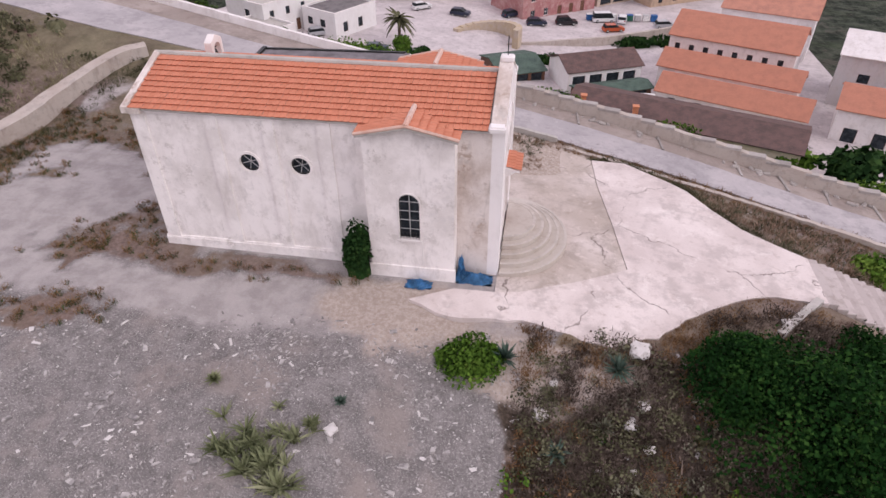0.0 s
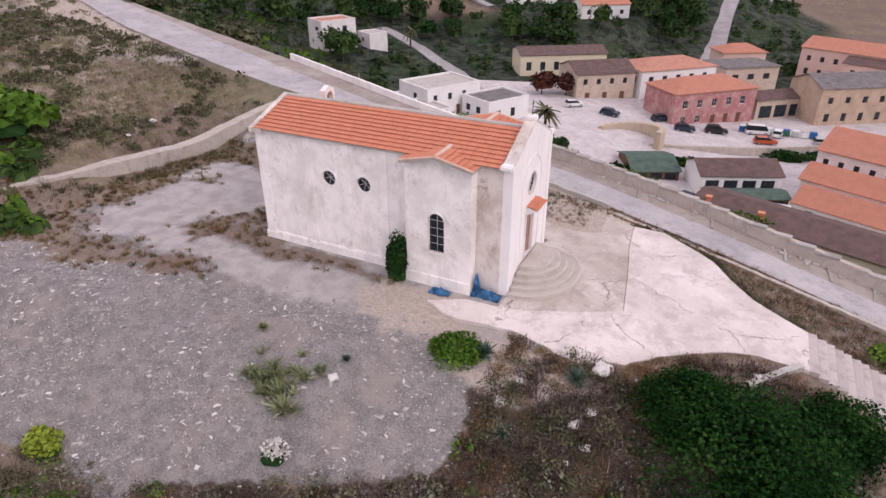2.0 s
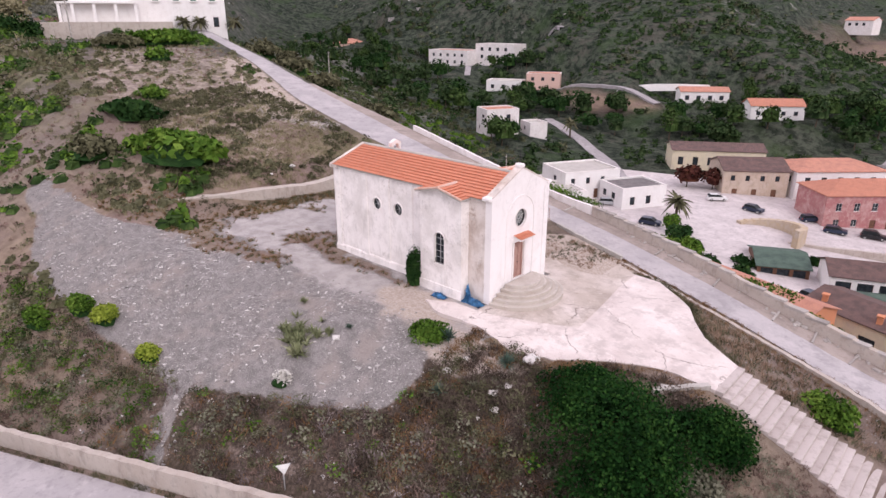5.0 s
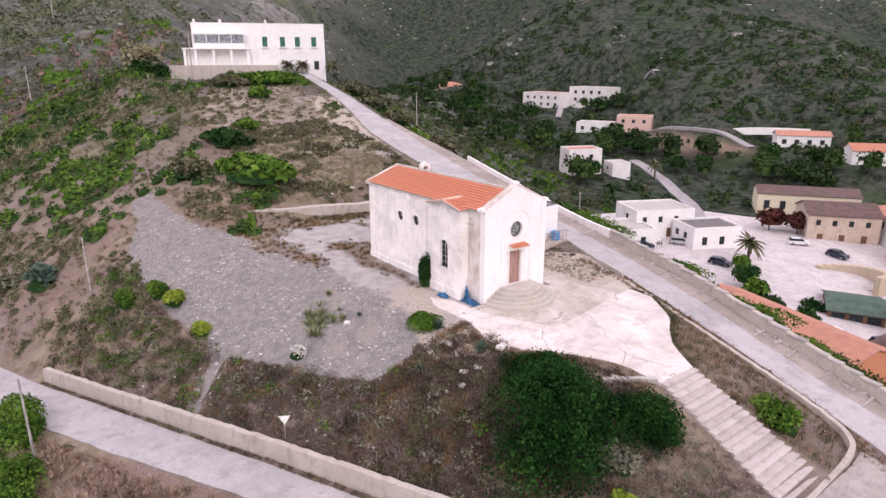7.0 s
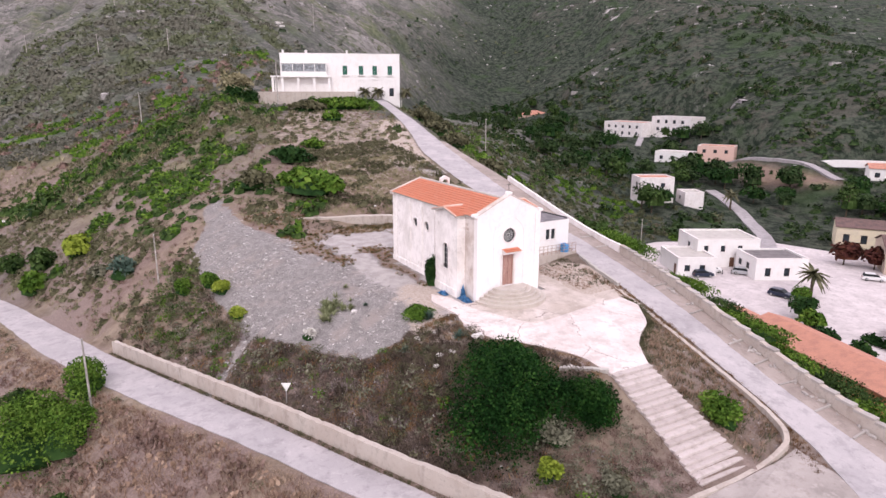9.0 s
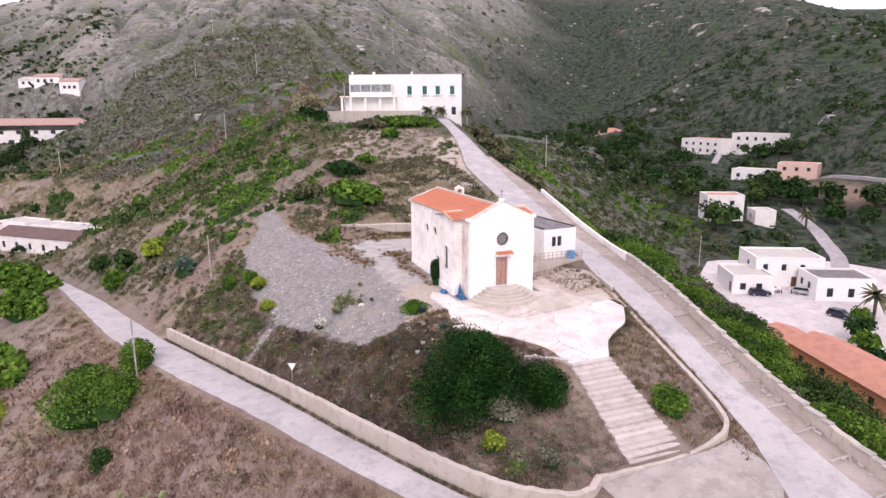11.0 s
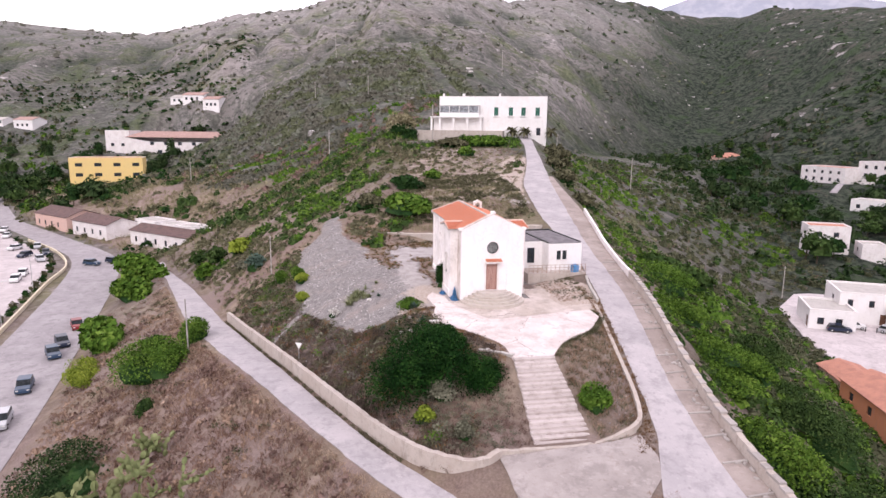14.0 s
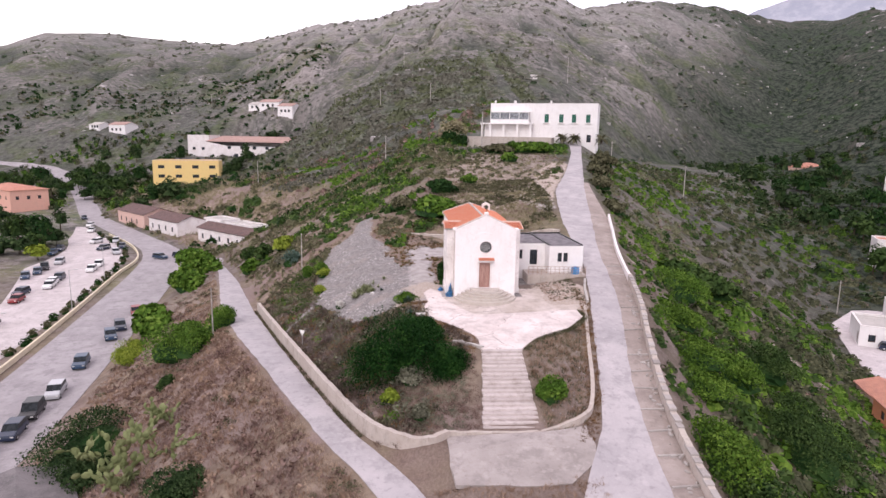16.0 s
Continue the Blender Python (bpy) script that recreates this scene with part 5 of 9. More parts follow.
low_line = [(x, float(low_road_right(x)) + 0.42, float(low_road_z(x)) + 1.25) for x in (-26.3, -18, -10, -1.5, 6, 12, 17)]
low_line += [(20.4, -7.2, -3.55), (22.4, -5.2, -3.45), (22.9, -3.6, -3.4), (22.1, -2.3, -3.35)]
retaining = link_mesh("retaining_wall", wall_mesh(spline(low_line, 0.35), 0.42, 1.7, 0.055, 1), M_WALLSTONE)
tagged(retaining, "weathered cement retaining wall along the lane", "wall", kind="structure")
front_line = [(22.0, -2.2, -3.5), (21.95, 1.5, -3.62), (21.9, 4.0, -3.6)]
front_line += [(x, y, float(ground(x, y)) + h) for x, y, h in ((22.0, 6.0, 0.45), (21.6, 7.0, 0.5), (20.4, 7.9, 0.42), (17.0, 9.0, 0.25), (12.0, 10.2, 0.12), (6.0, 11.7, 0.08), (2.5, 12.5, 0.06))]
tagged(link_mesh("kerb_wall", wall_mesh(spline(front_line, 0.35), 0.30, 1.3, 0.035, 2), M_WALLSTONE), "low curved cement kerb round the planted bank", "wall", kind="structure")
kerb_line = [(2.3, 12.9, 0.35), (-1.5, 13.7, 0.75), (-4.5, 14.6, 1.0)]
tagged(link_mesh("stone_kerb", wall_mesh(spline(kerb_line), 0.25, 0.7, 0.05, 3), M_COPING), "dark stone kerb beside the upper road", "wall", kind="structure")
back_line = [(-34.6, -5.4, 1.35), (-33.2, -3.0, 1.4), (-31.8, 0.0, 1.45), (-30.3, 4.0, 1.5)] + [(x, y, float(ground(x, y)) + h) for x, y, h in ((-29.3, 8.0, 1.0), (-28.2, 12.0, 0.85), (-26.4, 15.3, 0.7), (-25.0, 16.6, 0.5))]
tagged(link_mesh("terrace_wall", wall_mesh(spline(back_line), 1.15, 1.6, 0.03, 4), M_WALLSTONE), "broad cement wall closing the gravel yard", "wall", kind="structure")
par = [(x, float(right_road_out(x)) + 0.22, float(right_road_z(x)) + (0.55 if x < -5 else 0.78)) for x in (-33.5, -24, -16, -8, -4)]
tagged(link_mesh("parapet_wall", wall_mesh(spline(par), 0.3, 1.6, 0.02, 5), M_WHITE), "low whitewashed parapet along the road", "wall", kind="structure")
par = [(x, float(right_road_out(x)) + 0.25, float(right_road_z(x)) + 0.8) for x in (-3.9, 0, 4, 8, 12, 16, 20, 24, 30, 40, 55)]
tagged(link_mesh("stone_parapet", wall_mesh(spline(par), 0.42, 2.2, 0.05, 6), M_WALLSTONE), "broken stone parapet along the road", "wall", kind="structure")
k = Mat("grey_coping_stone", 0.9)
M_BLOCK = k.shade(k.mix(k.ramp(k.noise(2.5, 5, 0.7), 0.4, 0.65), k.mix(k.random(), (0.27, 0.245, 0.228), (0.46, 0.425, 0.400)), (0.37, 0.34, 0.318)), k.noise(9, 5), 0.5, 0.04)
stone_parapet = bpy.data.objects["stone_parapet"]
rng = random.Random(61)
x = -3.6
while x < 33:
    l = rng.uniform(0.6, 1.5)
    if rng.random() < 0.93:
        y0, y1 = float(right_road_out(x)) + 0.25, float(right_road_out(x + l)) + 0.25
        z = float(right_road_z(x + l / 2)) + 0.8
        bm = soft_box(-l / 2, l / 2, -rng.uniform(0.2, 0.27), rng.uniform(0.2, 0.27), -0.12, rng.uniform(0.03, 0.06), 0.02)
        bmesh.ops.transform(bm, matrix=pose(x + l / 2, (y0 + y1) / 2, z, 0, rng.uniform(-0.8, 0.8), math.degrees(math.atan2(y1 - y0, l)) + rng.uniform(-1.5, 1.5)), verts=bm.verts[:])
        part("coping_stone", bm, M_BLOCK, stone_parapet)
    x += l + rng.uniform(0.01, 0.05)
edge = [(11.5, -1.1, -0.62), (12.5, 0.0, -0.52), (13.55, 1.1, -0.45)]
tagged(link_mesh("low_wall", wall_mesh(spline(edge), 0.34, 1.6, 0.03, 8), M_COPING), "low broken cement wall beside the top of the stairs", "wall", kind="structure")
# fallen coping stones and cross kerbs on the verge
rng = random.Random(5)
verge = root("verge_kerbs", "thin concrete kerbs laid across the dusty verge", "kerb", kind="structure")
for x in [-9, -6, 3.5, 8.5, 13.0, 15.5, 18.0, 20.6, 23.0, 25.6, 28.4]:
    y1 = float(right_road_out(x))
    z = float(ground(x, y1 - 0.8)) + 0.13
    bm = soft_box(x - 0.07, x + 0.07, y1 - 1.7, y1, z - 0.2, z, 0.02)
    bmesh.ops.rotate(bm, cent=(x, y1, z), matrix=Matrix.Rotation(rng.uniform(-0.1, 0.1), 3, "Z"), verts=bm.verts[:])
    part("kerb", bm, M_BLOCK, verge)
stones = root("fallen_parapet_stones", "broken stone blocks lying along the parapet", "stones")
for i in range(60):
    x = rng.uniform(0, 34)
    y = float(right_road_out(x)) - rng.uniform(0.05, 0.75)
    s = rng.uniform(0.06, 0.24)
    bm = soft_box(-s, s, -s * 0.5, s * 0.5, -0.1, s * 0.6, 0.05)
    bmesh.ops.transform(bm, matrix=pose(x, y, float(ground(x, y)) + 0.05, rng.uniform(-15, 15), rng.uniform(-15, 15), rng.uniform(0, 180)), verts=bm.verts[:])
    part("stone", bm, M_BLOCK, stones)

# ---------------------------------------------------------------- annexe behind the church
M_DECK = plain("grey_bitumen_roof", (0.19, 0.175, 0.185), 0.85, 0, 0.2, 1.2)
annex_open = [("f", 0.95, 1.45, 1.75, 2.75), ("f", 1.62, 2.12, 1.75, 2.75), ("r", 2.0, 3.0, 1.6, 2.7)]
building("annexe", "white flat-roofed single-storey annexe beside the chapel", -6.5, 11.05, 0.6, 93, 3.85, 9.0, 3.52, M_WHITE_CLEAN, "deck", M_DECK, openings=annex_open, frames=M_IRON)
link_open = [("f", 1.1, 1.5, 1.75, 2.8), ("f", 1.65, 2.05, 1.75, 2.8), ("f", 2.9, 3.75, 1.1, 2.8)]
building("link_building", "white flat-roofed link between chapel and annexe", -8.3, 6.35, 0.6, 90, 4.62, 7.0, 3.5, M_WHITE_CLEAN, "deck", M_DECK, openings=link_open, frames=M_IRON)
yard = tagged(link_mesh("annexe_terrace", boxes((-9.6, -5.5, 8.5, 15.0, -0.6, 1.12)), M_WALLSTONE), "raised cement terrace before the annexe", "terrace", kind="structure")
rail = root("terrace_railing", "low rusty railing on the annexe terrace", "railing")
M_RUST = plain("pale_rusty_iron", (0.42, 0.30, 0.24), 0.7, 0.2)
for i in range(14):
    y = 8.6 + i * 0.49
    bm = bmesh.new()
    cylinder(bm, (-5.6, y, 1.1), (-5.6, y, 2.0), 0.025, sides=6)
    part("post", bm, M_RUST, rail)
for z in (1.4, 1.7, 2.0):
    bm = bmesh.new()
    cylinder(bm, (-5.6, 8.6, z), (-5.6, 14.97, z), 0.02, sides=6)
    part("bar", bm, M_RUST, rail)
tank = root("water_tank", "blue plastic water tank on the annexe terrace", "tank")
bm = bmesh.new()
cylinder(bm, (-6.0, 13.9, 1.12), (-6.0, 13.9, 1.85), 0.42, 0.42, 18)
for z in (1.3, 1.5, 1.7):
    cylinder(bm, (-6.0, 13.9, z), (-6.0, 13.9, z + 0.04), 0.44, 0.44, 18)
part("tank_body", bm, M_TARP, tank)
bm = bmesh.new()
cylinder(bm, (-6.0, 13.9, 1.85), (-6.0, 13.9, 1.95), 0.2, 0.17, 12)
part("lid", bm, M_TARP, tank)


# blue tarpaulins by the bay
def crumple(name, label, x, y, z, lx, ly, lz, seed):
    rng = random.Random(seed)
    bm = bmesh.new()
    n = 9
    g = [[bm.verts.new((x + (i / n - 0.5) * lx + rng.uniform(-0.05, 0.05), y + (j / n - 0.5) * ly + rng.uniform(-0.05, 0.05),
                        z + lz * max(0, 1 - ((i / n - 0.5) ** 2 + (j / n - 0.5) ** 2) * 4) * rng.uniform(0.35, 1) + 0.01)) for j in range(n + 1)] for i in range(n + 1)]
    for i in range(n):
        for j in range(n):
            bm.faces.new((g[i][j], g[i + 1][j], g[i + 1][j + 1], g[i][j + 1]))
    r = bmesh.ops.solidify(bm, geom=bm.faces[:], thickness=0.015)
    return tagged(link_mesh(name, bm, M_TARP), label, "tarpaulin")


crumple("tarpaulin", "crumpled blue tarpaulin against the church wall", -3.2, -1.15, 0.0, 1.1, 0.55, 0.35, 1)
crumple("tarpaulin", "blue tarpaulin heaped in the church corner", -0.95, -0.45, 0.0, 1.6, 0.7, 0.5, 2)
crumple("tarpaulin", "blue sheet leaning in the church corner", -1.5, -0.3, 0.0, 0.4, 0.4, 1.3, 3)

# ---------------------------------------------------------------- the villa on the hilltop
VZ, VA = 14.7, 69.6
villa_open = [("f", u - 0.6, u + 0.6, 5.6, 7.9, "window") for u in (16.6, 20.8, 24.4, 28.4)]
villa_open += [("f", 20.1, 21.4, 2.5, 4.2, "pale"), ("f", 23.8, 25.1, 2.5, 4.2, "pale"), ("f", 27.8, 29.1, 2.5, 4.2, "pale"), ("f", 28.2, 29.4, 0.1, 2.2, "dark"), ("f", 13.9, 14.7, 1.3, 4.2, "pale")]
villa = building("villa", "large white two-storey villa with green shutters on the hilltop", -129.2, 21.6, VZ, VA, 31, 11, 10.95, M_WHITE_CLEAN, "flat", M_TILE_GREY,
                 openings=villa_open, shutters=M_GREENPAINT, base=3.0)
for u in (16.6, 20.8, 24.4, 28.4):
    bm = boxes((u - 0.95, u + 0.95, -0.5, -0.002, 5.38, 5.55))
    part("balcony", bm, M_WHITE_CLEAN, villa)
for u in (-1.8, 0.6, 4.6, 8.6, 12.4):
    part("porch_column", boxes((u - 0.28, u + 0.28, -3.0, -2.4, 1.282, 4.898)), M_WHITE_CLEAN, villa)
part("porch_roof", boxes((-2.3, 13.0, -3.2, -0.003, 4.9, 5.25)), M_WHITE_CLEAN, villa)
part("porch_wall", boxes((-1.5, 12.1, -1.0, -0.6, 1.3, 4.85)), M_WHITE_CLEAN, villa)
part("porch_floor", boxes((-5.4, 19.0, -6.2, -0.004, -5.6, 1.28)), M_WALLSTONE, villa, "broad retaining terrace")
bm = bmesh.new()
for u in (0.5, 3.3, 6.1, 8.9, 11.7):
    box(bm, u - 0.09, u + 0.09, -2.2, -2.02, 5.25, 8.3)
for v in (5.25, 6.2, 8.2):
    box(bm, 0.6, 11.6, -2.18, -2.04, v, v + 0.14)
box(bm, 0.4, 11.8, -2.3, -0.003, 8.34, 8.5)
veranda = part("veranda", bm, M_WHITEPAINT, villa, "white-framed glazed veranda")
for i in range(4):
    part("pane", boxes((0.6 + i * 2.8, 3.2 + i * 2.8, -2.12, -2.1, 6.35, 8.2)), glass("veranda_glass", (0.16, 0.17, 0.18)) if i == 0 else bpy.data.materials["veranda_glass"], veranda)
    part("parapet_panel", boxes((0.6 + i * 2.8, 3.2 + i * 2.8, -2.14, -2.08, 5.4, 6.2)), M_WHITE_CLEAN, veranda)
for u, w in ((0.3, 0.5), (6.2, 0.7), (17.0, 0.5)):
    part("chimney", boxes((u, u + w, 4.0, 4.0 + w, 10.5, 12.0)), M_WHITE_CLEAN, villa)

# ---------------------------------------------------------------- houses of the village
def put(name, label, x, y, z, rz, L, W, H, wall, roof, roof_mat, rise=1.6, op=(), along="x", shutters=None, frames=None, category="house"):
    return building(name, label, x, y, z, rz, L, W, H, wall, roof, roof_mat, rise, along, op, shutters, category=category, frames=frames)


put("white_building", "white two-storey flat-roofed building beside the car park", -60.5, 95.9, -22, -28.5, 11, 14, 6.4, M_WHITE_CLEAN, "flat", M_COPING,
    op=row("f", 1, 5.5, 1, 1.4, 3.6, 4.9, "dark") + row("r", 3, 1.5, 3.8, 1.0, 3.6, 5.0, "dark") + row("r", 2, 2.5, 5.0, 1.1, 0.1, 2.3, "door"))
put("white_building", "low white lean-to beside the flat-roofed building", -57.4, 86.6, -22, -28.5, 10.5, 8.3, 4.0, M_WHITE_CLEAN, "flat", M_COPING, op=row("r", 2, 1.5, 3.2, 1.2, 1.0, 2.4, "dark") + [("f", 8.2, 9.6, 0.1, 2.4, "door")])
put("white_building", "white flat-roofed wing with dark windows", -46.0, 97.5, -22, -28.5, 9, 11, 4.6, M_WHITE_CLEAN, "flat", M_TILE_GREY, op=row("f", 2, 1.4, 3.4, 1.4, 1.6, 3.0, "dark") + row("r", 2, 2.0, 4, 1.2, 0.8, 2.6, "dark"))
put("valley_house", "white two-storey house with a flat pink roof", -110.0, 130.5, -18.2, -28, 8.5, 11, 8.0, M_WHITE, "flat", M_TILE_PALE, op=row("f", 1, 4.5, 1, 2.0, 5.2, 6.2, "dark") + row("r", 2, 2.2, 4.5, 1.4, 5.0, 6.3, "dark") + row("f", 1, 2.0, 1, 1.0, 1.5, 2.6, "dark"))
put("valley_house", "low white outbuilding beside the two-storey house", -99.0, 139.5, -18.5, -28, 7, 6, 4.2, M_WHITE, "flat", M_COPING, op=row("f", 1, 2.4, 1, 1.2, 1.6, 2.8, "dark"))
put("hillside_house", "long white two-storey house among valley trees", -214, 216, -6.5, 6, 24, 13, 7.6, M_WHITE, "flat", M_TILE_PALE, op=row("f", 5, 2.5, 4.4, 1.4, 4.6, 6.0, "dark") + row("f", 5, 2.5, 4.4, 1.4, 1.3, 2.8, "dark"))
put("hillside_house", "white upper block of the valley house", -191, 226, -6.0, 6, 22, 12, 10.2, M_WHITE, "flat", M_COPING, op=row("f", 4, 3.0, 4.6, 1.6, 7.0, 8.6, "dark") + row("f", 4, 3.0, 4.6, 1.6, 3.4, 5.0, "dark"))
put("hillside_house", "white bungalow on the valley slope", -152, 187, -13.0, 25, 15, 9, 4.6, M_WHITE_CLEAN, "flat", M_COPING, op=row("f", 3, 2.0, 4.5, 1.4, 1.4, 2.9, "dark"))
put("hillside_house", "peeling pink house above the valley trees", -137.5, 195.5, -12.0, 30, 14, 10, 6.6, M_PINK, "flat", M_TILE_PALE, op=row("f", 3, 2.0, 4.2, 1.3, 3.8, 5.2, "dark"))
put("hillside_house", "far house with a terracotta roof in the trees", -314, 233, -3.5, 18, 17, 13, 4.4, M_PINK, "hip", M_TILE_PALE, 3.0, op=row("f", 3, 3.0, 5.0, 2.0, 0.8, 2.6, "dark"))
put("hillside_house", "white bungalow with a red roof above the village", -74, 203, -12.6, 36, 17, 8, 4.0, M_WHITE_CLEAN, "gable", M_TILE_PALE, 1.3, op=row("f", 4, 1.6, 4.0, 1.5, 1.0, 2.6, "dark"))
put("hillside_house", "white cottage with terracotta roof above the village", -45, 190, -14.2, 36, 16.5, 9, 4.3, M_WHITE_CLEAN, "gable", M_TILE, 1.8, op=row("f", 4, 1.8, 3.8, 1.3, 1.3, 2.6, "dark"))
bm = wall_mesh(spline([(-96, 196, -9.5), (-90, 205, -7.5), (-80, 212, -7.0), (-70, 219, -7.2)], 1.0), 0.5, 2.6, 0.0, 3)
tagged(link_mesh("garden_wall", bm, M_WHITE_CLEAN), "curved white garden wall above the village", "wall", kind="structure")

put("long_hall", "long cream hall with a grey-brown roof", -47.2, 138.2, -22, 33, 23.7, 10, 5.2, M_CREAM, "gable", M_TILE_BROWN, 1.4, op=row("f", 6, 1.6, 3.8, 1.4, 1.2, 3.4, "dark"), category="hall")
put("village_house", "weathered two-storey stone house with brown roof", -27.5, 121.9, -23.2, 36.6, 14.5, 12, 6.6, M_TAN, "gable", M_TILE_BROWN, 2.0, op=row("f", 4, 1.6, 3.3, 1.0, 4.2, 5.5, "dark") + row("f", 3, 2.2, 4.4, 1.2, 0.1, 2.3, "door"))
put("village_house", "white two-storey house with a pale terracotta roof", -14.3, 130.6, -23.6, 44, 21, 12, 7.2, M_WHITE_CLEAN, "hip", M_TILE_PALE, 2.0, op=row("f", 5, 2.0, 3.8, 1.3, 4.3, 5.9, "dark") + row("f", 3, 3.0, 5.5, 1.4, 0.4, 2.6, "dark") + row("l", 3, 1.8, 3.4, 1.1, 4.3, 5.8, "dark"))
red_open = row("f", 5, 2.2, 3.7, 1.2, 4.2, 5.9, "window") + row("f", 2, 2.2, 3.7, 1.2, 0.9, 2.4, "window") + row("f", 3, 9.8, 3.4, 1.2, 0.1, 2.3, "door")
put("red_house", "faded red two-storey house with terracotta hip roof", -4.6, 115.8, -24.7, 43, 21, 11, 7.4, M_RED, "hip", M_TILE, 2.4, op=red_open)
put("village_house", "grey-roofed house behind the red one", 3.0, 149, -24, 37, 15, 10, 6.4, M_TAN, "hip", M_TILE_GREY, 1.4, op=row("f", 3, 2.0, 4.4, 1.8, 3.4, 4.8, "dark"))
put("village_house", "small house with a red roof behind", 1.0, 166, -23.5, 30, 12, 8, 6.5, M_PINK, "hip", M_TILE, 2.0, op=row("f", 3, 1.5, 3.5, 1.0, 3.5, 4.8, "dark"))
put("village_shed", "open shed with brown roof beside the red house", 11.4, 131.5, -24.8, 40, 13, 7, 4.4, M_TAN, "gable", M_TILE_BROWN, 1.2, op=row("f", 3, 1.0, 4.0, 3.2, 0.2, 3.0, "dark"), category="shed")
put("village_house", "weathered ochre house with grey roof at the harbour", 23.5, 133, -25, 33, 26, 11, 8.2, M_OCHRE, "gable", M_TILE_GREY, 2.0, op=row("f", 6, 2.0, 4.1, 1.2, 4.8, 6.2, "dark") + row("f", 6, 2.0, 4.1, 1.2, 0.8, 2.6, "dark"))
put("village_house", "pink terrace houses with terracotta roofs", 20, 180, -24, -24, 22, 12, 8.0, M_PINK, "gable", M_TILE, 2.2, op=row("f", 6, 1.8, 3.5, 1.1, 4.6, 6.0, "dark") + row("f", 6, 1.8, 3.5, 1.1, 1.0, 2.6, "dark") + row("l", 3, 1.8, 3.5, 1.0, 4.6, 6.0, "dark"))
put("village_house", "brown-roofed terrace house beyond the square", 30, 172, -24, -24, 18, 8, 6.0, M_PINK, "gable", M_TILE_BROWN, 1.6, op=row("f", 4, 2.0, 4, 1.1, 3.0, 4.5, "dark"))
put("warehouse", "white warehouse with a row of arched windows", 21.4, 90.0, -26, -23.5, 19.5, 11, 8.8, M_WHITE, "gable", M_TILE, 2.6, op=row("f", 8, 1.0, 2.3, 0.85, 5.9, 7.5, "dark"), category="warehouse")
put("warehouse", "lower white wing of the warehouse with terracotta roof", 19.4, 84.0, -26, -23.5, 21, 6.4, 5.6, M_WHITE, "gable", M_TILE, 1.9, op=row("f", 3, 3.0, 6.5, 1.1, 3.8, 4.6, "dark"), category="warehouse")
put("warehouse", "front white wing of the warehouse with terracotta roof", 18.6, 77.2, -26, -23.5, 21.5, 6.4, 4.0, M_WHITE, "gable", M_TILE, 1.9, op=row("f", 5, 2.0, 4.0, 1.1, 2.4, 3.2, "dark"), category="warehouse")
put("dark_roofed_building", "long low building under a dark brown roof", 4.6, 66.0, -25.5, -20.5, 31, 9.0, 4.9, M_CREAM, "gable", M_TILE_BROWN, 1.3, op=row("f", 5, 8.0, 4.6, 2.2, 2.2, 3.2, "dark"), category="building")
for x, y in ((7.0, 66.5), (14.0, 63.6)):
    bm = boxes((x - 0.35, x + 0.35, y - 0.35, y + 0.35, -21.5, -19.2), (x - 0.45, x + 0.45, y - 0.45, y + 0.45, -19.2, -19.05))
    tagged(link_mesh("roof_chimney", bm, M_ORANGE), "small rendered chimney on the dark brown roof", "chimney")
put("restaurant", "white restaurant with brown roof and green awning", 5.0, 79.2, -25, 24, 13, 8, 4.2, M_WHITE_CLEAN, "gable", M_TILE_BROWN, 1.5, op=row("f", 4, 0.8, 3.0, 2.2, 1.2, 3.4, "dark"), category="restaurant")
put("restaurant", "open dining hall under a green sheet roof", -6.0, 80.5, -25, 26, 8, 10, 2.6, M_BROWNWOOD, "gable", M_GREENROOF, 1.2, op=row("f", 3, 0.5, 2.5, 2.0, 0.5, 2.3, "dark"), category="restaurant")
put("restaurant", "green awning in front of the restaurant", 7.2, 74.0, -25, 24, 12, 4, 2.6, M_BROWNWOOD, "gable", M_GREENROOF, 0.5, op=row("f", 4, 0.6, 2.8, 2.3, 0.4, 2.3, "dark"), category="awning")
put("harbour_house", "grey house with a white gabled roof", 46, 83, -26, -22, 13, 10, 9.0, M_GREYBLD, "gable", M_WHITE, 2.4, op=row("f", 2, 3.0, 5.0, 1.6, 5.0, 6.4, "dark"))
put("harbour_house", "pale house with terracotta roof and tall openings", 42.5, 70, -26, -22, 17, 10, 5.6, M_WHITE, "gable", M_TILE, 2.0, op=row("f", 4, 1.5, 3.8, 1.8, 0.3, 3.0, "dark"))
put("harbour_house", "white house with a terracotta roof by the harbour", 33, 108, -26, -22, 16, 9, 8.6, M_WHITE, "gable", M_TILE_PALE, 2.2, op=row("f", 4, 1.5, 3.6, 1.2, 5.2, 6.8, "dark"))
put("slope_house", "orange-walled house with terracotta roof below the road", -16.6, 59.8, -22.9, -17, 25, 8, 4.6, M_ORANGE, "gable", M_TILE_PALE, 1.3, op=row("f", 5, 2.5, 4.6, 1.1, 2.4, 3.6, "dark"))
put("slope_house", "peach extension with pale tiled roof below the road", -25.6, 64.2, -22.9, -17, 9, 6, 3.0, M_PINK, "gable", M_TILE_PALE, 0.9)
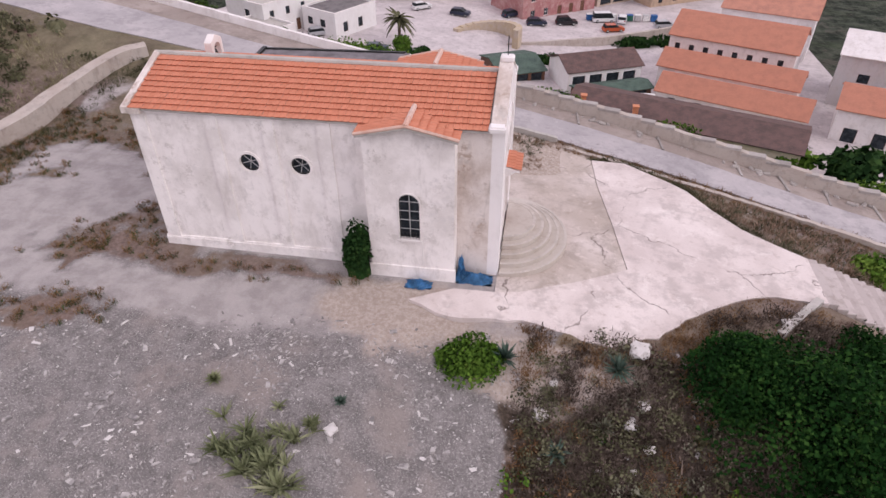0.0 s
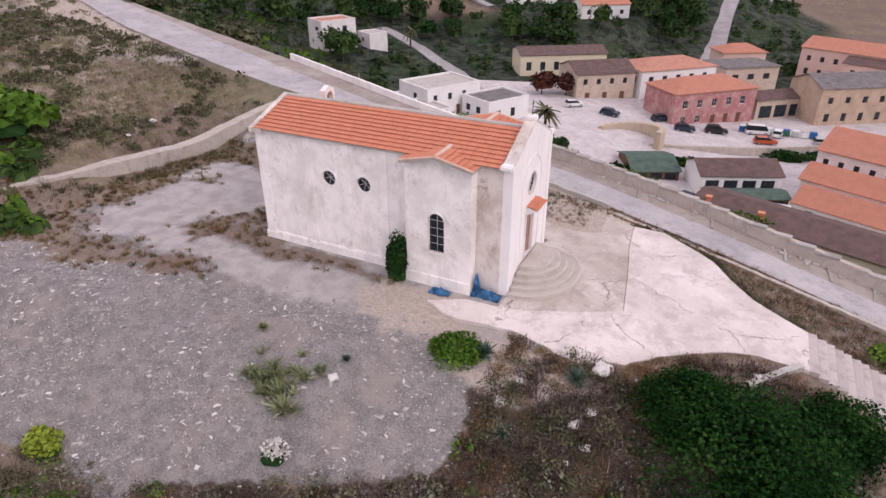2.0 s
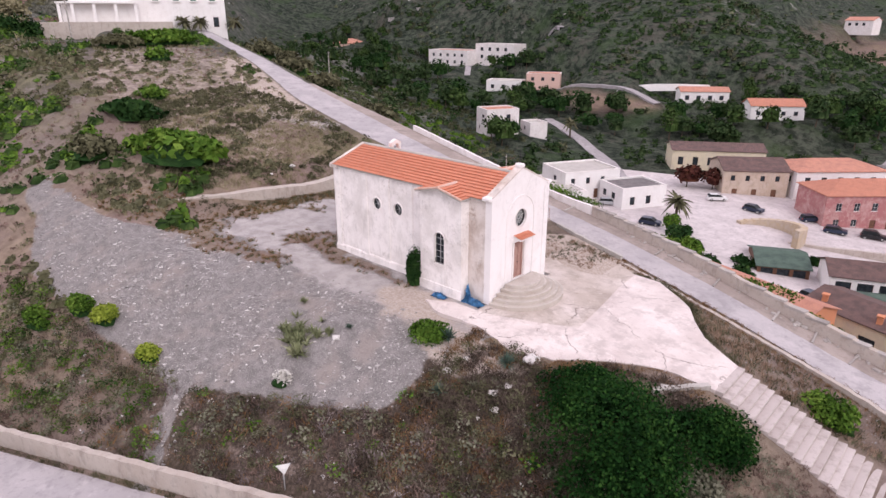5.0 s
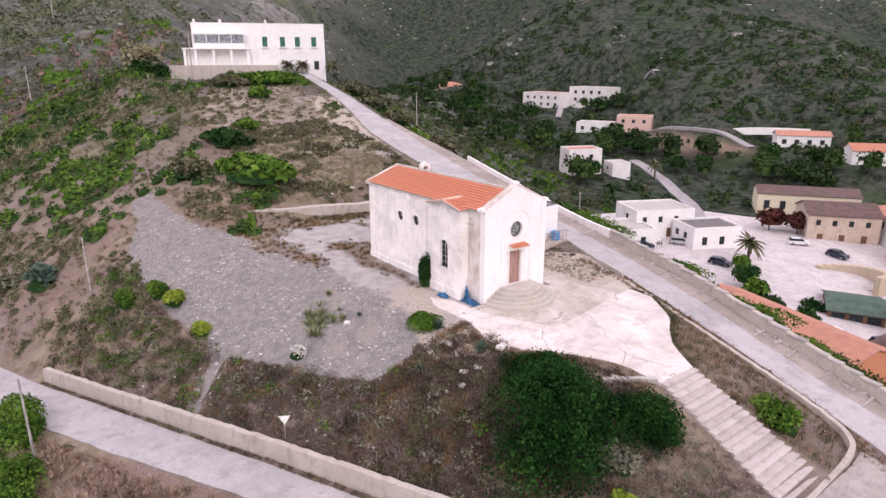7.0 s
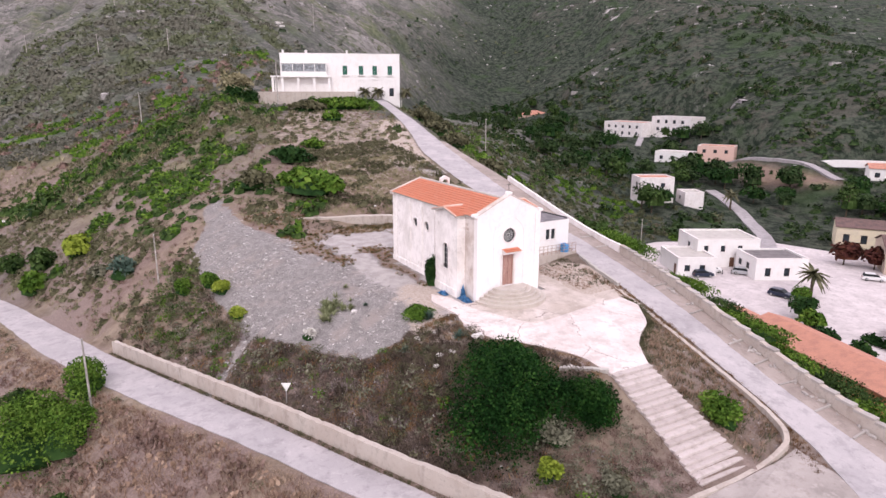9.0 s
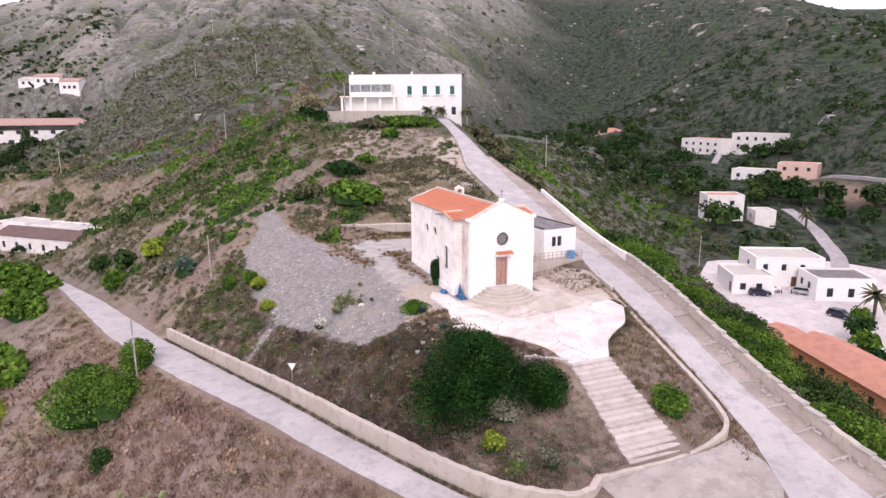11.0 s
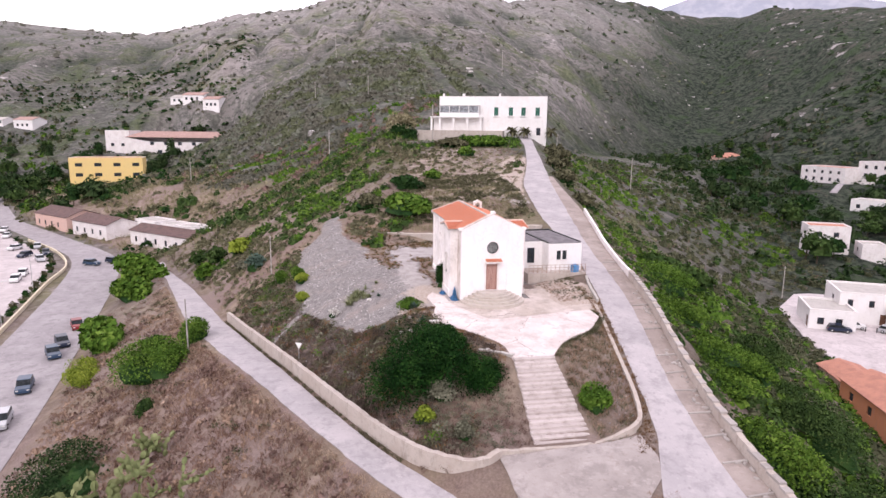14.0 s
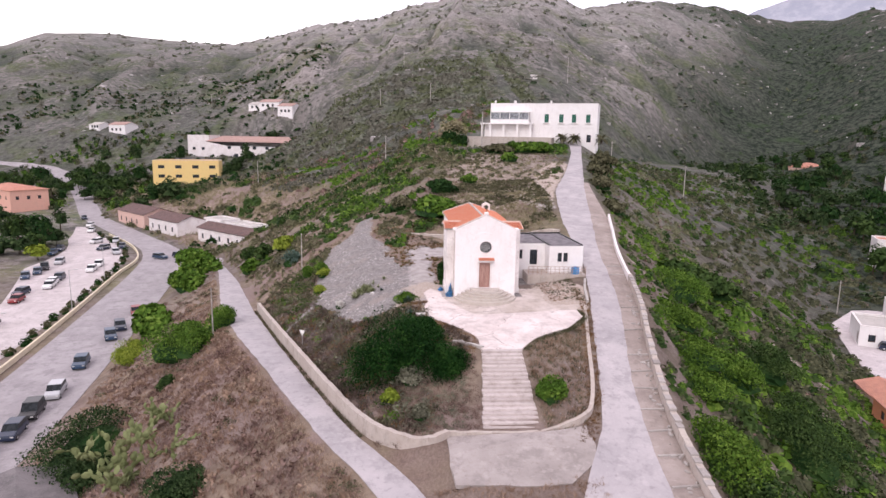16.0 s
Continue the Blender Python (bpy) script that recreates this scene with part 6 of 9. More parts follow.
for x, y, s in ((16.5, 75.0, 2.0), (18.2, 72.5, 1.8)):
    um = root("parasol", "white square garden parasol outside the restaurant", "parasol", pose(x, y, -25))
    bm = bmesh.new()
    cylinder(bm, (0, 0, 0), (0, 0, 2.6), 0.04, sides=6)
    part("pole", bm, M_GALV, um)
    bm = bmesh.new()
    c = bm.verts.new((0, 0, 3.0))
    r = [bm.verts.new((a * s, b * s, 2.4)) for a, b in ((-1, -1), (1, -1), (1, 1), (-1, 1))]
    for i in range(4):
        bm.faces.new((r[i], r[(i + 1) % 4], c))
    bm.faces.new(r[::-1])
    part("canopy", bm, M_WHITEPAINT, um)
bm = bmesh.new()
for i in range(14):
    a, b = -0.4 + i * 0.22, -0.4 + (i + 1) * 0.22
    for q in (0,):
        p = [(-11 + r * math.cos(t), 100 + r * math.sin(t)) for r, t in ((6.0, a), (7.2, a), (7.2, b), (6.0, b))]
        vs = [bm.verts.new((x, y, z)) for z in (-25.5, -20.2 - 0.15 * i) for x, y in p]
        for f in ((3, 2, 1, 0), (4, 5, 6, 7), (0, 1, 5, 4), (1, 2, 6, 5), (2, 3, 7, 6), (3, 0, 4, 7)):
            bm.faces.new([vs[j] for j in f])
tagged(link_mesh("bastion_wall", bm, plaster("ochre_stone", (0.50, 0.40, 0.28), (0.30, 0.24, 0.18), 0.8)), "curved ochre stone wall above the harbour", "wall", kind="structure")

# stone guard wall and planting between the upper lane and the restaurant
gw = [(-6.5, 99.5, -23.4), (2.1, 102.2, -23.3), (11.4, 105.3, -23.2), (21.4, 111.0, -23.2), (29.0, 116.0, -23.2)]
tagged(link_mesh("quay_wall", wall_mesh(spline(gw, 1.5), 0.7, 2.4, 0.06, 12), M_WALLSTONE), "grey stone guard wall beside the harbour lane", "wall", kind="structure")
gw = [(-17.5, 97.0, -23.6), (-19.5, 102.0, -23.4), (-19.0, 108.5, -23.2), (-16.4, 113.5, -23.2)]
tagged(link_mesh("ramp_wall", wall_mesh(spline(gw, 1.0), 0.8, 2.2, 0.06, 13), M_WALLSTONE), "low stone wall beside the harbour ramp", "wall", kind="structure")

# left valley
put("roadside_house", "long white house with a brown roof along the road", -137.5, -67.5, -17.4, 47, 37, 8, 4.2, M_WHITE, "gable", M_TILE_BROWN, 1.5, op=row("f", 7, 2.0, 4.6, 1.1, 1.0, 2.6, "dark") + row("r", 2, 1.8, 3.2, 1.0, 1.0, 2.4, "dark"))
put("roadside_house", "pale house with grey-brown roof along the road", -159.5, -90.5, -17.4, 45, 20, 10, 4.4, M_WHITE, "gable", M_TILE_BROWN, 1.8, op=row("f", 4, 2.0, 4.6, 1.2, 1.0, 2.6, "dark"))
put("roadside_house", "pink house with a brown roof at the bend", -177, -108, -17.2, 44, 22, 11, 4.6, M_PINK, "gable", M_TILE_BROWN, 2.0, op=row("f", 4, 2.0, 4.4, 1.2, 1.0, 2.6, "dark"))
for x, y, L, W, h in ((-153.0, -70.2, 11, 7, 4.9), (-145.5, -61.6, 9, 7, 4.4), (-139.3, -55.6, 8, 6, 4.7), (-133.2, -50.0, 7, 5, 4.3)):
    put("outbuilding", "white flat-roofed outbuilding behind the roadside houses", x, y, max(-17.0, float(ground(x, y)) - 0.6), 44, L, W, h, M_WHITE_CLEAN, "flat", M_COPING)
yz = -11.0
put("yellow_building", "yellow two-storey flat-roofed building in the valley", -262, -126.5, yz, 97, 31, 13, 12.8, M_YELLOW, "flat", M_TILE_PALE, op=row("f", 4, 2.5, 8.0, 3.0, 8.8, 10.4, "dark") + row("f", 4, 2.5, 8.0, 3.0, 4.2, 5.8, "dark"), category="building")
put("hotel", "long white building with terracotta roof across the valley", -326, -119, -0.6, 74, 56, 14, 11.0, M_WHITE, "hip", M_TILE_DUSTY, 3.4, op=row("f", 6, 14.0, 8.0, 2.2, 6.9, 8.6, "dark") + row("f", 4, 18.0, 9.0, 2.6, 1.6, 4.2, "dark"), category="building")
put("hotel", "white tower block at the end of the long building", -331, -131, -0.6, 74, 14, 12, 14.6, M_WHITE, "flat", M_COPING, op=row("f", 2, 3.0, 6.0, 2.0, 6.0, 7.6, "dark"), category="building")
for x, y, L, h, rm in ((-381, -106, 14, 4.0, M_COPING), (-372, -97, 15, 4.5, M_TILE_DUSTY), (-360, -83, 11, 5.5, M_TILE_DUSTY), (-382, -198, 14, 5.5, M_TILE_DUSTY), (-387, -213, 9, 3.5, M_COPING)):
    put("distant_house", "small white house far across the valley", x, y, float(ground(x, y + 5)) - 0.8, 66, L, 11, h, M_WHITE_CLEAN, "gable", rm, 1.8, op=row("f", 3, 2.0, L / 4, 1.6, 1.6, 3.2, "dark"))
put("terracotta_house", "salmon-pink two-storey house by the roundabout", -211, -176, -17, 51, 26, 14, 9.0, M_SALMON, "hip", M_TILE_PALE, 2.0, op=row("f", 5, 2.5, 4.8, 1.2, 5.4, 6.8, "dark") + row("r", 3, 2.0, 4.0, 1.2, 5.4, 6.8, "dark"))
put("lane_house", "small house with a grey ribbed roof below the slope", 14.2, -39.0, -14.4, 30, 8.5, 7, 2.6, M_TAN, "gable", M_TILE_GREY, 0.8)
for x, y, L, w in ((-78, 448, 16, M_WHITE), (-62, 500, 22, M_PINK), (-40, 520, 18, M_WHITE), (-55, 470, 14, M_TAN), (-20, 480, 20, M_PINK)):
    put("distant_house", "small house far up the valley", x, y, float(ground(x, y)) - 1, -10, L, 12, 6, w, "gable", M_TILE_PALE, 2.0, op=row("f", 3, 2.0, L / 4, 1.6, 3.0, 4.6, "dark"))

# ---------------------------------------------------------------- paved ground in the valleys
M_DUST = asphalt("pale_car_park_gravel", (0.50, 0.45, 0.44), (0.60, 0.545, 0.54))
strip("car_park", "pale gravel car park beside the main road", np.arange(-165, 10, 2.5), lambda x: main_road_edge(x) - lerp(x, (-165, 18), (-141, 28), (-98, 38), (-65, 30), (-30, 31), (10, 31)), lambda x: main_road_edge(x) - lerp(x, (-165, 15), (0, 17)), M_DUST, 0.08, 4, "car park")
line = [(x, float(main_road_edge(x)) - (14.2 if x > -100 else 12.5), -17.3) for x in (-150, -130, -110, -90, -60, -30, 0, 30)]
tagged(link_mesh("road_wall", wall_mesh(spline(line, 1.5), 0.35, 1.4, 0.0, 8), M_CREAM), "low cream wall between road and car park", "wall", kind="structure")
strip("village_square", "pale paved village square and quay", np.arange(-72, 52, 1.5), lambda x: lerp(x, (-72, 98), (-62, 86), (-40, 75), (-14, 69), (10, 57), (75, 48)),
      lambda x: lerp(x, (-72, 102), (-60, 127), (-34, 135), (-12, 150), (30, 172), (75, 180)), M_PLAZA, 0.2, 60, "square")
LANES = []
for nm, pts, w in (("valley_lane", [(-52, 119), (-62, 131.6), (-77, 146), (-90.5, 156.4), (-106, 165)], 3.8), ("valley_lane", [(-124, 192.5), (-108, 197.5), (-93, 198.5), (-78, 193.5)], 3.2),
                   ("valley_road", [(-3, 176), (-4.4, 219.9), (-5.2, 266), (-16.7, 361), (-33.5, 408)], 7.0), ("valley_lane", [(-169.4, 194.6), (-176, 203), (-182, 210)], 2.6),
                   ("valley_lane", [(-150, 241), (-158, 246), (-170, 250), (-182, 251)], 3.6), ("valley_lane", [(-6, 300), (10, 320), (40, 350)], 4.0)):
    P = spline([(x, y, 0) for x, y in pts], 2.0)
    LANES.extend((p.x, p.y) for p in P)
    bm = bmesh.new()
    prev = None
    for i, p in enumerate(P):
        d = (P[min(i + 1, len(P) - 1)] - P[max(i - 1, 0)]).normalized()
        n = Vector((-d.y, d.x, 0)) * (w / 2)
        zc = float(ground(p.x, p.y)) + 0.35
        cur = [bm.verts.new((q.x, q.y, zc - dz)) for q, dz in ((p - n, 0), (p + n, 0), (p + n, 1.5), (p - n, 1.5))]
        if prev:
            for a in range(4):
                bm.faces.new((prev[a], prev[(a + 1) % 4], cur[(a + 1) % 4], cur[a]))
        prev = cur
    tagged(link_mesh(nm, bm, M_MAINROAD), "pale lane winding up the valley", "road", kind="structure")


# ---------------------------------------------------------------- cars
M_TYRE = plain("tyre_rubber", (0.02, 0.02, 0.02), 0.8)
M_CARGLASS = glass("car_glass", (0.015, 0.018, 0.02))
M_LAMP = plain("headlamp_glass", (0.7, 0.7, 0.68), 0.2)
M_TAIL = plain("tail_lamp_red", (0.35, 0.02, 0.02), 0.3)


def car(label, colour, L=4.2, W=1.75, H=1.48, van=False):
    k = Mat("car_paint", 0.3, 0.1, 0.5)
    paint = k.shade(colour)
    ob = root("car", label, "car", pose(0, 0, -60), "parked and waiting cars")
    sx = L / 4.2
    prof = [(-2.1, 0.3), (-2.1, 0.72), (-1.98, 0.92), (-1.1, 0.98), (1.15 if not van else 1.6, 0.98), (2.0, 0.86), (2.1, 0.62), (2.1, 0.3)]
    bm = panel(bmesh.new(), [(x * sx, z) for x, z in prof], [], W, pose(0, -W / 2, 0))
    bmesh.ops.bevel(bm, geom=[e for e in bm.edges if abs(e.verts[0].co.y - e.verts[1].co.y) < 1e-4 and abs(e.verts[0].co.z) > 0.5], offset=0.07, segments=2, affect="EDGES")
    part("body", bm, paint, ob)
    roof = [(-1.95, 0.97), (-1.7, H - 0.02), (0.35, H), (1.1, 0.97)] if not van else [(-2.05, 0.97), (-1.98, H), (1.2, H), (1.75, 0.97)]
    bm = panel(bmesh.new(), [(x * sx, z) for x, z in roof], [], W - 0.16, pose(0, -W / 2 + 0.08, 0))
    part("glazing", bm, M_CARGLASS, ob, "dark glazing")
    tops = [(roof[1][0] + 0.06, roof[1][1] + 0.004), (roof[2][0] - 0.05, roof[2][1] + 0.004), (roof[2][0] - 0.12, roof[2][1] + 0.05), (roof[1][0] + 0.15, roof[1][1] + 0.05)]
    part("car_roof", panel(bmesh.new(), [(x * sx, z) for x, z in tops], [], W - 0.2, pose(0, -W / 2 + 0.1, 0)), paint, ob)
    for x in (-1.32 * sx, 1.32 * sx):
        for s in (-1, 1):
            bm = bmesh.new()
            cylinder(bm, (x, s * (W / 2 - 0.2), 0.31), (x, s * (W / 2 + 0.01), 0.31), 0.31, 0.31, 14)
            wheel = part("wheel", bm, M_TYRE, ob)
            bm = bmesh.new()
            cylinder(bm, (x, s * (W / 2 + 0.01), 0.31), (x, s * (W / 2 + 0.025), 0.31), 0.19, 0.17, 10)
            part("rim", bm, M_GALV, wheel)
    for s in (-1, 1):
        part("headlight", boxes((2.08 * sx, 2.115 * sx, s * 0.62 - 0.16, s * 0.62 + 0.16, 0.6, 0.74)), M_LAMP, ob)
        part("tail_light", boxes((-2.125 * sx, -2.09 * sx, s * 0.66 - 0.12, s * 0.66 + 0.12, 0.66, 0.86)), M_TAIL, ob)
    return ob


FLEET = {"dark": car("dark blue hatchback", (0.02, 0.03, 0.06)), "white": car("white hatchback", (0.75, 0.75, 0.75)), "silver": car("silver estate car", (0.45, 0.46, 0.48), 4.5, 1.78, 1.5),
         "red": car("dark red hatchback", (0.22, 0.02, 0.025), 3.9), "blue": car("blue-grey hatchback", (0.03, 0.06, 0.11)), "black": car("black sport utility car", (0.015, 0.015, 0.018), 4.5, 1.85, 1.7),
         "van": car("white delivery van", (0.72, 0.72, 0.72), 4.8, 1.9, 2.0, True), "orange": car("orange-red pickup car", (0.45, 0.09, 0.03), 4.4)}
FLEET_LABEL = {"dark": "dark blue hatchback car on pale tarmac", "white": "white hatchback car on pale ground", "silver": "silver estate car on pale tarmac", "red": "dark red hatchback car on the road",
               "blue": "blue-grey hatchback car on pale ground", "black": "black sport utility car on pale ground", "van": "white delivery van on pale ground", "orange": "orange-red car at the harbour"}
ROAD_CARS = [("red", -57.0, -54.5, 25), ("dark", -48.0, -53.6, 27), ("blue", -42.8, -53.0, 27), ("blue", -30.0, -51.6, 15), ("silver", -19.5, -49.8, 14), ("black", -13.4, -49.4, 12), ("dark", -8.2, -48.6, 10),
             ("white", -2.0, -48.8, 10), ("dark", -113.0, -65.0, 60), ("blue", -111.0, -69.5, 62), ("black", -112.5, -60.0, 75)]
LOT_CARS = [("white", -166, -113, 10), ("white", -156, -108, 12), ("dark", -181, -122, 30), ("white", -135, -97, -20), ("dark", -124, -90, -15), ("silver", -137, -92, 20), ("dark", -122, -101, 15), ("blue", -116, -100, 15),
            ("silver", -104, -92, 15), ("black", -97, -92, 25), ("blue", -92, -91, 25), ("blue", -87, -91, 25), ("white", -95, -80, 12), ("white", -101, -81, 12), ("dark", -86, -83, 12), ("white", -81, -82, 12), ("white", -78, -81, 12),
            ("red", -66, -81, 5), ("dark", -72, -83.5, 0), ("black", -49, -76, 5), ("dark", -127, -86, 20), ("silver", -118, -84, 30)]
for kind, x, y, rz in ROAD_CARS + LOT_CARS:
    c = copy_thing(FLEET[kind], pose(x, y, float(ground(x, y)) + 0.09, 0, 0, rz))
    c["label"] = FLEET_LABEL[kind]
for kind, x, y, rz in [("white", -26, 115, 36), ("dark", -17.5, 113.5, -10), ("dark", -7, 117, 40), ("dark", -1.5, 113.2, 10), ("black", 4.6, 116, 12), ("van", 12.5, 120.5, 10), ("white", 16.5, 121, 80), ("orange", 14.2, 114.3, 15),
                       ("silver", 25, 118.5, 12), ("white", -46.5, 90.5, 60), ("dark", -45.2, 86, 60), ("silver", -42, 95, 30), ("white", -39.0, 97.5, 30), ("black", -14.5, 74.5, -30), ("white", -1.5, 73, -25), ("dark", 4.0, 75.5, -25), ("dark", -29, 88, 10)]:
    c = copy_thing(FLEET[kind], pose(x, y, float(ground(x, y)) + 0.23, 0, 0, rz))
    c["label"] = FLEET_LABEL[kind]
for ob in FLEET.values():
    for o in (*ob.children_recursive, ob):
        bpy.data.objects.remove(o)

# coloured bins along the harbour wall
for i in range(9):
    x, y = 9.5 + i * 1.7, 121.2 + i * 0.15
    b = root("waste_container", "large lidded waste container on the quay", "container", pose(x, y, float(ground(x, y)) + 0.22, 0, 0, 8), "containers on the quay")
    part("bin_body", soft_box(-0.65, 0.65, -0.5, 0.5, 0.1, 1.2, 0.06), (M_BLUEPAINT, M_GREENPAINT, M_GALV, M_WHITEPAINT)[i % 4], b)
    part("lid", soft_box(-0.68, 0.68, -0.53, 0.53, 1.2, 1.4, 0.08), (M_WHITEPAINT, M_GALV, M_BLUEPAINT)[i % 3], b)


# ---------------------------------------------------------------- poles, lamps and signs
def pole(x, y, h, label, r=0.11, arm=True, z=None):
    z = float(ground(x, y)) if z is None else z
    ob = root("utility_pole", label, "pole", pose(x, y, z), "utility poles")
    bm = bmesh.new()
    cylinder(bm, (0, 0, -0.5), (0, 0, h), r, r * 0.7, 8)
    part("shaft", bm, M_WOODPOLE, ob)
    if arm:
        bm = bmesh.new()
        cylinder(bm, (0, -0.5, h - 0.35), (0, 0.5, h - 0.35), 0.04, sides=6)
        part("crossarm", bm, M_WOODPOLE, ob)
        for s in (-0.4, 0.4):
            bm = bmesh.new()
            cylinder(bm, (0, s, h - 0.33), (0, s, h - 0.18), 0.05, 0.03, 6)
            part("insulator", bm, M_GLASS, ob)
    return ob


for x, y, h in ((-33.0, -20.0, 5.6), (-12.0, -27.3, 6.0)):
    pole(x, y, h, "thin grey timber pole in the scrub", 0.09, False)
for x, y, h in ((-113.7, 75.4, 10), (-244, 9.3, 10), (-269, -14.8, 9), (-326, -42.7, 10), (-341, -2.5, 14), (-307, 90.8, 14), (-449, -92.8, 16), (-147, 65, 7), (-423, -141.8, 9), (-120, 18, 12), (-160, -10, 9), (-190, -60, 9)):
    pole(x, y, h, "pale timber utility pole on the hillside", 0.16)
pole(-68.0, 91.5, 8, "grey utility pole below the slope", 0.12)
for x, y in ((-85, -72.5), (-60, -67.5), (-30, -63)):
    ob = root("street_lamp", "slender galvanised street lamp by the road wall", "street lamp", pose(x, y, -18.2), "street lamps")
    bm = bmesh.new()
    cylinder(bm, (0, 0, 0), (0, 0, 8), 0.08, 0.05, 8)
    cylinder(bm, (0, 0, 7.9), (0, 1.2, 8.2), 0.04, 0.04, 6)
    part("post", bm, M_GALV, ob)
    part("lamp_head", soft_box(-0.12, 0.12, 1.1, 1.7, 8.12, 8.24, 0.03), M_GALV, ob)
sign = root("road_sign", "white triangular road sign seen from behind on a post", "sign", pose(-0.6, -15.2, float(low_road_z(-0.6))))
bm = bmesh.new()
cylinder(bm, (0, 0, 0), (0, 0, 2.3), 0.035, sides=8)
part("post", bm, M_GALV, sign)
part("plate", panel(bmesh.new(), [(-0.36, 2.35), (0.36, 2.35), (0.0, 1.72)], [], 0.02, pose(0.05, 0, 0, 0, 0, 60)), M_WHITEPAINT, sign)
for i in range(11):
    x, y = -48.0 + i * 0.9, 84.5 + i * 1.7
    b = root("bollard", "dark iron bollard in the village square", "bollard", pose(x, y, float(ground(x, y)) + 0.2), "bollards in the square")
    bm = bmesh.new()
    cylinder(bm, (0, 0, 0), (0, 0, 0.85), 0.1, 0.08, 8)
    part("post", bm, M_IRON, b)
    bm = bmesh.new()
    cylinder(bm, (0, 0, 0.85), (0, 0, 1.0), 0.11, 0.02, 8)
    part("cap", bm, M_IRON, b)

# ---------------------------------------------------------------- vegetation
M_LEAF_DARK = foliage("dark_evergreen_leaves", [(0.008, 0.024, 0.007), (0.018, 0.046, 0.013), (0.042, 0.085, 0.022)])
M_LEAF_GREEN = foliage("green_shrub_leaves", [(0.019, 0.046, 0.007), (0.069, 0.134, 0.019), (0.155, 0.240, 0.042)])
M_LEAF_BRIGHT = foliage("bright_thicket_leaves", [(0.018, 0.042, 0.007), (0.064, 0.122, 0.017), (0.140, 0.220, 0.036)])
M_LEAF_FLANK = foliage("pale_olive_maquis", [(0.024, 0.029, 0.016), (0.066, 0.072, 0.040), (0.135, 0.138, 0.082)])
M_LEAF_PALE = foliage("pale_upper_maquis", [(0.058, 0.062, 0.036), (0.125, 0.128, 0.074), (0.205, 0.204, 0.130)])
M_LEAF_LIME = foliage("lime_shrub_leaves", [(0.090, 0.130, 0.018), (0.190, 0.245, 0.032), (0.280, 0.330, 0.055)])
M_LEAF_OLIVE = foliage("olive_scrub_leaves", [(0.040, 0.040, 0.022), (0.096, 0.094, 0.053), (0.172, 0.166, 0.102)])
M_LEAF_DRY = foliage("dry_scrub_twigs", [(0.098, 0.064, 0.054), (0.185, 0.124, 0.104), (0.300, 0.215, 0.182)])
M_STRAW = foliage("straw_grass", [(0.180, 0.118, 0.084), (0.280, 0.194, 0.140), (0.400, 0.295, 0.220)])
M_LEAF_SAGE = foliage("grey_sage_leaves", [(0.080, 0.080, 0.055), (0.150, 0.150, 0.105), (0.230, 0.225, 0.165)])
M_AGAVE = foliage("agave_leaves", [(0.110, 0.130, 0.065), (0.210, 0.230, 0.125), (0.350, 0.360, 0.225)])
M_FLOWER = foliage("white_flower_heads", [(0.45, 0.42, 0.38), (0.60, 0.58, 0.54), (0.75, 0.73, 0.70)])
# mountain maquis tones, paled to carry the distance haze
M_LEAF_MTN2 = maquis("dark_mountain_maquis", [(0.124, 0.134, 0.102), (0.178, 0.186, 0.146), (0.238, 0.240, 0.196)])
M_LEAF_WOOD = foliage("dark_wood_leaves", [(0.010, 0.023, 0.009), (0.029, 0.053, 0.019), (0.070, 0.102, 0.041)])
M_LEAF_MID = foliage("mid_green_maquis", [(0.013, 0.029, 0.009), (0.036, 0.066, 0.018), (0.080, 0.124, 0.037)])
M_LEAF_GULLY = maquis("green_mountain_maquis", [(0.074, 0.086, 0.052), (0.124, 0.137, 0.082), (0.185, 0.190, 0.120)])
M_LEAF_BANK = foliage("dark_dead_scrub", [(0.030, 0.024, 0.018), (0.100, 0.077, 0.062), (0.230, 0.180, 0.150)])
M_RUST = foliage("rusty_weeds", [(0.095, 0.052, 0.026), (0.200, 0.115, 0.058), (0.310, 0.205, 0.110)])
M_LEAF_MAUVE = foliage("mauve_dead_twigs", [(0.085, 0.066, 0.064), (0.160, 0.128, 0.124), (0.270, 0.225, 0.218)])
M_RUSSET = foliage("russet_dead_grass", [(0.100, 0.060, 0.046), (0.195, 0.122, 0.094), (0.310, 0.210, 0.165)])
M_GOLD = foliage("pale_golden_grass", [(0.250, 0.180, 0.125), (0.370, 0.280, 0.205), (0.480, 0.385, 0.300)])
M_LEAF_BLUE = foliage("blue_green_leaves", [(0.035, 0.060, 0.045), (0.070, 0.110, 0.085), (0.120, 0.165, 0.130)])
M_LEAF_BUSH = foliage("glossy_dark_leaves", [(0.003, 0.012, 0.003), (0.009, 0.035, 0.007), (0.036, 0.088, 0.018)])
M_REED = foliage("pale_reeds", [(0.150, 0.135, 0.075), (0.250, 0.225, 0.135), (0.350, 0.315, 0.205)])
M_BARK = plain("bark", (0.10, 0.075, 0.055), 0.9)


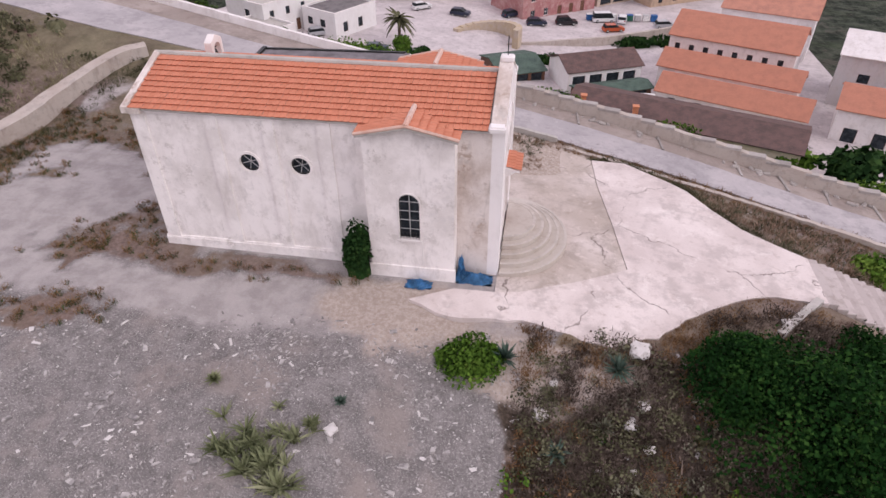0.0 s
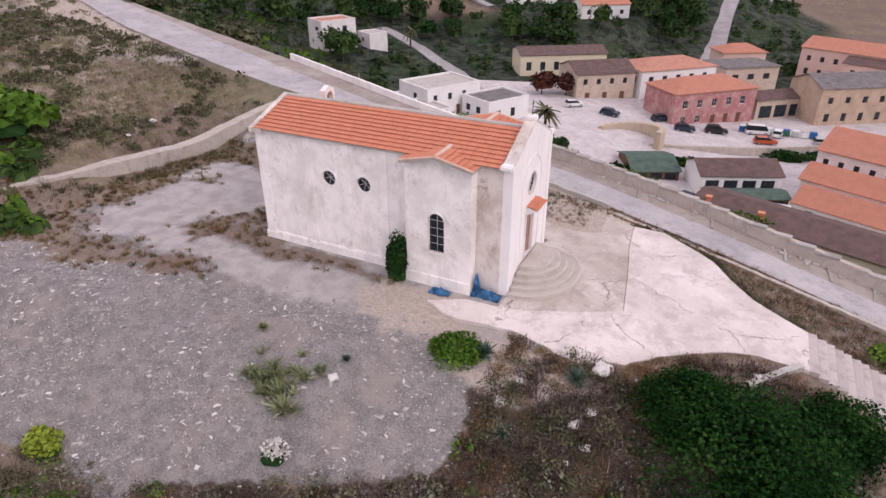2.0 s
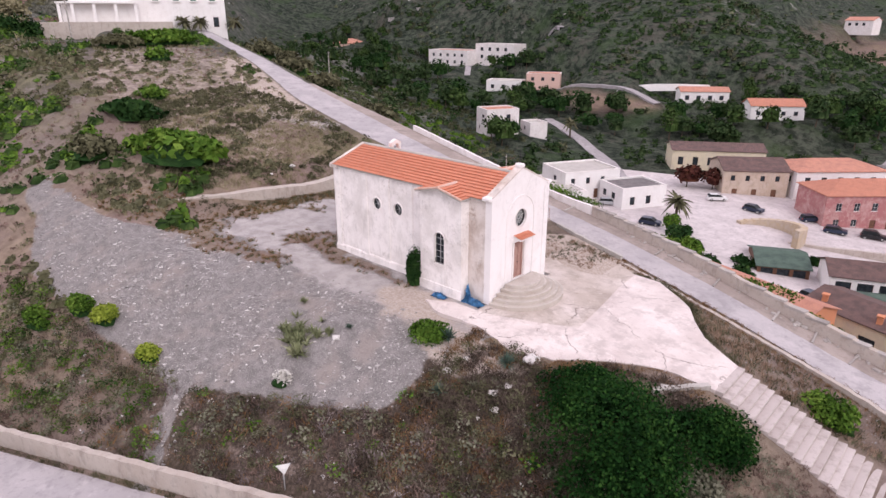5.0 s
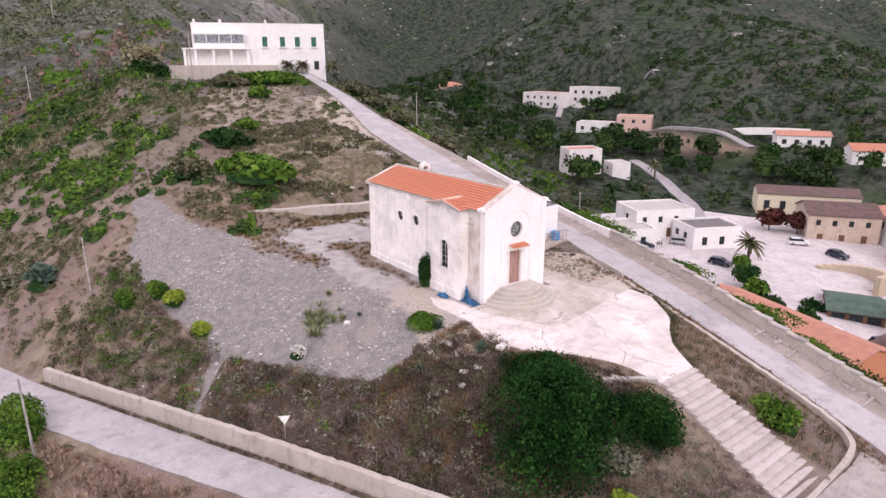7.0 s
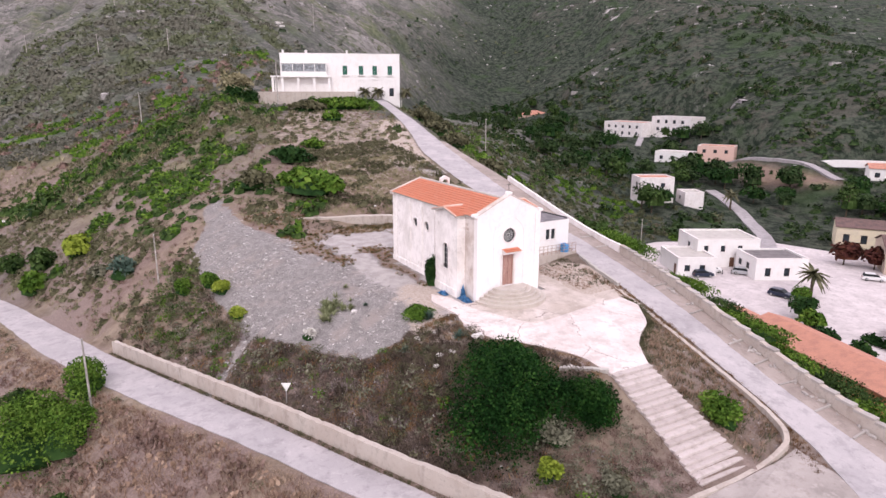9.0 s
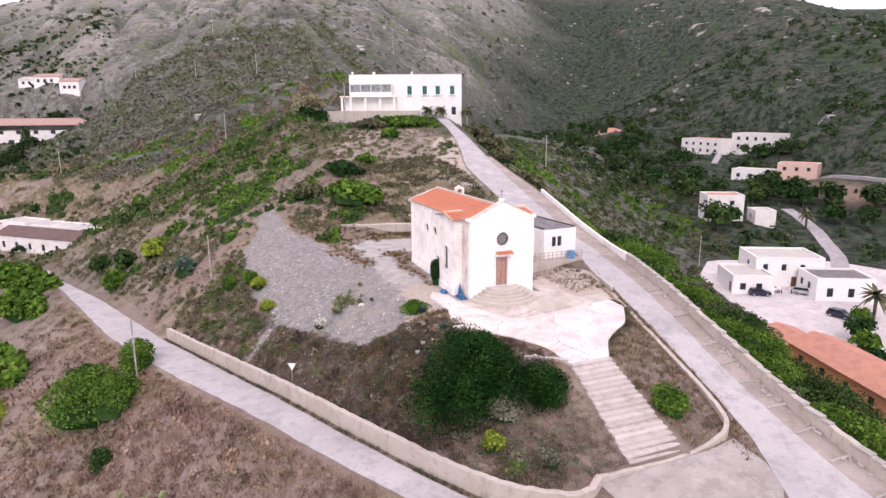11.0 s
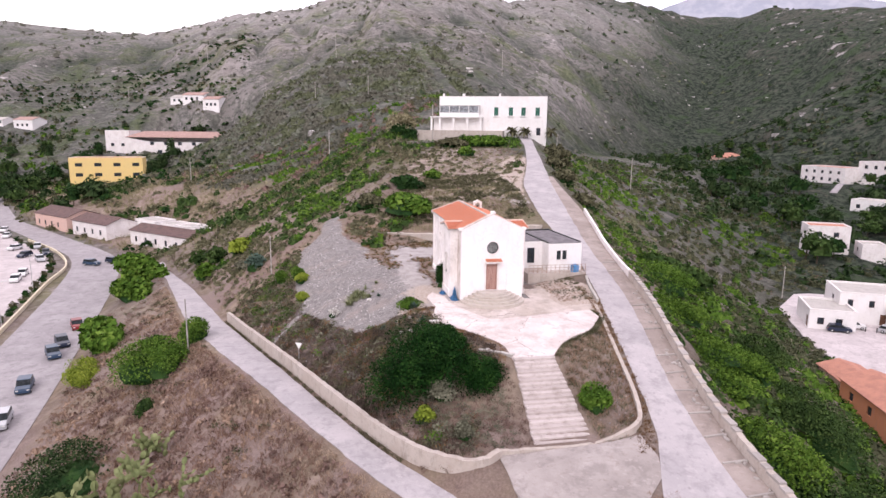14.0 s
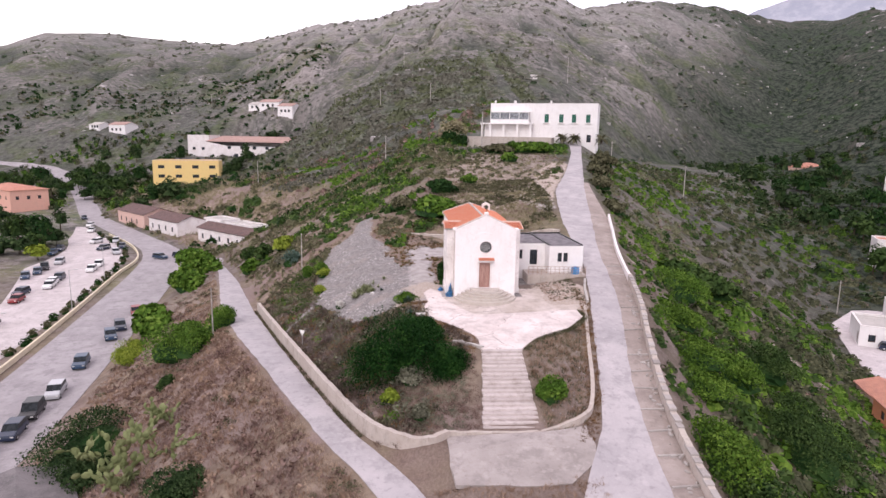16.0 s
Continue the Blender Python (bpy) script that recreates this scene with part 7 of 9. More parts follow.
def leaf_cloud(rng, n, radii, size, lobes=5, lift=0.0, flat=0.55):
    """n small quads spread over a lumpy crown; returns vertices (4n, 3)."""
    L = [(np.array([0, 0, 0.45]), 0.72)]
    for _ in range(lobes):
        d = rng.normal(size=3)
        d[2] = abs(d[2]) * 0.8
        d /= np.linalg.norm(d)
        L.append((d * rng.uniform(0.35, 0.62) + np.array([0, 0, 0.25]), rng.uniform(0.32, 0.52)))
    which = rng.integers(0, len(L), n)
    cen = np.array([l[0] for l in L])[which]
    rad = np.array([l[1] for l in L])[which]
    d = rng.normal(size=(n, 3))
    d[:, 2] = np.where(d[:, 2] < -0.35, -d[:, 2], d[:, 2])
    d /= np.linalg.norm(d, axis=1)[:, None]
    p = (cen + d * (rad * rng.uniform(0.72, 1.06, n))[:, None])
    p[:, 2] = np.maximum(p[:, 2], 0.02)
    p = p * np.array(radii) + np.array([0, 0, lift])
    nrm = d * (1 - flat) + rng.normal(size=(n, 3)) * flat + np.array([0, 0, 0.35])
    nrm /= np.linalg.norm(nrm, axis=1)[:, None]
    t = np.cross(nrm, rng.normal(size=(n, 3)))
    t /= np.linalg.norm(t, axis=1)[:, None] + 1e-9
    b = np.cross(nrm, t)
    s = (size * rng.uniform(0.6, 1.4, n))[:, None]
    return np.stack([p - t * s * 0.55, p + b * s * 0.8 + nrm * s * 0.1, p + t * s * 0.55, p - b * s * 0.8 + nrm * s * 0.1], 1).reshape(-1, 3)


def tuft(rng, n, r, h):
    """Blades of dry grass or twigs: narrow upright quads."""
    a = rng.uniform(0, 2 * math.pi, n)
    q = np.sqrt(rng.uniform(0, 1, n)) * r
    base = np.stack([q * np.cos(a), q * np.sin(a), np.zeros(n)], 1)
    lean = rng.normal(size=(n, 3)) * 0.45
    lean[:, 2] = 1
    top = base + lean * (h * rng.uniform(0.5, 1.2, n))[:, None]
    w = np.stack([-np.sin(a), np.cos(a), np.zeros(n)], 1) * (0.02 + 0.022 * rng.random(n))[:, None] * (h / 0.4)
    return np.stack([base - w, base + w, top + w * 0.4, top - w * 0.4], 1).reshape(-1, 3)


def dome(rng, n=7, rings=3):
    """A low lumpy mound of faces, the inside of a far shrub."""
    V, F = [(0, 0, 0.75)], []
    for i in range(1, rings + 1):
        e = math.pi / 2 * (1 - i / rings)
        for j in range(n):
            a = 2 * math.pi * (j + 0.5 * i) / n
            r = rng.uniform(0.75, 1.1)
            V.append((math.cos(e) * math.cos(a) * r, math.cos(e) * math.sin(a) * r, math.sin(e) * 0.75 * rng.uniform(0.8, 1.15) - 0.05))
    for j in range(n):
        F.append((0, 1 + j, 1 + (j + 1) % n, 1 + (j + 1) % n))
    for i in range(rings - 1):
        for j in range(n):
            a, b = 1 + i * n + j, 1 + i * n + (j + 1) % n
            F.append((a, a + n, b + n, b))
    return np.array(V), np.array(F)


def quads_of(n):
    return np.arange(n * 4).reshape(-1, 4)


def spread(name, label, mat, protos, xs, ys, scale, seed, sink=0.08, category="scrub", zs=None):
    """One object of many clumps set on the land: protos are arrays of quads."""
    rng = np.random.default_rng(seed)
    z = (ground(xs, ys) if zs is None else zs) - sink * scale
    out = []
    pick = rng.integers(0, len(protos), len(xs))
    ang = rng.uniform(0, 2 * math.pi, len(xs))
    for k, proto in enumerate(protos):
        m = pick == k
        if not m.any():
            continue
        c, s = np.cos(ang[m])[:, None], np.sin(ang[m])[:, None]
        sc = scale[m][:, None]
        hz = rng.uniform(0.75, 1.25, m.sum())[:, None]
        X = (proto[:, 0] * c - proto[:, 1] * s) * sc + xs[m][:, None]
        Y = (proto[:, 0] * s + proto[:, 1] * c) * sc + ys[m][:, None]
        Z = proto[:, 2] * sc * hz + z[m][:, None]
        out.append(np.stack([X, Y, Z], -1).reshape(-1, 3))
    V = np.concatenate(out)
    ob = new(name, np_mesh(name, V, quads_of(len(V) // 4), mat))
    return tagged(ob, label, category, kind="stuff")


rs = np.random.default_rng(11)
P_SHRUB = [leaf_cloud(rs, 42, (1, 1, 0.8), 0.135, 6, 0.0, 0.38) for _ in range(6)]
P_THICK = [leaf_cloud(rs, 13, (1, 1, 0.8), 0.46, 4) for _ in range(6)]
P_TWIG_MID = [np.concatenate([tuft(rs, 6, 0.55, 0.5), leaf_cloud(rs, 11, (0.8, 0.8, 0.55), 0.20)]) for _ in range(6)]


def mound(rng):
    """A low rounded shrub: six sloping sides and a cap."""
    a = np.arange(6) * math.pi / 3
    low = np.stack([np.cos(a), np.sin(a), a * 0 - 0.06], 1) * rng.uniform(0.85, 1.15, (6, 1))
    top = np.stack([0.6 * np.cos(a + 0.3), 0.6 * np.sin(a + 0.3), 0.6 + a * 0], 1) * rng.uniform(0.8, 1.2, (6, 1))
    q = [(low[i], low[(i + 1) % 6], top[(i + 1) % 6], top[i]) for i in range(6)] + [(top[0], top[1], top[2], top[3]), (top[0], top[3], top[4], top[5])]
    return np.array(q).reshape(-1, 3)


P_MID = [np.concatenate([mound(rs) * np.array((0.82, 0.82, 0.75)), leaf_cloud(rs, 14, (1, 1, 0.8), 0.28, 5, 0.0, 0.35)]) for _ in range(8)]
P_STRAWBUSH = [np.concatenate([tuft(rs, 7, 0.7, 0.42), leaf_cloud(rs, 9, (0.9, 0.9, 0.42), 0.24, 4, 0.0, 0.6)]) for _ in range(8)]
P_DRYBUSH = [np.concatenate([tuft(rs, 16, 0.85, 0.5) , leaf_cloud(rs, 24, (1, 1, 0.5), 0.09, 6, 0.0, 0.9)]) for _ in range(8)]
P_FAR = [np.concatenate([mound(rs) * np.array((0.8, 0.8, 0.5)), leaf_cloud(rs, 5, (1, 1, 0.6), 0.5, 4, 0.0, 0.5)]) for _ in range(8)]
P_TUFT = [tuft(rs, 14, 0.5, 0.42) for _ in range(6)]
P_TWIG = [np.concatenate([tuft(rs, 14, 0.55, 0.5), leaf_cloud(rs, 22, (0.8, 0.8, 0.55), 0.085, 5, 0.0, 0.9)]) for _ in range(6)]


def field(seed, n, x0, x1, y0, y1, keep):
    """Random places in a stretch of the plan, kept with the chance keep(x, y)."""
    rng = np.random.default_rng(seed)
    x, y = rng.uniform(x0, x1, n), rng.uniform(y0, y1, n)
    m = rng.random(n) < keep(x, y)
    return x[m], y[m], rng.uniform(0, 1, m.sum())


def free_land(x, y):
    """1 on open land, 0 on roads, paving, gravel, buildings and water's edge."""
    f = 1 - on_road(x, y)
    i = np.clip(np.searchsorted(GX, x) - 1, 0, len(GX) - 1)
    j = np.clip(np.searchsorted(GY, y) - 1, 0, len(GY) - 1)
    f = f * (gravel[i, j] < 0.35)
    u = (x + 129.2) * math.cos(radians(VA)) + (y - 21.6) * math.sin(radians(VA))
    v = -(x + 129.2) * math.sin(radians(VA)) + (y - 21.6) * math.cos(radians(VA))
    f = f * ~((u > -6) & (u < 32) & (v > -7.5) & (v < 12)) * ~((u > -9) & (u < 8) & (v > -11.5) & (v < 0))
    f = f * ~((x > -33) & (x < -5) & (y > -4.5) & (y < 17))
    f = f * ~((x > 10) & (x < 31) & (y > -2.6) & (y < 9) & ((x > 21.6) | ((y > 0) & (y < 4.3))))
    f = f * ~((x > -225) & (x < -160) & (y > 210) & (y < 240))
    return f


def noise_at(x, y, s, seed):
    return fbm(x / s, y / s, 4, seed)


ridge_left = lambda x, y: (y < right_road_in(x) - 0.5)
# bank between terrace and lane: brown twigs, sage and a little green
x, y, r = field(1, 4600, -30, 22, -26, 3, lambda x, y: free_land(x, y) * ~((x > 12.0) & (x < 14.2) & (y > -1.2)) * (y > low_road_right(x) + 0.9) * ~((x > 13.5) & (y > 0)))
m = noise_at(x, y, 3.0, 3)
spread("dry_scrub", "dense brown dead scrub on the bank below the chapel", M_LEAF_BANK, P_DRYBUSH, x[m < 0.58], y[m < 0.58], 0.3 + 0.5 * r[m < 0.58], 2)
below_slab = (x > 1.0) & (x < 11) & (y > -11)
k2 = (noise_at(x, y, 2.6, 14) > 0.54) & ~(below_slab & (r < 0.6))
spread("dry_scrub", "pinkish dry twigs on the bank below the chapel", M_LEAF_DRY, P_TWIG, x[k2] + 0.3, y[k2], 0.25 + 0.45 * r[k2], 82)
k2 = noise_at(x, y, 1.8, 24) > 0.64
spread("dry_scrub", "rusty low shrubs on the bank", M_RUST, P_DRYBUSH, x[k2], y[k2] + 0.2, 0.2 + 0.35 * r[k2], 83)
k2 = (m > 0.50) & (r > 0.3)
spread("olive_scrub", "low olive-green scrub on the bank", M_LEAF_OLIVE, P_SHRUB, x[k2], y[k2], 0.22 + 0.35 * r[k2], 3)
k2 = (noise_at(x, y, 5.0, 9) > 0.56) & (x < -9)
spread("green_scrub", "fresh green shrubs between gravel and lane", M_LEAF_GREEN, P_SHRUB, x[k2], y[k2], 0.3 + 0.55 * r[k2], 4)
k2 = (noise_at(x, y, 2.2, 19) > 0.56) & ~(below_slab & (r < 0.7))
spread("sage_scrub", "grey-green sage clumps on the bank", M_LEAF_SAGE, P_SHRUB, x[k2], y[k2], 0.18 + 0.28 * r[k2], 5)
x, y, r = field(141, 1500, -26, 21, -24, -1, lambda x, y: free_land(x, y) * (y > low_road_right(x) + 1.3) * (y < np.interp(x, [-26, -6, 0, 6, 12, 21], [-6, -6, -5.4, -4.2, -1.2, -1.0])))
pick = np.random.default_rng(142).random(len(x))
for lo, hi, leaf, lab, protos in ((0.0, 0.22, M_LEAF_MAUVE, "mauve-grey dead bushes on the bank", P_DRYBUSH), (0.22, 0.42, M_RUST, "rust-brown bushes on the bank", P_DRYBUSH), (0.42, 0.6, M_LEAF_OLIVE, "olive bushes on the bank", P_SHRUB),
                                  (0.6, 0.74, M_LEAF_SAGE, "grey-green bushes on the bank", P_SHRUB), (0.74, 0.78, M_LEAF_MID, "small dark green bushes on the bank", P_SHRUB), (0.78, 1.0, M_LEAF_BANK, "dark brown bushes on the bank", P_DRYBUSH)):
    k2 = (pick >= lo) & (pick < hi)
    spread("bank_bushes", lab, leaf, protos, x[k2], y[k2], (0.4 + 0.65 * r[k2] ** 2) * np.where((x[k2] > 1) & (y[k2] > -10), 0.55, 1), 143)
x, y, r = field(201, 700, -34, -12, -24, -12, lambda x, y: free_land(x, y) * (y > low_road_right(x) + 1.3) * (noise_at(x, y, 2.5, 202) > 0.46))
pick = np.random.default_rng(203).random(len(x))
for lo, hi, leaf, lab in ((0.0, 0.4, M_LEAF_OLIVE, "olive shrubs beside the gravel bank"), (0.4, 0.68, M_LEAF_BRIGHT, "yellow-green shrubs beside the gravel bank"), (0.68, 0.84, M_LEAF_SAGE, "grey sage beside the gravel bank"), (0.84, 1.0, M_LEAF_MID, "dark green shrubs beside the gravel bank")):
    k2 = (pick >= lo) & (pick < hi)
    spread("bank_bushes", lab, leaf, P_SHRUB, x[k2], y[k2], 0.35 + 0.55 * r[k2], 204)
# pale and coloured clumps over the lower bank
x, y, r = field(211, 1500, -14, 20, -17, -4, lambda x, y: free_land(x, y) * (y > low_road_right(x) + 1.2) * (y < np.interp(x, [-14, 0, 8, 12, 20], [-10, -8.2, -8.0, -6.5, -4.5])))
pick = np.random.default_rng(212).random(len(x))
for lo, hi, leaf, protos, lab in ((0.0, 0.34, M_LEAF_MAUVE, P_TWIG, "mauve-grey dead shrubs on the lower bank"), (0.34, 0.58, M_LEAF_DRY, P_TWIG, "pinkish dry shrubs on the lower bank"), (0.58, 0.72, M_RUST, P_DRYBUSH, "rusty shrubs on the lower bank"),
                                  (0.72, 0.86, M_LEAF_SAGE, P_SHRUB, "grey sage on the lower bank"), (0.86, 0.95, M_LEAF_OLIVE, P_SHRUB, "olive shrubs on the lower bank"), (0.95, 1.0, M_LEAF_GREEN, P_SHRUB, "small green shrubs on the lower bank")):
    k2 = (pick >= lo) & (pick < hi)
    spread("bank_bushes", lab, leaf, protos, x[k2], y[k2], 0.35 + 0.6 * r[k2] ** 2, 213)
# thick dead scrub up to the slab's broken edge
slab_edge = lambda x: np.interp(x, [-1.6, 1.2, 2.6, 4.7, 6.5, 7.7, 9.3, 11.0, 13.9], [-3.0, -2.8, -3.1, -3.6, -2.7, -1.4, -0.3, 0.6, 0.7])
x, y, r = field(87, 2900, 1.2, 14, -13, 0.6, lambda x, y: (y < slab_edge(x) - 0.3) * (y > low_road_right(x) + 0.9) * (y < -2.2 - np.clip(2.6 - x, 0, 2) * 1.6 + np.clip(x - 4, 0, 9) * 0.3))
k2 = noise_at(x, y, 1.6, 88) < 0.53
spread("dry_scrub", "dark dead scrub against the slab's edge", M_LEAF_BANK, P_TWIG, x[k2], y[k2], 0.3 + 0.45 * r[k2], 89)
k2 = (noise_at(x, y, 1.6, 88) > 0.56) | (y > slab_edge(x) - 1.0)
spread("dry_scrub", "rusty weeds along the slab's edge", M_RUST, P_TWIG, x[k2], y[k2], 0.18 + 0.3 * r[k2], 90, 0.05)
# low dry grass on the slope between terrace wall and road
x, y, r = field(91, 6800, -64, -25, -6, 21, lambda x, y: (y < right_road_in(x) - 0.9 - 1.6 * (noise_at(x, y, 6.0, 97) > 0.5)) * (y > -4 - (x + 34) * 0.3) * (x < np.interp(y, [-5, 0, 4, 8, 12, 15.3, 17], [-35.4, -32.6, -31.1, -30.1, -29.0, -27.4, -26.6])))
k2 = noise_at(x, y, 4.0, 92) > 0.5
spread("straw_grass", "olive-gold grass on the slope above the terrace wall", M_REED, P_TUFT, x[k2], y[k2], 0.35 + 0.5 * r[k2], 93, category="grass")
spread("dry_scrub", "low olive-brown weeds above the terrace wall", M_LEAF_OLIVE, P_TWIG_MID, x[~k2], y[~k2], 0.35 + 0.55 * r[~k2], 94)
x, y, r = field(95, 1800, -33, -22, -3, 16, lambda x, y: np.clip(1.25 - np.abs(x - np.interp(y, [-5, 0, 4, 8, 12, 15.3, 17], [-35.4, -32.6, -31.1, -30.1, -29.0, -27.4, -26.6]) - 2.6) / 1.1, 0, 1))
spread("weeds", "dark weeds along the foot of the terrace wall", M_LEAF_OLIVE, P_TWIG, x, y, 0.2 + 0.35 * r, 96, 0.03)
# a little grey and green among the dead scrub
x, y, r = field(98, 420, 1.5, 12, -12, -4, lambda x, y: (y < slab_edge(x) - 0.8) * (y > low_road_right(x) + 0.9) * (noise_at(x, y, 2.5, 99) > 0.5))
spread("olive_scrub", "small olive shrubs among the dead scrub", M_LEAF_OLIVE, P_SHRUB, x, y, 0.22 + 0.4 * r, 100)
# the slope from lane to main road: straw and dry tufts
x, y, r = field(6, 7000, -95, 45, -60, 0, lambda x, y: free_land(x, y) * (y < low_road_left(x) - 0.5) * (y > main_road_edge(x) + 0.8))
k2 = r < 0.4
spread("straw_grass", "dry straw grass on the slope below the lane", M_STRAW, P_TUFT, x[k2], y[k2], 0.35 + 0.6 * r[k2], 7, category="grass")
k2 = noise_at(x, y, 5.0, 23) > 0.52
spread("dry_scrub", "brown dead scrub on the slope below the lane", M_LEAF_DRY, P_DRYBUSH, x[k2], y[k2], 0.35 + 0.6 * r[k2], 8)
xs_, ys_, rs_ = field(84, 15000, -42, 95, -46, 0, lambda x, y: free_land(x, y) * (y < low_road_left(x) - 0.9) * (y > main_road_edge(x) + 0.8) * np.clip(1.6 - x / 50, 0, 0.8))
k2 = noise_at(xs_, ys_, 4.0, 85) > 0.47
spread("straw_scrub", "straw-coloured dead scrub on the slope below the lane", M_STRAW, P_STRAWBUSH, xs_[k2], ys_[k2], 0.35 + 0.5 * rs_[k2], 81)
spread("dry_scrub", "reddish-brown dead scrub on the slope below the lane", M_LEAF_DRY, P_STRAWBUSH, xs_[~k2], ys_[~k2], 0.35 + 0.55 * rs_[~k2], 86)
xs_, ys_, rs_ = field(161, 7000, -14, 36, -37, -6, lambda x, y: free_land(x, y) * (y < low_road_left(x) - 0.6) * (y > main_road_edge(x) + 4))
k2 = noise_at(xs_, ys_, 3.0, 162) > 0.5
spread("straw_scrub", "golden dry grass on the slope below the lane", M_STRAW, P_TUFT, xs_[k2], ys_[k2], 0.4 + 0.5 * rs_[k2], 163, category="grass")
spread("dry_scrub", "russet dead grass on the slope below the lane", M_RUSSET, P_TUFT, xs_[~k2], ys_[~k2], 0.4 + 0.55 * rs_[~k2], 164, category="grass")
gr_ = np.random.default_rng(181)
xe = gr_.uniform(-60, 28, 2600)
ye = low_road_left(xe) - 0.35 - np.abs(gr_.normal(0, 1.5, 2600))
spread("straw_grass", "pale golden grass along the lane's edge", M_GOLD, P_TUFT, xe, ye, 0.25 + 0.35 * gr_.random(2600), 182, category="grass")
k2 = noise_at(x, y, 6.0, 29) > 0.62
spread("olive_scrub", "olive scrub dotted over the dry slope", M_LEAF_OLIVE, P_SHRUB, x[k2], y[k2], 0.3 + 0.5 * r[k2], 9)
# hillside beyond the gravel, up to the villa
x, y, r = field(10, 9000, -150, -26, -52, 46, lambda x, y: free_land(x, y) * ridge_left(x, y) * (y > np.where(x > -100, low_road_right(x) + 1, main_road_edge(x) + 3)))
bare = noise_at(x, y, 14.0, 41)
hot = np.clip(1.3 - np.hypot((x + 76) / 46, (y - 17 + (x + 76) * 0.22) / 13), 0, 1)
lush = 0.5 * noise_at(x, y, 16.0, 47) + 0.5 * noise_at(x, y, 5.0, 49) + 0.09 * np.clip((y + 16) / 18, -1, 1) - 0.40 * hot - 0.3 * ((x > -47) & (y > 7))
thin = np.random.default_rng(3).random(len(x)) > 0.6 * hot
k2 = (lush > 0.55)
spread("green_scrub", "dense green maquis on the hillside", M_LEAF_GREEN, P_MID, x[k2], y[k2], 0.5 + 0.9 * r[k2], 11)
k2 = (lush > 0.50) & (r > 0.6)
spread("dark_scrub", "dark evergreen maquis on the hillside", M_LEAF_MID, P_MID, x[k2] + 0.8, y[k2] - 0.6, 0.4 + 0.9 * r[k2], 12)
k2 = (bare > 0.46) & thin
spread("olive_scrub", "olive-green low scrub on the hillside", M_LEAF_OLIVE, P_MID, x[k2] - 0.5, y[k2] + 0.7, 0.3 + 0.6 * r[k2], 13)
k2 = (lush < 0.52) & thin & (r < 0.45)
spread("dry_scrub", "brown dry scrub on the hillside", M_LEAF_DRY, P_TWIG_MID, x[k2], y[k2], 0.35 + 0.9 * r[k2], 14)
k2 = (lush < 0.52) & thin & (r > 0.6)
spread("dry_scrub", "olive-gold low scrub on the hillside", M_LEAF_PALE, P_TWIG_MID, x[k2], y[k2], 0.25 + 0.55 * r[k2], 14)
k2 = (lush < 0.46) & (r > 0.4)
spread("straw_grass", "straw grass on the bare hill shoulder", M_REED, P_TUFT, x[k2] + 0.4, y[k2], 0.5 + 0.7 * r[k2], 15, category="grass")
# dry slope and reed beds towards the roadside houses
x, y, r = field(70, 5200, -275, -90, -190, 10, lambda x, y: reeds[np.clip(np.searchsorted(GX, x) - 1, 0, nx - 1), np.clip(np.searchsorted(GY, y) - 1, 0, ny - 1)])
spread("reed_grass", "pale straw reeds and dry grass in the valley", M_REED, P_TUFT, x, y, 1.3 + 1.8 * r, 71, category="grass")
xm, ym, rm = field(191, 2600, -235, -142, -92, -44, lambda x, y: (y > main_road_edge(x) + 24) * (noise_at(x, y, 14.0, 192) > 0.40) * (y < -40 + (x + 142) * 0.2))
spread("reed_grass", "pale dry meadow grass behind the roadside houses", M_REED, P_TUFT, xm, ym, 1.1 + 1.4 * rm, 193, category="grass")
k2 = noise_at(x, y, 12.0, 73) > 0.52
spread("olive_scrub", "olive shrubs on the dry valley slope", M_LEAF_OLIVE, P_MID, x[k2] + 2, y[k2], 0.8 + 1.3 * r[k2], 72)
k2 = noise_at(x, y, 16.0, 75) > 0.56
spread("green_scrub", "green bushes on the dry valley slope", M_LEAF_MID, P_MID, x[k2] - 2, y[k2] + 1, 1.0 + 1.8 * r[k2], 74)
# yard weeds and the strip of dry grass beside the upper road
x, y, r = field(16, 5000, -38, -4, -11, 11, lambda x, y: np.clip(patch[np.clip(np.searchsorted(GX, x) - 1, 0, nx - 1), np.clip(np.searchsorted(GY, y) - 1, 0, ny - 1)] * 1.3 - 0.35, 0, 1) * ~((x > -15.3) & (y > -0.95)) * ~((x < -29.6) & (y > -3)))
spread("weeds", "rusty brown weeds in the gravel yard", M_RUST, P_TWIG, x, y, 0.16 + 0.28 * r, 17, 0.02)
k2 = r > 0.5
spread("weeds", "olive-green weeds in the gravel yard", M_LEAF_MID, P_TWIG, x[k2] + 0.15, y[k2], 0.12 + 0.2 * r[k2], 18, 0.02)
x, y, r = field(19, 3000, -2, 22, 4, 14, lambda x, y: ((y < right_road_in(x) - 0.7) & (y > np.interp(x, [-2, 4, 6, 8.6, 11.5, 14, 22], [12.4, 12.0, 11.4, 9.8, 6.2, 4.5, 4.4]))) * 0.8)
spread("straw_grass", "dry grass verge between slab and road", M_STRAW, P_TUFT, x, y, 0.3 + 0.4 * r, 20, category="grass")
spread("dry_scrub", "olive-brown grass between slab and road", M_LEAF_OLIVE, P_TUFT, x[r > 0.35] + 0.2, y[r > 0.35] - 0.1, 0.25 + 0.4 * r[r > 0.35], 21)
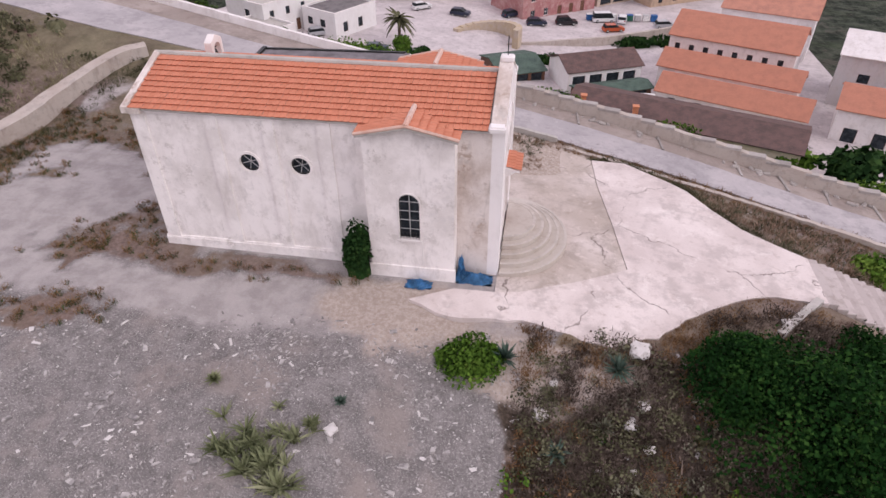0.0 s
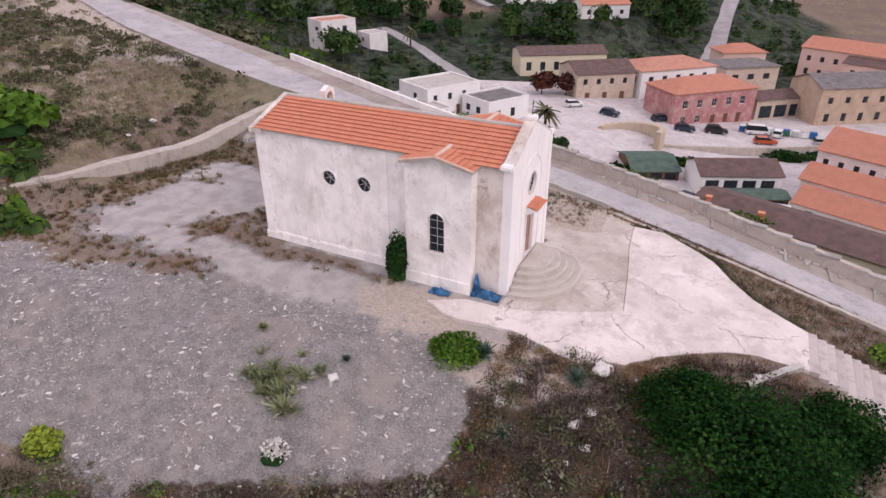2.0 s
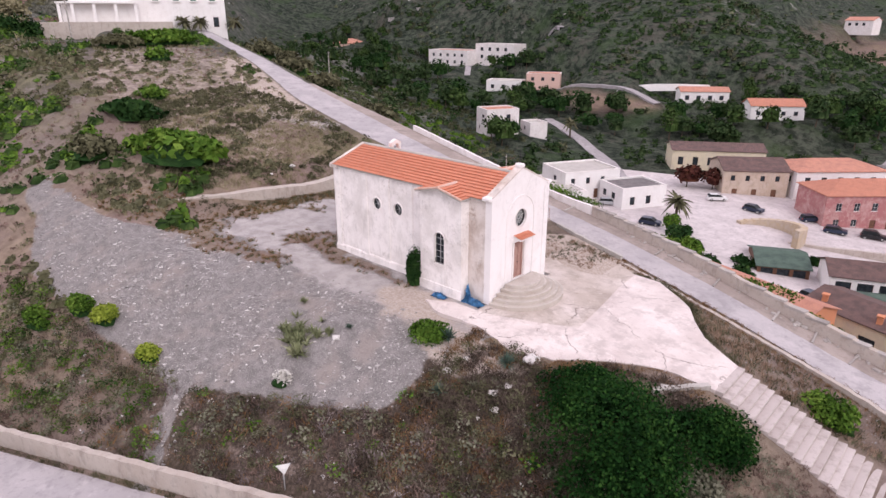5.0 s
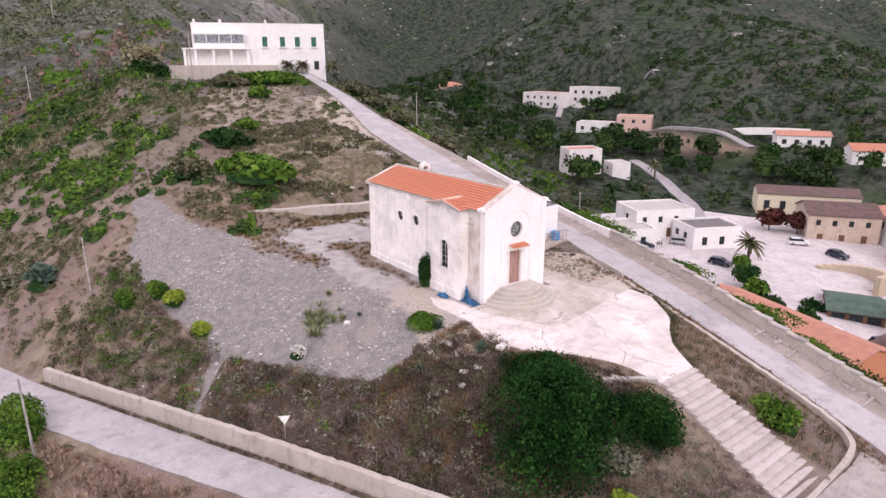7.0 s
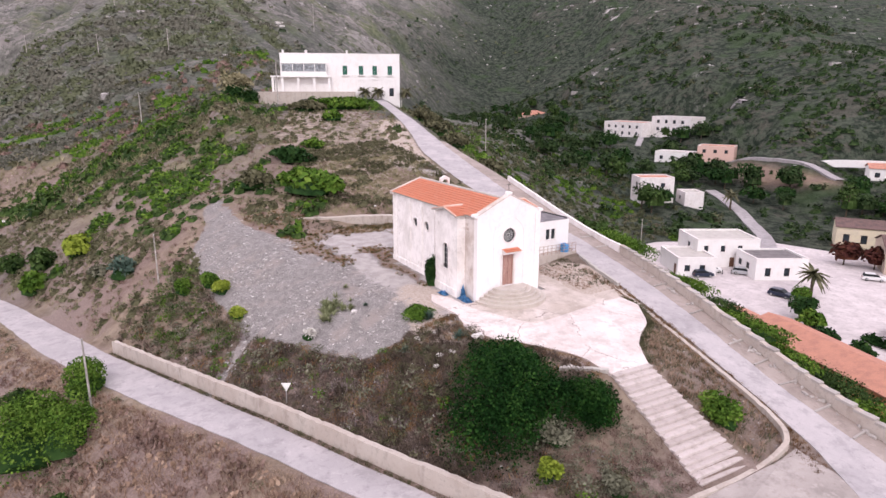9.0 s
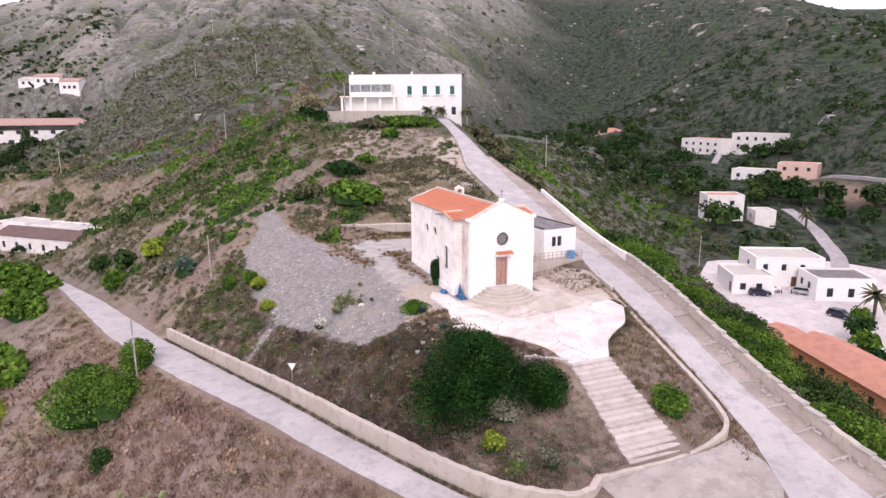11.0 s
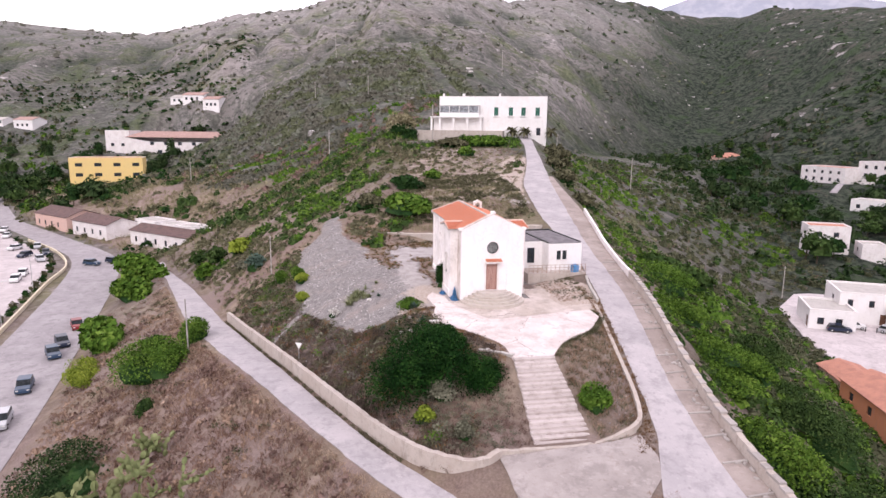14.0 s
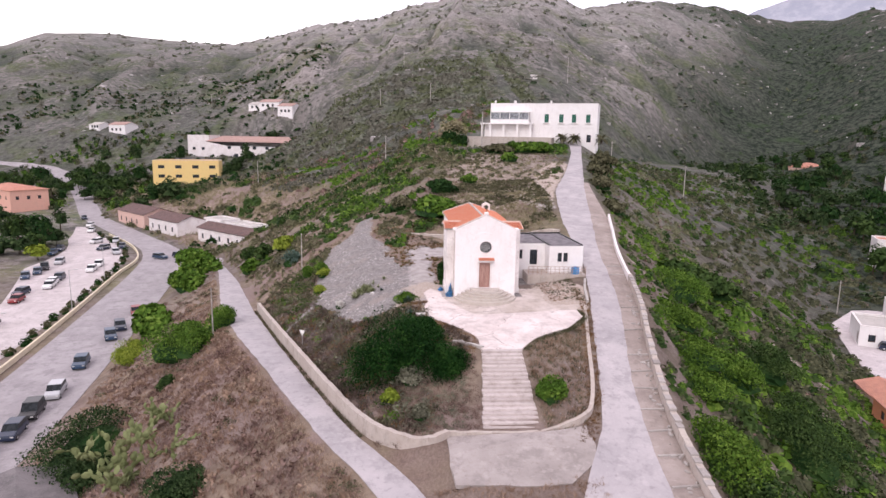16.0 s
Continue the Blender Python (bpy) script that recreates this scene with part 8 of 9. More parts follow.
# weeds lapping over the slab's broken edges
rng = np.random.default_rng(181)
for line, out, count, mat, lab in (([(13.7, 4.6), (12.6, 5.15), (11.5, 6.1), (10.35, 7.5), (9.35, 9.1), (8.5, 9.85), (6.1, 11.45), (4.4, 11.5)], 0.35, 900, M_LEAF_OLIVE, "olive weeds lapping over the slab's upper edge"), ([(1.4, -3.0), (2.6, -3.25), (4.7, -3.75), (6.6, -2.8), (7.8, -1.5), (9.4, -0.4), (11.0, 0.6), (12.6, 0.75)], 0.3, 800, M_RUST, "rusty weeds lapping over the slab's lower edge")):
    q = rng.uniform(0, len(line) - 1.001, count)
    lx, ly = np.interp(q, range(len(line)), [p[0] for p in line]), np.interp(q, range(len(line)), [p[1] for p in line])
    lx, ly = lx + rng.normal(0, out * 0.5, count), ly + rng.normal(0, out * 0.5, count)
    spread("weeds", lab, mat, P_TUFT, lx, ly, 0.12 + 0.3 * rng.random(count) ** 2, 182, zs=np.array([terrace_z(a, b) for a, b in zip(lx, ly)]) - 0.08, category="weeds")
x, y, r = field(22, 900, 13.9, 21.6, -7, 0.3, lambda x, y: 0.5 + 0 * x)
spread("dry_scrub", "brown scrub beside the stairs", M_LEAF_DRY, P_TWIG, x, y, 0.25 + 0.3 * r, 23)
x, y, r = field(87, 420, 13.8, 21.4, -6.6, -0.6, lambda x, y: (y > low_road_right(x) + 1.2) * 0.6)
spread("sage_scrub", "grey-lilac sage clumps beside the stairs", M_LEAF_SAGE, P_SHRUB, x, y, 0.18 + 0.34 * r, 88)
rng = np.random.default_rng(131)
x = rng.uniform(1, 24, 900)
y = right_road_in(x) + rng.uniform(-0.7, 0.45, 900) - 0.25 * (x > 20)
spread("weeds", "dusty brown weeds between kerb and road", M_RUST, P_TUFT, x, y, 0.16 + 0.2 * rng.random(900), 132, 0.0)
x, y = rng.uniform(25.5, 29.5, 380), rng.uniform(-3.4, 6.5, 380)
m = x + 0.25 * np.abs(y - 1.5) > 28.2
spread("weeds", "dry tufts along the landing's broken edge", M_STRAW, P_TUFT, x[m], y[m], 0.2 + 0.3 * rng.random(m.sum()), 133, 0.0)
x, y = rng.uniform(-5.4, 1.5, 620), rng.uniform(8.6, 13.2, 620)
m = (noise_at(x, y, 1.6, 134) > 0.46) & (y > 8.8 + np.clip(x + 3, 0, 9) * 0.55)
spread("weeds", "straw and green weeds before the annexe terrace", M_LEAF_OLIVE, P_TUFT, x[m], y[m], 0.16 + 0.2 * rng.random(m.sum()), 135, 0.0)
spread("straw_grass", "dry grass before the annexe terrace", M_STRAW, P_TUFT, x[~m & (y > 9.4)], y[~m & (y > 9.4)], 0.14 + 0.16 * rng.random((~m & (y > 9.4)).sum()), 136, 0.0, "grass")
# verge weeds along wall feet
x = np.random.default_rng(4).uniform(-26, 20, 500)
spread("weeds", "green weeds along the foot of the retaining wall", M_LEAF_OLIVE, P_TUFT, x, low_road_right(x) + np.random.default_rng(5).uniform(-0.25, 0.1, 500), np.full(500, 0.4), 24, category="weeds")
# steep flank between the upper road and the village
x, y, r = field(25, 6500, -220, 60, 8, 150, lambda x, y: (1 - on_road(x, y)) * (y > right_road_out(x) + 0.9) * (y < np.interp(x, [-250, -130, -60, -25, 0, 30, 100], [190, 150, 100, 76, 68, 58, 50]) ))
v = noise_at(x, y, 14.0, 53)
k2 = v > np.where(y < right_road_out(x) + 16, 0.54, 0.62)
r = r * np.clip((y - right_road_out(x)) / 9, 0.1, 1)
spread("green_scrub", "bright green maquis on the steep flank", M_LEAF_BRIGHT, P_MID, x[k2], y[k2], 0.5 + 1.2 * r[k2], 26)
k2 = (v < 0.62) & (x > -26)
spread("olive_scrub", "olive maquis on the steep flank", M_LEAF_FLANK, P_MID, x[k2], y[k2], 0.5 + 0.9 * r[k2], 27)
high = y < right_road_out(x) + 24
k2 = (v < 0.66) & (x <= -26) & high
spread("olive_scrub", "pale olive maquis on the upper flank", M_LEAF_PALE, P_MID, x[k2], y[k2], 0.5 + 0.9 * r[k2], 27)
k2 = (v < 0.66) & (x <= -26) & ~high
spread("olive_scrub", "grey-olive maquis lower on the flank", M_LEAF_FLANK, P_MID, x[k2], y[k2], 0.6 + 1.0 * r[k2], 27)
k2 = (noise_at(x, y, 9.0, 57) > np.where(x < -26, 0.60, 0.50))
spread("dark_scrub", "dark maquis on the steep flank", M_LEAF_MID, P_MID, x[k2] + 1, y[k2], 0.6 + 1.0 * r[k2], 28)
k2 = (noise_at(x, y, 6.0, 59) > 0.47)
spread("dry_scrub", "dry twigs on the steep flank", M_LEAF_DRY, P_TWIG_MID, x[k2], y[k2] + 0.8, 0.5 + 0.6 * r[k2], 29)
def off_lane(x, y, d=5.0):
    """True where no valley lane or house is near."""
    p = np.array(LANES + HOUSES)
    return np.min((x[:, None] - p[:, 0]) ** 2 + (y[:, None] - p[:, 1]) ** 2, 1) > d * d


x, y, r = field(151, 5200, -46, 62, 10, 74, lambda x, y: (1 - on_road(x, y)) * (y > right_road_out(x) + 1.4) * (y < np.interp(x, [-60, -25, 0, 30, 100], [100, 72, 60, 50, 46])) * (0.55 + 0.45 * (noise_at(x, y, 5.0, 152) > 0.45)))
scale = (0.45 + 0.9 * r) * np.clip((y - right_road_out(x)) / 7, 0.55, 1)
v = 0.6 * noise_at(x, y, 9.0, 153) + 0.4 * noise_at(x, y, 3.0, 154)
near_edge = y < right_road_out(x) + 13
for k2, leaf, lab in (((v > 0.50) & near_edge, M_LEAF_BRIGHT, "bright green thicket below the parapet"), ((v > 0.53) & ~near_edge, M_LEAF_GREEN, "green thicket low on the flank"), ((v <= 0.50) & (v > 0.44), M_LEAF_MID, "dark maquis covering the flank"), (v <= 0.44, M_LEAF_FLANK, "olive maquis covering the flank")):
    spread("flank_scrub", lab, leaf, P_MID, x[k2], y[k2], scale[k2], 155)
# valley floor right: trees and dark thickets
P_CROWN = [np.concatenate([mound(rs) * np.array((0.58, 0.58, 0.7)), leaf_cloud(rs, 28, (1, 1, 0.95), 0.255, 6, 0.0, 0.35)]) for _ in range(8)]
x, y, r = field(30, 4300, -480, 20, 85, 420, lambda x, y: (1 - on_road(x, y)) * (y > np.interp(x, [-480, -250, -130, -60, -25, 20], [200, 150, 105, 100, 135, 172])) * (noise_at(x, y, 30.0, 61) > 0.34) * (np.hypot(x + 20, y - 20) < 420) * np.maximum(np.clip(1.0 - (ground(x, y) + 4) / 14, 0.04, 1), 0.8 * on_spur[np.clip(np.searchsorted(GX, x) - 1, 0, nx - 1), np.clip(np.searchsorted(GY, y) - 1, 0, ny - 1)]) * off_lane(x, y))
spread("thicket", "dark evergreen thickets on the valley floor", M_LEAF_WOOD, P_CROWN, x, y, 1.3 + 2.4 * r * r, 31)
xw, yw, rw = field(171, 2600, -170, 4, 196, 330, lambda x, y: on_spur[np.clip(np.searchsorted(GX, x) - 1, 0, nx - 1), np.clip(np.searchsorted(GY, y) - 1, 0, ny - 1)] * (noise_at(x, y, 16.0, 172) > 0.43) * off_lane(x, y) * np.clip(1.25 - (ground(x, y) + 12) / 40, 0.25, 1))
spread("thicket", "dark green maquis on the wooded spur", M_LEAF_WOOD, P_MID, xw, yw, 0.9 + 1.7 * rw * rw, 173)
k2 = noise_at(x, y, 22.0, 63) > 0.54
spread("thicket", "olive-green thickets on the valley floor", M_LEAF_FLANK, P_CROWN, x[k2] + 2, y[k2] + 1, 1.0 + 1.3 * r[k2], 32)
# left valley
x, y, r = field(33, 5000, -520, 20, -420, -60, lambda x, y: ((y < main_road_edge(x) - 46) | (y > main_road_edge(x) + 1.5)) * (1 - on_road(x, y) * (y > main_road_edge(x) - 46)) * (noise_at(x, y, 26.0, 67) > 0.45))
spread("thicket", "dark green thickets in the left valley", M_LEAF_DARK, P_THICK, x, y, 0.9 + 1.7 * r, 34)
k2 = noise_at(x, y, 18.0, 71) > 0.5
spread("thicket", "olive thickets in the left valley", M_LEAF_OLIVE, P_THICK, x[k2] + 2, y[k2] - 2, 0.9 + 1.4 * r[k2], 35)


x, y, r = field(195, 1500, -390, -190, -235, -105, lambda x, y: ((y > main_road_edge(x) + 3) | (y < main_road_edge(x) - 14)) * off_lane(x, y, 9.0) * (np.hypot(x + 262, y + 126) > 20) * (np.hypot(x + 326, y + 119) > 32) * (np.hypot(x + 211, y + 176) > 18) * (np.hypot(x + 177, y + 108) > 16) * (noise_at(x, y, 15.0, 196) > 0.40) * np.clip(1.2 - (ground(x, y) + 12) / 30, 0.1, 1))
for k2, leaf, lab in ((r < 0.4, M_LEAF_GREEN, "green thickets along the valley road"), ((r >= 0.4) & (r < 0.7), M_LEAF_FLANK, "grey-olive thickets along the valley road"), (r >= 0.7, M_LEAF_WOOD, "dark trees along the valley road")):
    spread("thicket", lab, leaf, P_CROWN, x[k2], y[k2], 1.6 + 1.8 * (r[k2] * 7.3 % 1), 197)


# far ridge behind the mountains
ra = np.radians(np.linspace(134, 212, 160))
rel = np.interp(np.degrees(ra), [134, 141, 143.5, 146, 148.5, 151, 156, 175, 185, 194, 198, 200.5, 202.3, 204, 206.5, 209, 212], [9.3, 10.6, 11.2, 11.4, 11.0, 10.2, 8.0, 7, 6, 6.6, 7.3, 7.25, 7.75, 6.9, 6.75, 6.2, 3])
rel = rel + (fbm(np.degrees(ra) / 1.1, np.degrees(ra) * 0, 4, 6) - 0.5) * 0.35
RV = np.stack([np.stack([55 + d * np.cos(ra), -12 + d * np.sin(ra), (18 + 3200 * np.tan(np.radians(rel))) * f - 20], -1) for d, f in ((2500, 0.0), (2900, 0.55), (3200, 1.0), (3500, 0.6))], 1)
ri = np.arange(160 * 4).reshape(160, 4)
# the blue-grey of distant air is put into the rock colour
k = Mat("haze_tinted_rock", 1.0, 0, 0.0)
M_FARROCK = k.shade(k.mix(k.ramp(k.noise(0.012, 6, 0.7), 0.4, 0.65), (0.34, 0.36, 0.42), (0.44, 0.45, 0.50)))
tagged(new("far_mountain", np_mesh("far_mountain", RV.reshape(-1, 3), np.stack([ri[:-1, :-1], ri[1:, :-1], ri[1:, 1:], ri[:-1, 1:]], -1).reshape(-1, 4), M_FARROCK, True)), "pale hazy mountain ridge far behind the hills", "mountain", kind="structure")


# mountain maquis, thinning with distance
def mountain(seed, n, mat, shady, name, label, cut, s0, s1, patch):
    rng = np.random.default_rng(seed)
    az = np.radians(rng.uniform(85, 222, n))
    d = 130 + 820 * rng.uniform(0, 1, n) ** 1.4
    x, y = -20 + d * np.cos(az), 20 + d * np.sin(az)
    u = noise_at(x, y, patch, seed + 100)
    keep = (u > cut) & (ground(x, y) > 3) & ~((y > 200) & (x > -60) & (d < 330))
    keep &= ~((x > -150) & (y < 60) & (y > -60))
    keep &= free_land(x, y) > 0
    x, y, d = x[keep], y[keep], d[keep]
    size = (s0 + (s1 - s0) * rng.random(len(x))) * (0.85 + d / 560)
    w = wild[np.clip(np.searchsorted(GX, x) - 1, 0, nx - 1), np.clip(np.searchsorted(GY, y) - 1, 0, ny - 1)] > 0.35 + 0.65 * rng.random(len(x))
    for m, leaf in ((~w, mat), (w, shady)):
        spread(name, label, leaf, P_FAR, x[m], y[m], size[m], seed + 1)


M_LEAF_GREY = foliage("grey_olive_maquis", [(0.045, 0.049, 0.036), (0.105, 0.106, 0.082), (0.185, 0.178, 0.145)])
# this hill tone is lifted for haze as well
M_LEAF_HILL = maquis("olive_hill_maquis", [(0.098, 0.098, 0.078), (0.145, 0.142, 0.112), (0.205, 0.196, 0.160)])
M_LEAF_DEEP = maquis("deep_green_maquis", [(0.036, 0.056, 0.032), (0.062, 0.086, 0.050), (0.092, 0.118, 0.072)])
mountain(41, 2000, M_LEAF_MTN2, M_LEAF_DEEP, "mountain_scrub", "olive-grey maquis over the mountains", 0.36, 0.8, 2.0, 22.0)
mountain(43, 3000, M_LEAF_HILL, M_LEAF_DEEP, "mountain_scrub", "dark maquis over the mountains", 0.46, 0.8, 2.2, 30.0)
mountain(45, 2000, M_LEAF_GULLY, M_LEAF_GULLY, "mountain_scrub", "green maquis in the mountain gullies", 0.58, 0.8, 1.8, 40.0)


# dense low maquis on the hill beside and behind the villa
x, y, r = field(90, 15000, -340, -128, -110, 60, lambda x, y: free_land(x, y) * (y > main_road_edge(x) + 55) * (noise_at(x, y, 9.0, 91) > 0.36) * (ground(x, y) > -6) * np.clip(1.4 - np.hypot(x + 120, y) / 260, 0.2, 1))
v = noise_at(x, y, 8.0, 92)
close = x > -225
for k2, leaf, lab in ((v < 0.46, M_LEAF_HILL, "dark grey-green maquis beside the villa"), ((v >= 0.46) & (v < 0.54), M_LEAF_MTN2, "olive maquis beside the villa"), (v >= 0.54, M_LEAF_GULLY, "green maquis beside the villa")):
    spread("hill_scrub", lab, leaf, P_FAR, x[k2 & ~close], y[k2 & ~close], 0.9 + 1.5 * r[k2 & ~close], 93)
for k2, leaf, lab in ((v < 0.44, M_LEAF_GREY, "grey-olive maquis on the slope beside the villa"), ((v >= 0.44) & (v < 0.52), M_LEAF_OLIVE, "olive maquis on the slope beside the villa"), ((v >= 0.52) & (v < 0.57), M_LEAF_DRY, "brown scrub on the slope beside the villa"), (v >= 0.57, M_LEAF_GREEN, "green maquis on the slope beside the villa")):
    spread("hill_scrub", lab, leaf, P_MID, x[k2 & close], y[k2 & close], 0.6 + 1.1 * r[k2 & close], 94)


# single bushes and trees
def bush(name, label, x, y, rx, ry, rz, n, leaf, mat, seed, z=None, category="bush", lobes=9, turn=0):
    rng = np.random.default_rng(seed)
    z = float(ground(x, y)) if z is None else z
    ob = root(name, label, category, pose(x, y, z, 0, 0, turn))
    V = leaf_cloud(rng, n, (rx, ry, rz), leaf, lobes)
    me = np_mesh("crown", V, quads_of(n), mat)
    c = new("crown", me)
    c.parent = ob
    # solid dome added against see-through; its dark green is the crown's inner shade
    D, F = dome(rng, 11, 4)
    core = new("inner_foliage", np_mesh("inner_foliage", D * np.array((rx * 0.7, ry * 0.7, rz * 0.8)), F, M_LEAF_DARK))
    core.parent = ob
    bm = bmesh.new()
    for i in range(4):
        a = rng.uniform(0, 6.28)
        cylinder(bm, (0.1 * math.cos(a), 0.1 * math.sin(a), -0.2), (rx * 0.4 * math.cos(a), ry * 0.4 * math.sin(a), rz * 0.6), 0.06, 0.03, 6)
    part("stem", bm, M_BARK, ob)
    return ob


def tree(label, x, y, h, r, mat, seed, z=None, n=260):
    rng = np.random.default_rng(seed)
    z = float(ground(x, y)) if z is None else z
    ob = root("tree", label, "tree", pose(x, y, z))
    bm = bmesh.new()
    cylinder(bm, (0, 0, -0.4), (0.1, 0.05, h * 0.5), 0.05 * h * 0.6, 0.03 * h * 0.6, 8)
    for i in range(5):
        a = rng.uniform(0, 6.28)
        cylinder(bm, (0.1, 0.05, h * rng.uniform(0.3, 0.5)), (r * 0.6 * math.cos(a), r * 0.6 * math.sin(a), h * rng.uniform(0.6, 0.8)), 0.018 * h, 0.008 * h, 6)
    part("trunk", bm, M_BARK, ob)
    V = leaf_cloud(rng, int(n * 1.45), (r, r, h * 0.62), r * 0.152, 9, h * 0.32, 0.4)
    core = [mound(rng) * np.array((r * q, r * q, h * 0.6)) + np.array((dx * r, dy * r, h * 0.36)) for q, dx, dy in ((0.46, 0, 0), (0.3, 0.35, 0.2), (0.3, -0.3, 0.25))]
    V = np.concatenate([V, *core])
    c = new("crown", np_mesh("crown", V, quads_of(len(V) // 4), mat))
    c.parent = ob
    return ob


def palm(label, x, y, h, r, seed, z=None):
    rng = random.Random(seed)
    z = float(ground(x, y)) if z is None else z
    ob = root("palm_tree", label, "palm tree", pose(x, y, z))
    bm = bmesh.new()
    for i in range(8):
        cylinder(bm, (0, 0, h * i / 8), (0, 0, h * (i + 1) / 8), 0.32, 0.26, 8)
    part("trunk", bm, M_BARK, ob)
    bm = bmesh.new()
    for i in range(34):
        a, e = i * 2.4, rng.uniform(-0.3, 1.2)
        prev = None
        for s in range(7):
            t = s / 6
            q = r * t
            zz = h + math.sin(e) * q - 0.55 * r * t * t * (1.2 - 0.4 * e)
            w = 0.34 * math.sin(math.pi * min(1, t * 0.9 + 0.1)) + 0.02
            c = Vector((math.cos(a) * q * math.cos(e * 0.6), math.sin(a) * q * math.cos(e * 0.6), zz))
            n = Vector((-math.sin(a), math.cos(a), 0)) * w
            cur = (bm.verts.new(c - n - Vector((0, 0, w * 0.5))), bm.verts.new(c), bm.verts.new(c + n - Vector((0, 0, w * 0.5))))
            if prev:
                bm.faces.new((prev[0], prev[1], cur[1], cur[0]))
                bm.faces.new((prev[1], prev[2], cur[2], cur[1]))
            prev = cur
    part("fronds", bm, M_LEAF_OLIVE, ob)
    return ob


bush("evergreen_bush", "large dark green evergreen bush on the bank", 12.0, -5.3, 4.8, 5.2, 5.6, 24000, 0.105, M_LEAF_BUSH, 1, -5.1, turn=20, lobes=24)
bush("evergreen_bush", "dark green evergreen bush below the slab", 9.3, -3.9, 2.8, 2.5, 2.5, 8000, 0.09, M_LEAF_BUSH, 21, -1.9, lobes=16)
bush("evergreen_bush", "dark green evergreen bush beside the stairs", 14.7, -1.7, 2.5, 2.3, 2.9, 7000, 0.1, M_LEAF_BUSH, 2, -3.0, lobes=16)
bush("green_bush", "leafy green bush beside the stairs", 18.2, 5.6, 2.1, 1.35, 1.5, 1800, 0.14, M_LEAF_GREEN, 3, -2.9, turn=-15)
bush("green_bush", "low green bush at the terrace edge", -0.6, -4.8, 1.8, 1.35, 1.0, 2600, 0.10, M_LEAF_GREEN, 4, -0.75)
bush("climbing_shrub", "dark leafy shrub growing in the church corner", -5.85, -0.72, 0.85, 0.75, 2.4, 1900, 0.12, M_LEAF_DARK, 5, -0.1)
bush("flowering_bush", "small bush covered with white flower heads", -5.6, -11.9, 0.85, 0.7, 0.75, 500, 0.09, M_FLOWER, 6)
